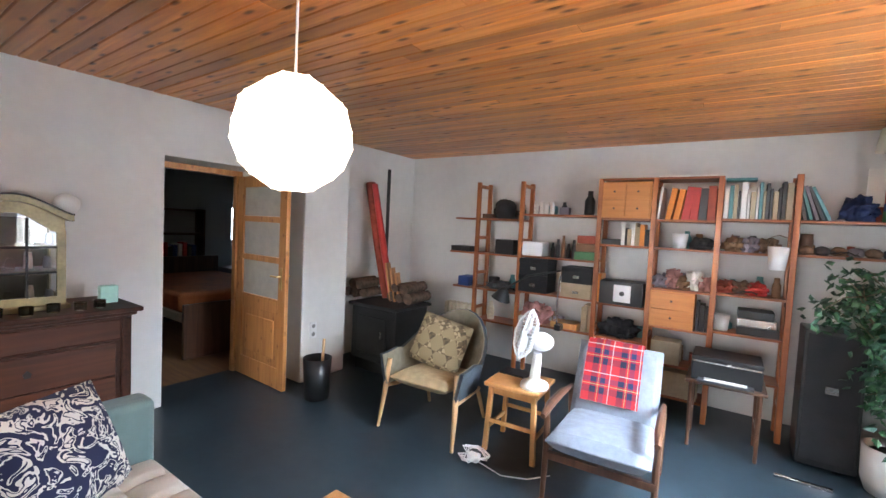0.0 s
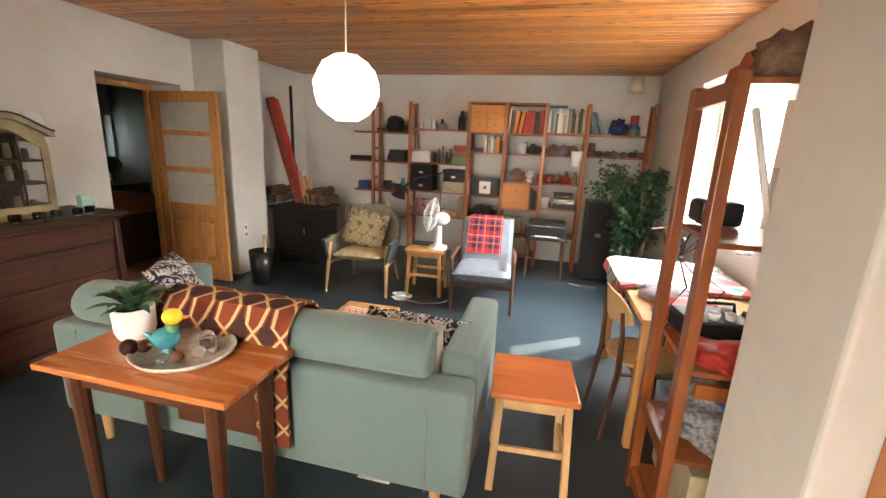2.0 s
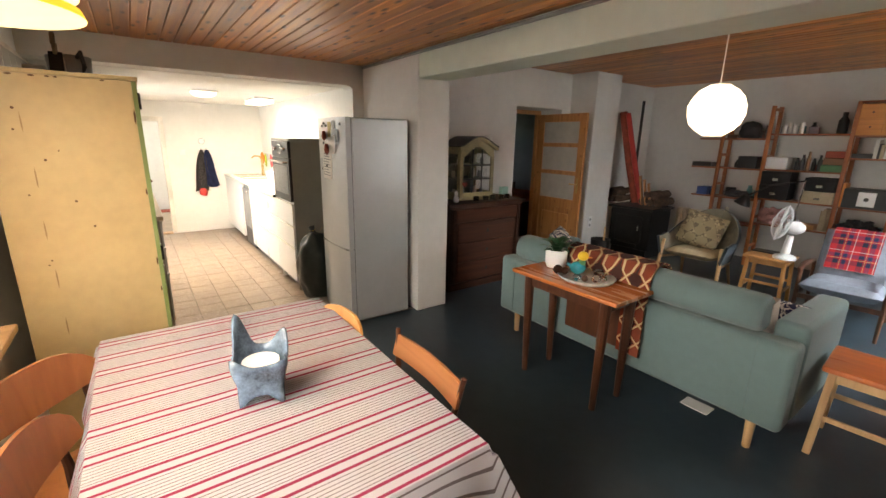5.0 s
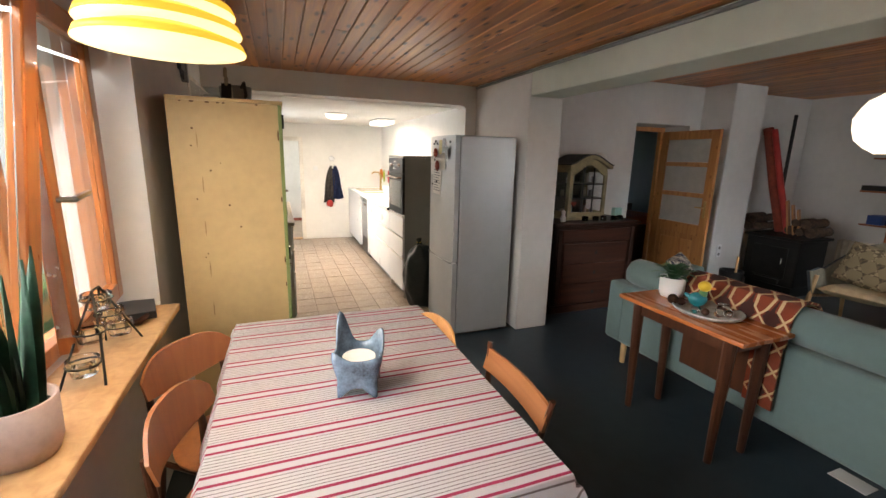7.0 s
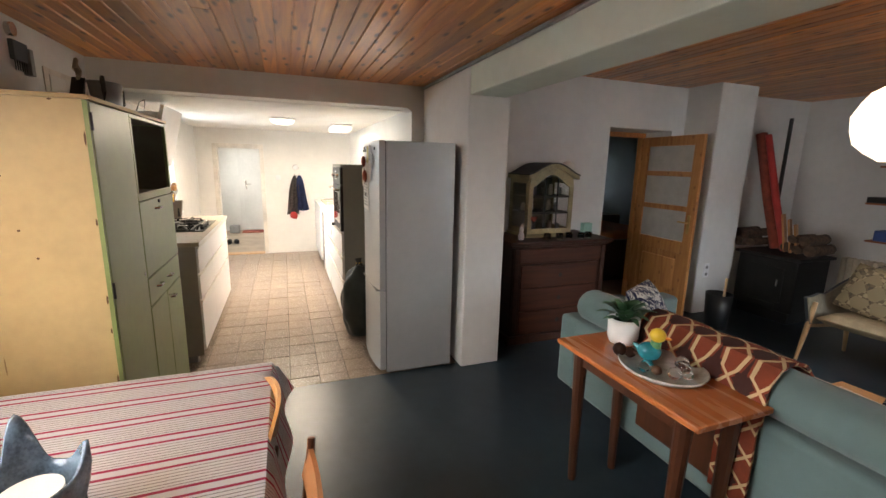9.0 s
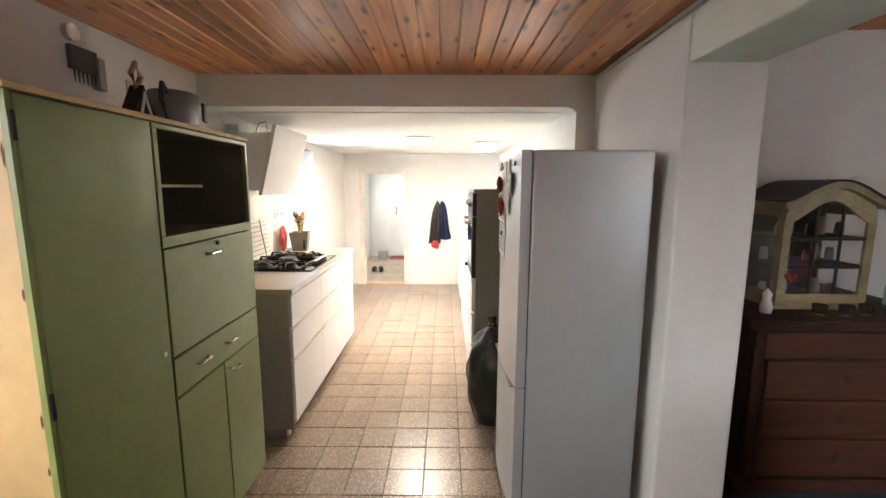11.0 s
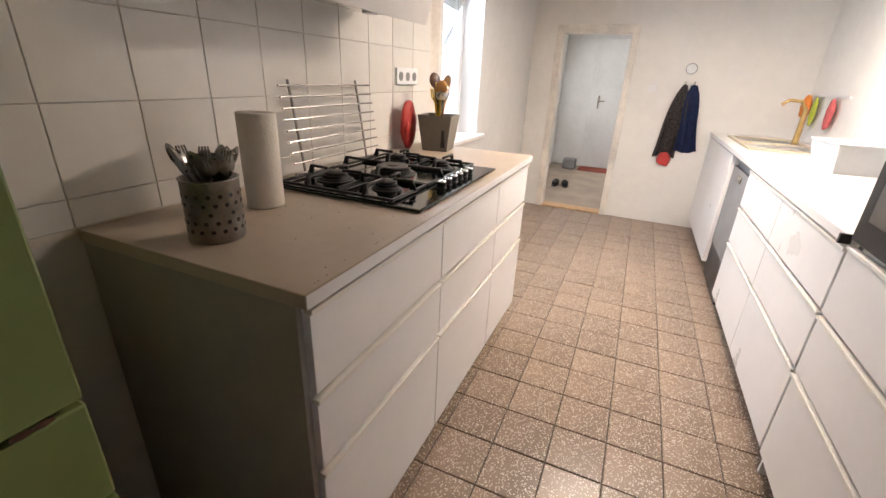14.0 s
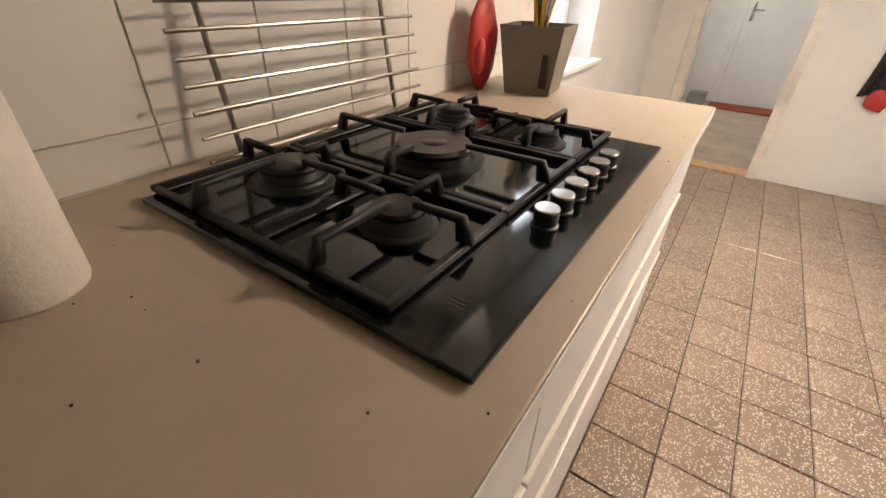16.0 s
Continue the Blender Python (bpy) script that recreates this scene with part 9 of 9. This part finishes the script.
part("rim", T([(-0.158, -0.128, 0.15), (0.158, -0.128, 0.15), (0.158, 0.128, 0.15), (-0.158, 0.128, 0.15), (-0.158, -0.128, 0.15)], 0.006, 6), M_WPLASTIC, tub)
single("cloth_rail", B(-7.76, -7.00, -0.44, -0.421, 1.318, 1.332), M_WPLASTIC, "white rail on the kitchen wall", "rail")
single("rubber_glove", blob((-7.72, -0.47, 1.225), (0.075, 0.03, 0.10), 3, 0.3, 3, 3), M_ORANGE, "orange rubber glove hung on the rail", "glove")
single("sponge_cloth", blob((-7.56, -0.455, 1.20), (0.06, 0.012, 0.11), 5, 0.2, 3, 3), mat("yellow green cloth", (0.42, 0.46, 0.05), 0.9, 0, 0.2, 30), "yellow green sponge cloth hung on the rail", "cloth")
single("pink_cloth", blob((-7.20, -0.455, 1.20), (0.075, 0.014, 0.11), 6, 0.2, 3, 3), mat("coral pink cloth", (0.62, 0.13, 0.13), 0.9, 0, 0.15, 30), "coral pink cloth hung on the rail", "cloth")

# ceiling lamps
kl = thing("ceiling_lamp", "round white ceiling lamp, lit", "lamp", pose(-5.62, -1.55, KZ), group="kitchen lamps")
part("base", L([(0.145, -0.001), (0.145, -0.02), (0.001, -0.02)][::-1], seg=36), M_WPLASTIC, kl)
part("diffuser", L([(0.001, -0.075), (0.08, -0.068), (0.125, -0.045), (0.138, -0.021), (0.001, -0.021)], seg=36), M_KLAMP, kl)
kp = thing("ceiling_lamp", "flat rectangular ceiling lamp, lit", "lamp", pose(-6.22, -0.80, KZ), group="kitchen lamps")
part("base", B(-0.30, 0.30, -0.13, 0.13, -0.03, -0.001, 0.004), M_WPLASTIC, kp)
part("diffuser", B(-0.29, 0.29, -0.12, 0.12, -0.075, -0.0305, 0.01), M_KLAMP, kp)
so2 = thing("light_switch", "white light switch on the kitchen wall", "switch", pose(KX0 + 0.001, -1.66, 1.28), group="switches")
part("plate", B(0, 0.010, -0.04, 0.04, 0, 0.08, 0.004), M_WPLASTIC, so2)
part("rocker", B(0.0101, 0.014, -0.026, 0.026, 0.014, 0.066, 0.002), M_WPLASTIC, so2)
th = thing("thermostat", "round white dial on the kitchen wall", "thermostat", pose(KX0 + 0.001, -1.37, 1.50))
part("dial", C((0, 0, 0), (0.02, 0, 0), 0.045, seg=24), M_WPLASTIC, th)
part("ring", T([(0.021, 0.045 * math.cos(q), 0.045 * math.sin(q)) for q in [2 * math.pi * i / 24 for i in range(25)]], 0.003, 5), M_GREY, th)
for k, (y, mt, zb, lb) in enumerate(((-1.42, mat("checked grey towel", (0.09, 0.075, 0.07), 0.95, 0, 0.4, 60), 0.68, "dark checked kitchen towel on a hook"), (-1.345, M_NAVY, 0.77, "navy blue kitchen towel on a hook"))):
    tw = thing("towel", lb, "towel", pose(KX0, y, 0), group="towels")
    hk = part("hook", T([(0.0, 0.03, 1.37), (0.03, 0.03, 1.36), (0.035, 0.03, 1.39)], 0.006, 6), M_CHROME, tw)
    bm = bmesh.new()
    rows = []
    for i in range(9):
        t = i / 8
        wv = 0.018 + 0.095 * t ** 0.6 + 0.012 * math.sin(5 * t + k)
        row = []
        for j in range(9):
            u = j / 8 * 2 - 1
            row.append((0.03 + 0.022 * math.sin(j * 2.3 + k) * t + 0.006, 0.03 + u * wv * (0.9 if k else 1.0) + (0.05 if k else -0.05) * t, 1.36 - (1.36 - zb) * t - 0.05 * (1 - u * u) * t * (0.5 if k else -0.3)))
        rows.append(row)
    vg = [[bm.verts.new(p) for p in r] for r in rows]
    for a_, b_ in zip(vg, vg[1:]):
        for j in range(8):
            bm.faces.new((a_[j], a_[j + 1], b_[j + 1], b_[j]))
    bmesh.ops.solidify(bm, geom=bm.faces[:], thickness=0.006)
    part("cloth", bm, mt, tw)
    if not k:
        part("red_corner", blob((0.045, -0.01, 0.67), (0.012, 0.07, 0.07), 4, 0.3, 2, 3), M_RED, tw, "red lower corner")

# door frame, hall door and shoes
bm = bmesh.new()
for y0, y1 in ((-2.64, -2.575), (-1.935, -1.87)):
    box(bm, KX0 - 0.16, KX0 + 0.02, y0, y1, 0, 1.865, 0.004)
box(bm, KX0 - 0.16, KX0 + 0.02, -2.5745, -1.9355, 1.795, 1.865, 0.004)
structure("trim_kitchen_door", bm, mat("cream door frame paint", (0.78, 0.73, 0.66), 0.5), "cream painted door frame")
structure("threshold", B(KX0 - 0.16, KX0 + 0.01, -2.574, -1.936, -0.001, 0.012, 0.003), M_OAK, "pale wooden threshold")
hdz = thing("door_2", "pale blue white door at the hall's end", "door", pose(-10.74, -2.2, 0), world=True)
tagged(hdz, "", "", "", "structure")
part("leaf", B(-10.745, -10.70, -2.45, -1.65, 0.01, 1.98, 0.004), M_HALLWALL, hdz)
part("architrave", B(-10.745, -10.72, -2.53, -2.452, 0, 2.05, 0.004), M_HALLWALL, hdz)
part("architrave", B(-10.745, -10.72, -1.648, -1.57, 0, 2.05, 0.004), M_HALLWALL, hdz)
pl_ = part("handle_plate", B(-10.699, -10.693, -2.40, -2.37, 0.95, 1.15, 0.002), M_CHROME, hdz)
part("handle", T([(-10.692, -2.385, 1.07), (-10.65, -2.385, 1.07), (-10.65, -2.28, 1.07)], 0.009), M_CHROME, pl_)
single("door_mat", B(-10.65, -10.3, -2.5, -1.7, -0.001, 0.015, 0.004), M_RUST, "rust brown door mat in the hall", "mat")
single("stone_block", B(-10.5, -10.3, -2.75, -2.55, -0.001, 0.16, 0.02), M_GREY, "grey block beside the hall door", "block")
for k in range(2):
    sh = thing("shoe", "black shoe standing on the hall floor", "shoe", pose(-9.0, -2.62 + 0.13 * k, 0, 0, 0, 12 * k), group="shoes")
    part("sole", blob((0, 0, 0.01), (0.14, 0.05, 0.012), 1, 0.05, 2, 2, 0.0), M_BLACK, sh)
    part("upper", blob((-0.02, 0, 0.04), (0.12, 0.045, 0.045), 2, 0.15, 3, 2, 0.012), M_BLACKMAT, sh)

# ---- wall tiles behind the worktop, each a piece of its own ----
wt = structure("tiling", B(-5.56, -3.30, -2.8795, -2.874, 0.96, 2.12), mat("tile grout", (0.66, 0.60, 0.53), 0.9), "pale grout behind white wall tiles", False)
TW = 0.2075
wall_tiles = {}
for i in range(10):
    for j in range(6):
        x0, z0 = -5.433 + TW * i, 0.843 + TW * j
        z1, z0 = min(z0 + TW, 2.10), max(z0, 0.981)
        if x0 + TW > -3.30 or z1 - z0 < 0.02:
            continue
        key = round(z1 - z0, 3)
        if key not in wall_tiles:
            t_ = link_mesh("wall_tile", B(0.001, TW - 0.001, 0, 0.004, 0.001, key - 0.001, 0.0015, 1), M_TILE, False)
            wall_tiles[key] = t_.data
        else:
            t_ = new("wall_tile", wall_tiles[key])
        t_.location = (x0, -2.8738, z0)
        t_.parent = wt

# ---- terrazzo floor tiles, each a piece of its own ----
floor_k = bpy.data.objects["floor_kitchen"]
TP = 0.2075
tile_meshes = {}
rng = random.Random(17)
for i in range(25):
    for j in range(14):
        x1, y0 = -2.87 - TP * i, -3.0425 + TP * j
        x0, y1 = x1 - TP, y0 + TP
        x0, x1, y0, y1 = max(x0, KX0 - 0.0), min(x1, -2.952), max(y0, -2.878), min(y1, -0.302 if x1 > -3.9 else KY1 - 0.002)
        if x1 - x0 < 0.02 or y1 - y0 < 0.02:
            continue
        if x1 < -3.75 and (y1 < -2.28 or y0 > -0.98) and x1 > -5.2:
            continue
        if x1 < -4.0 and y0 > -0.98:
            continue
        key = (round(x1 - x0, 3), round(y1 - y0, 3))
        if key not in tile_meshes:
            w_, d_ = (x1 - x0) / 2 - 0.0022, (y1 - y0) / 2 - 0.0022
            t_ = link_mesh("floor_tile", B(-w_, w_, -d_, d_, -0.012, 0, 0.0025, 1), M_TERRAZZO, False)
            tile_meshes[key] = t_.data
        else:
            t_ = new("floor_tile", tile_meshes[key])
        t_.location = ((x0 + x1) / 2, (y0 + y1) / 2, rng.uniform(-0.0012, 0.0012))
        t_.rotation_euler = (rng.uniform(-0.003, 0.003), rng.uniform(-0.003, 0.003), 0)
        t_.parent = floor_k
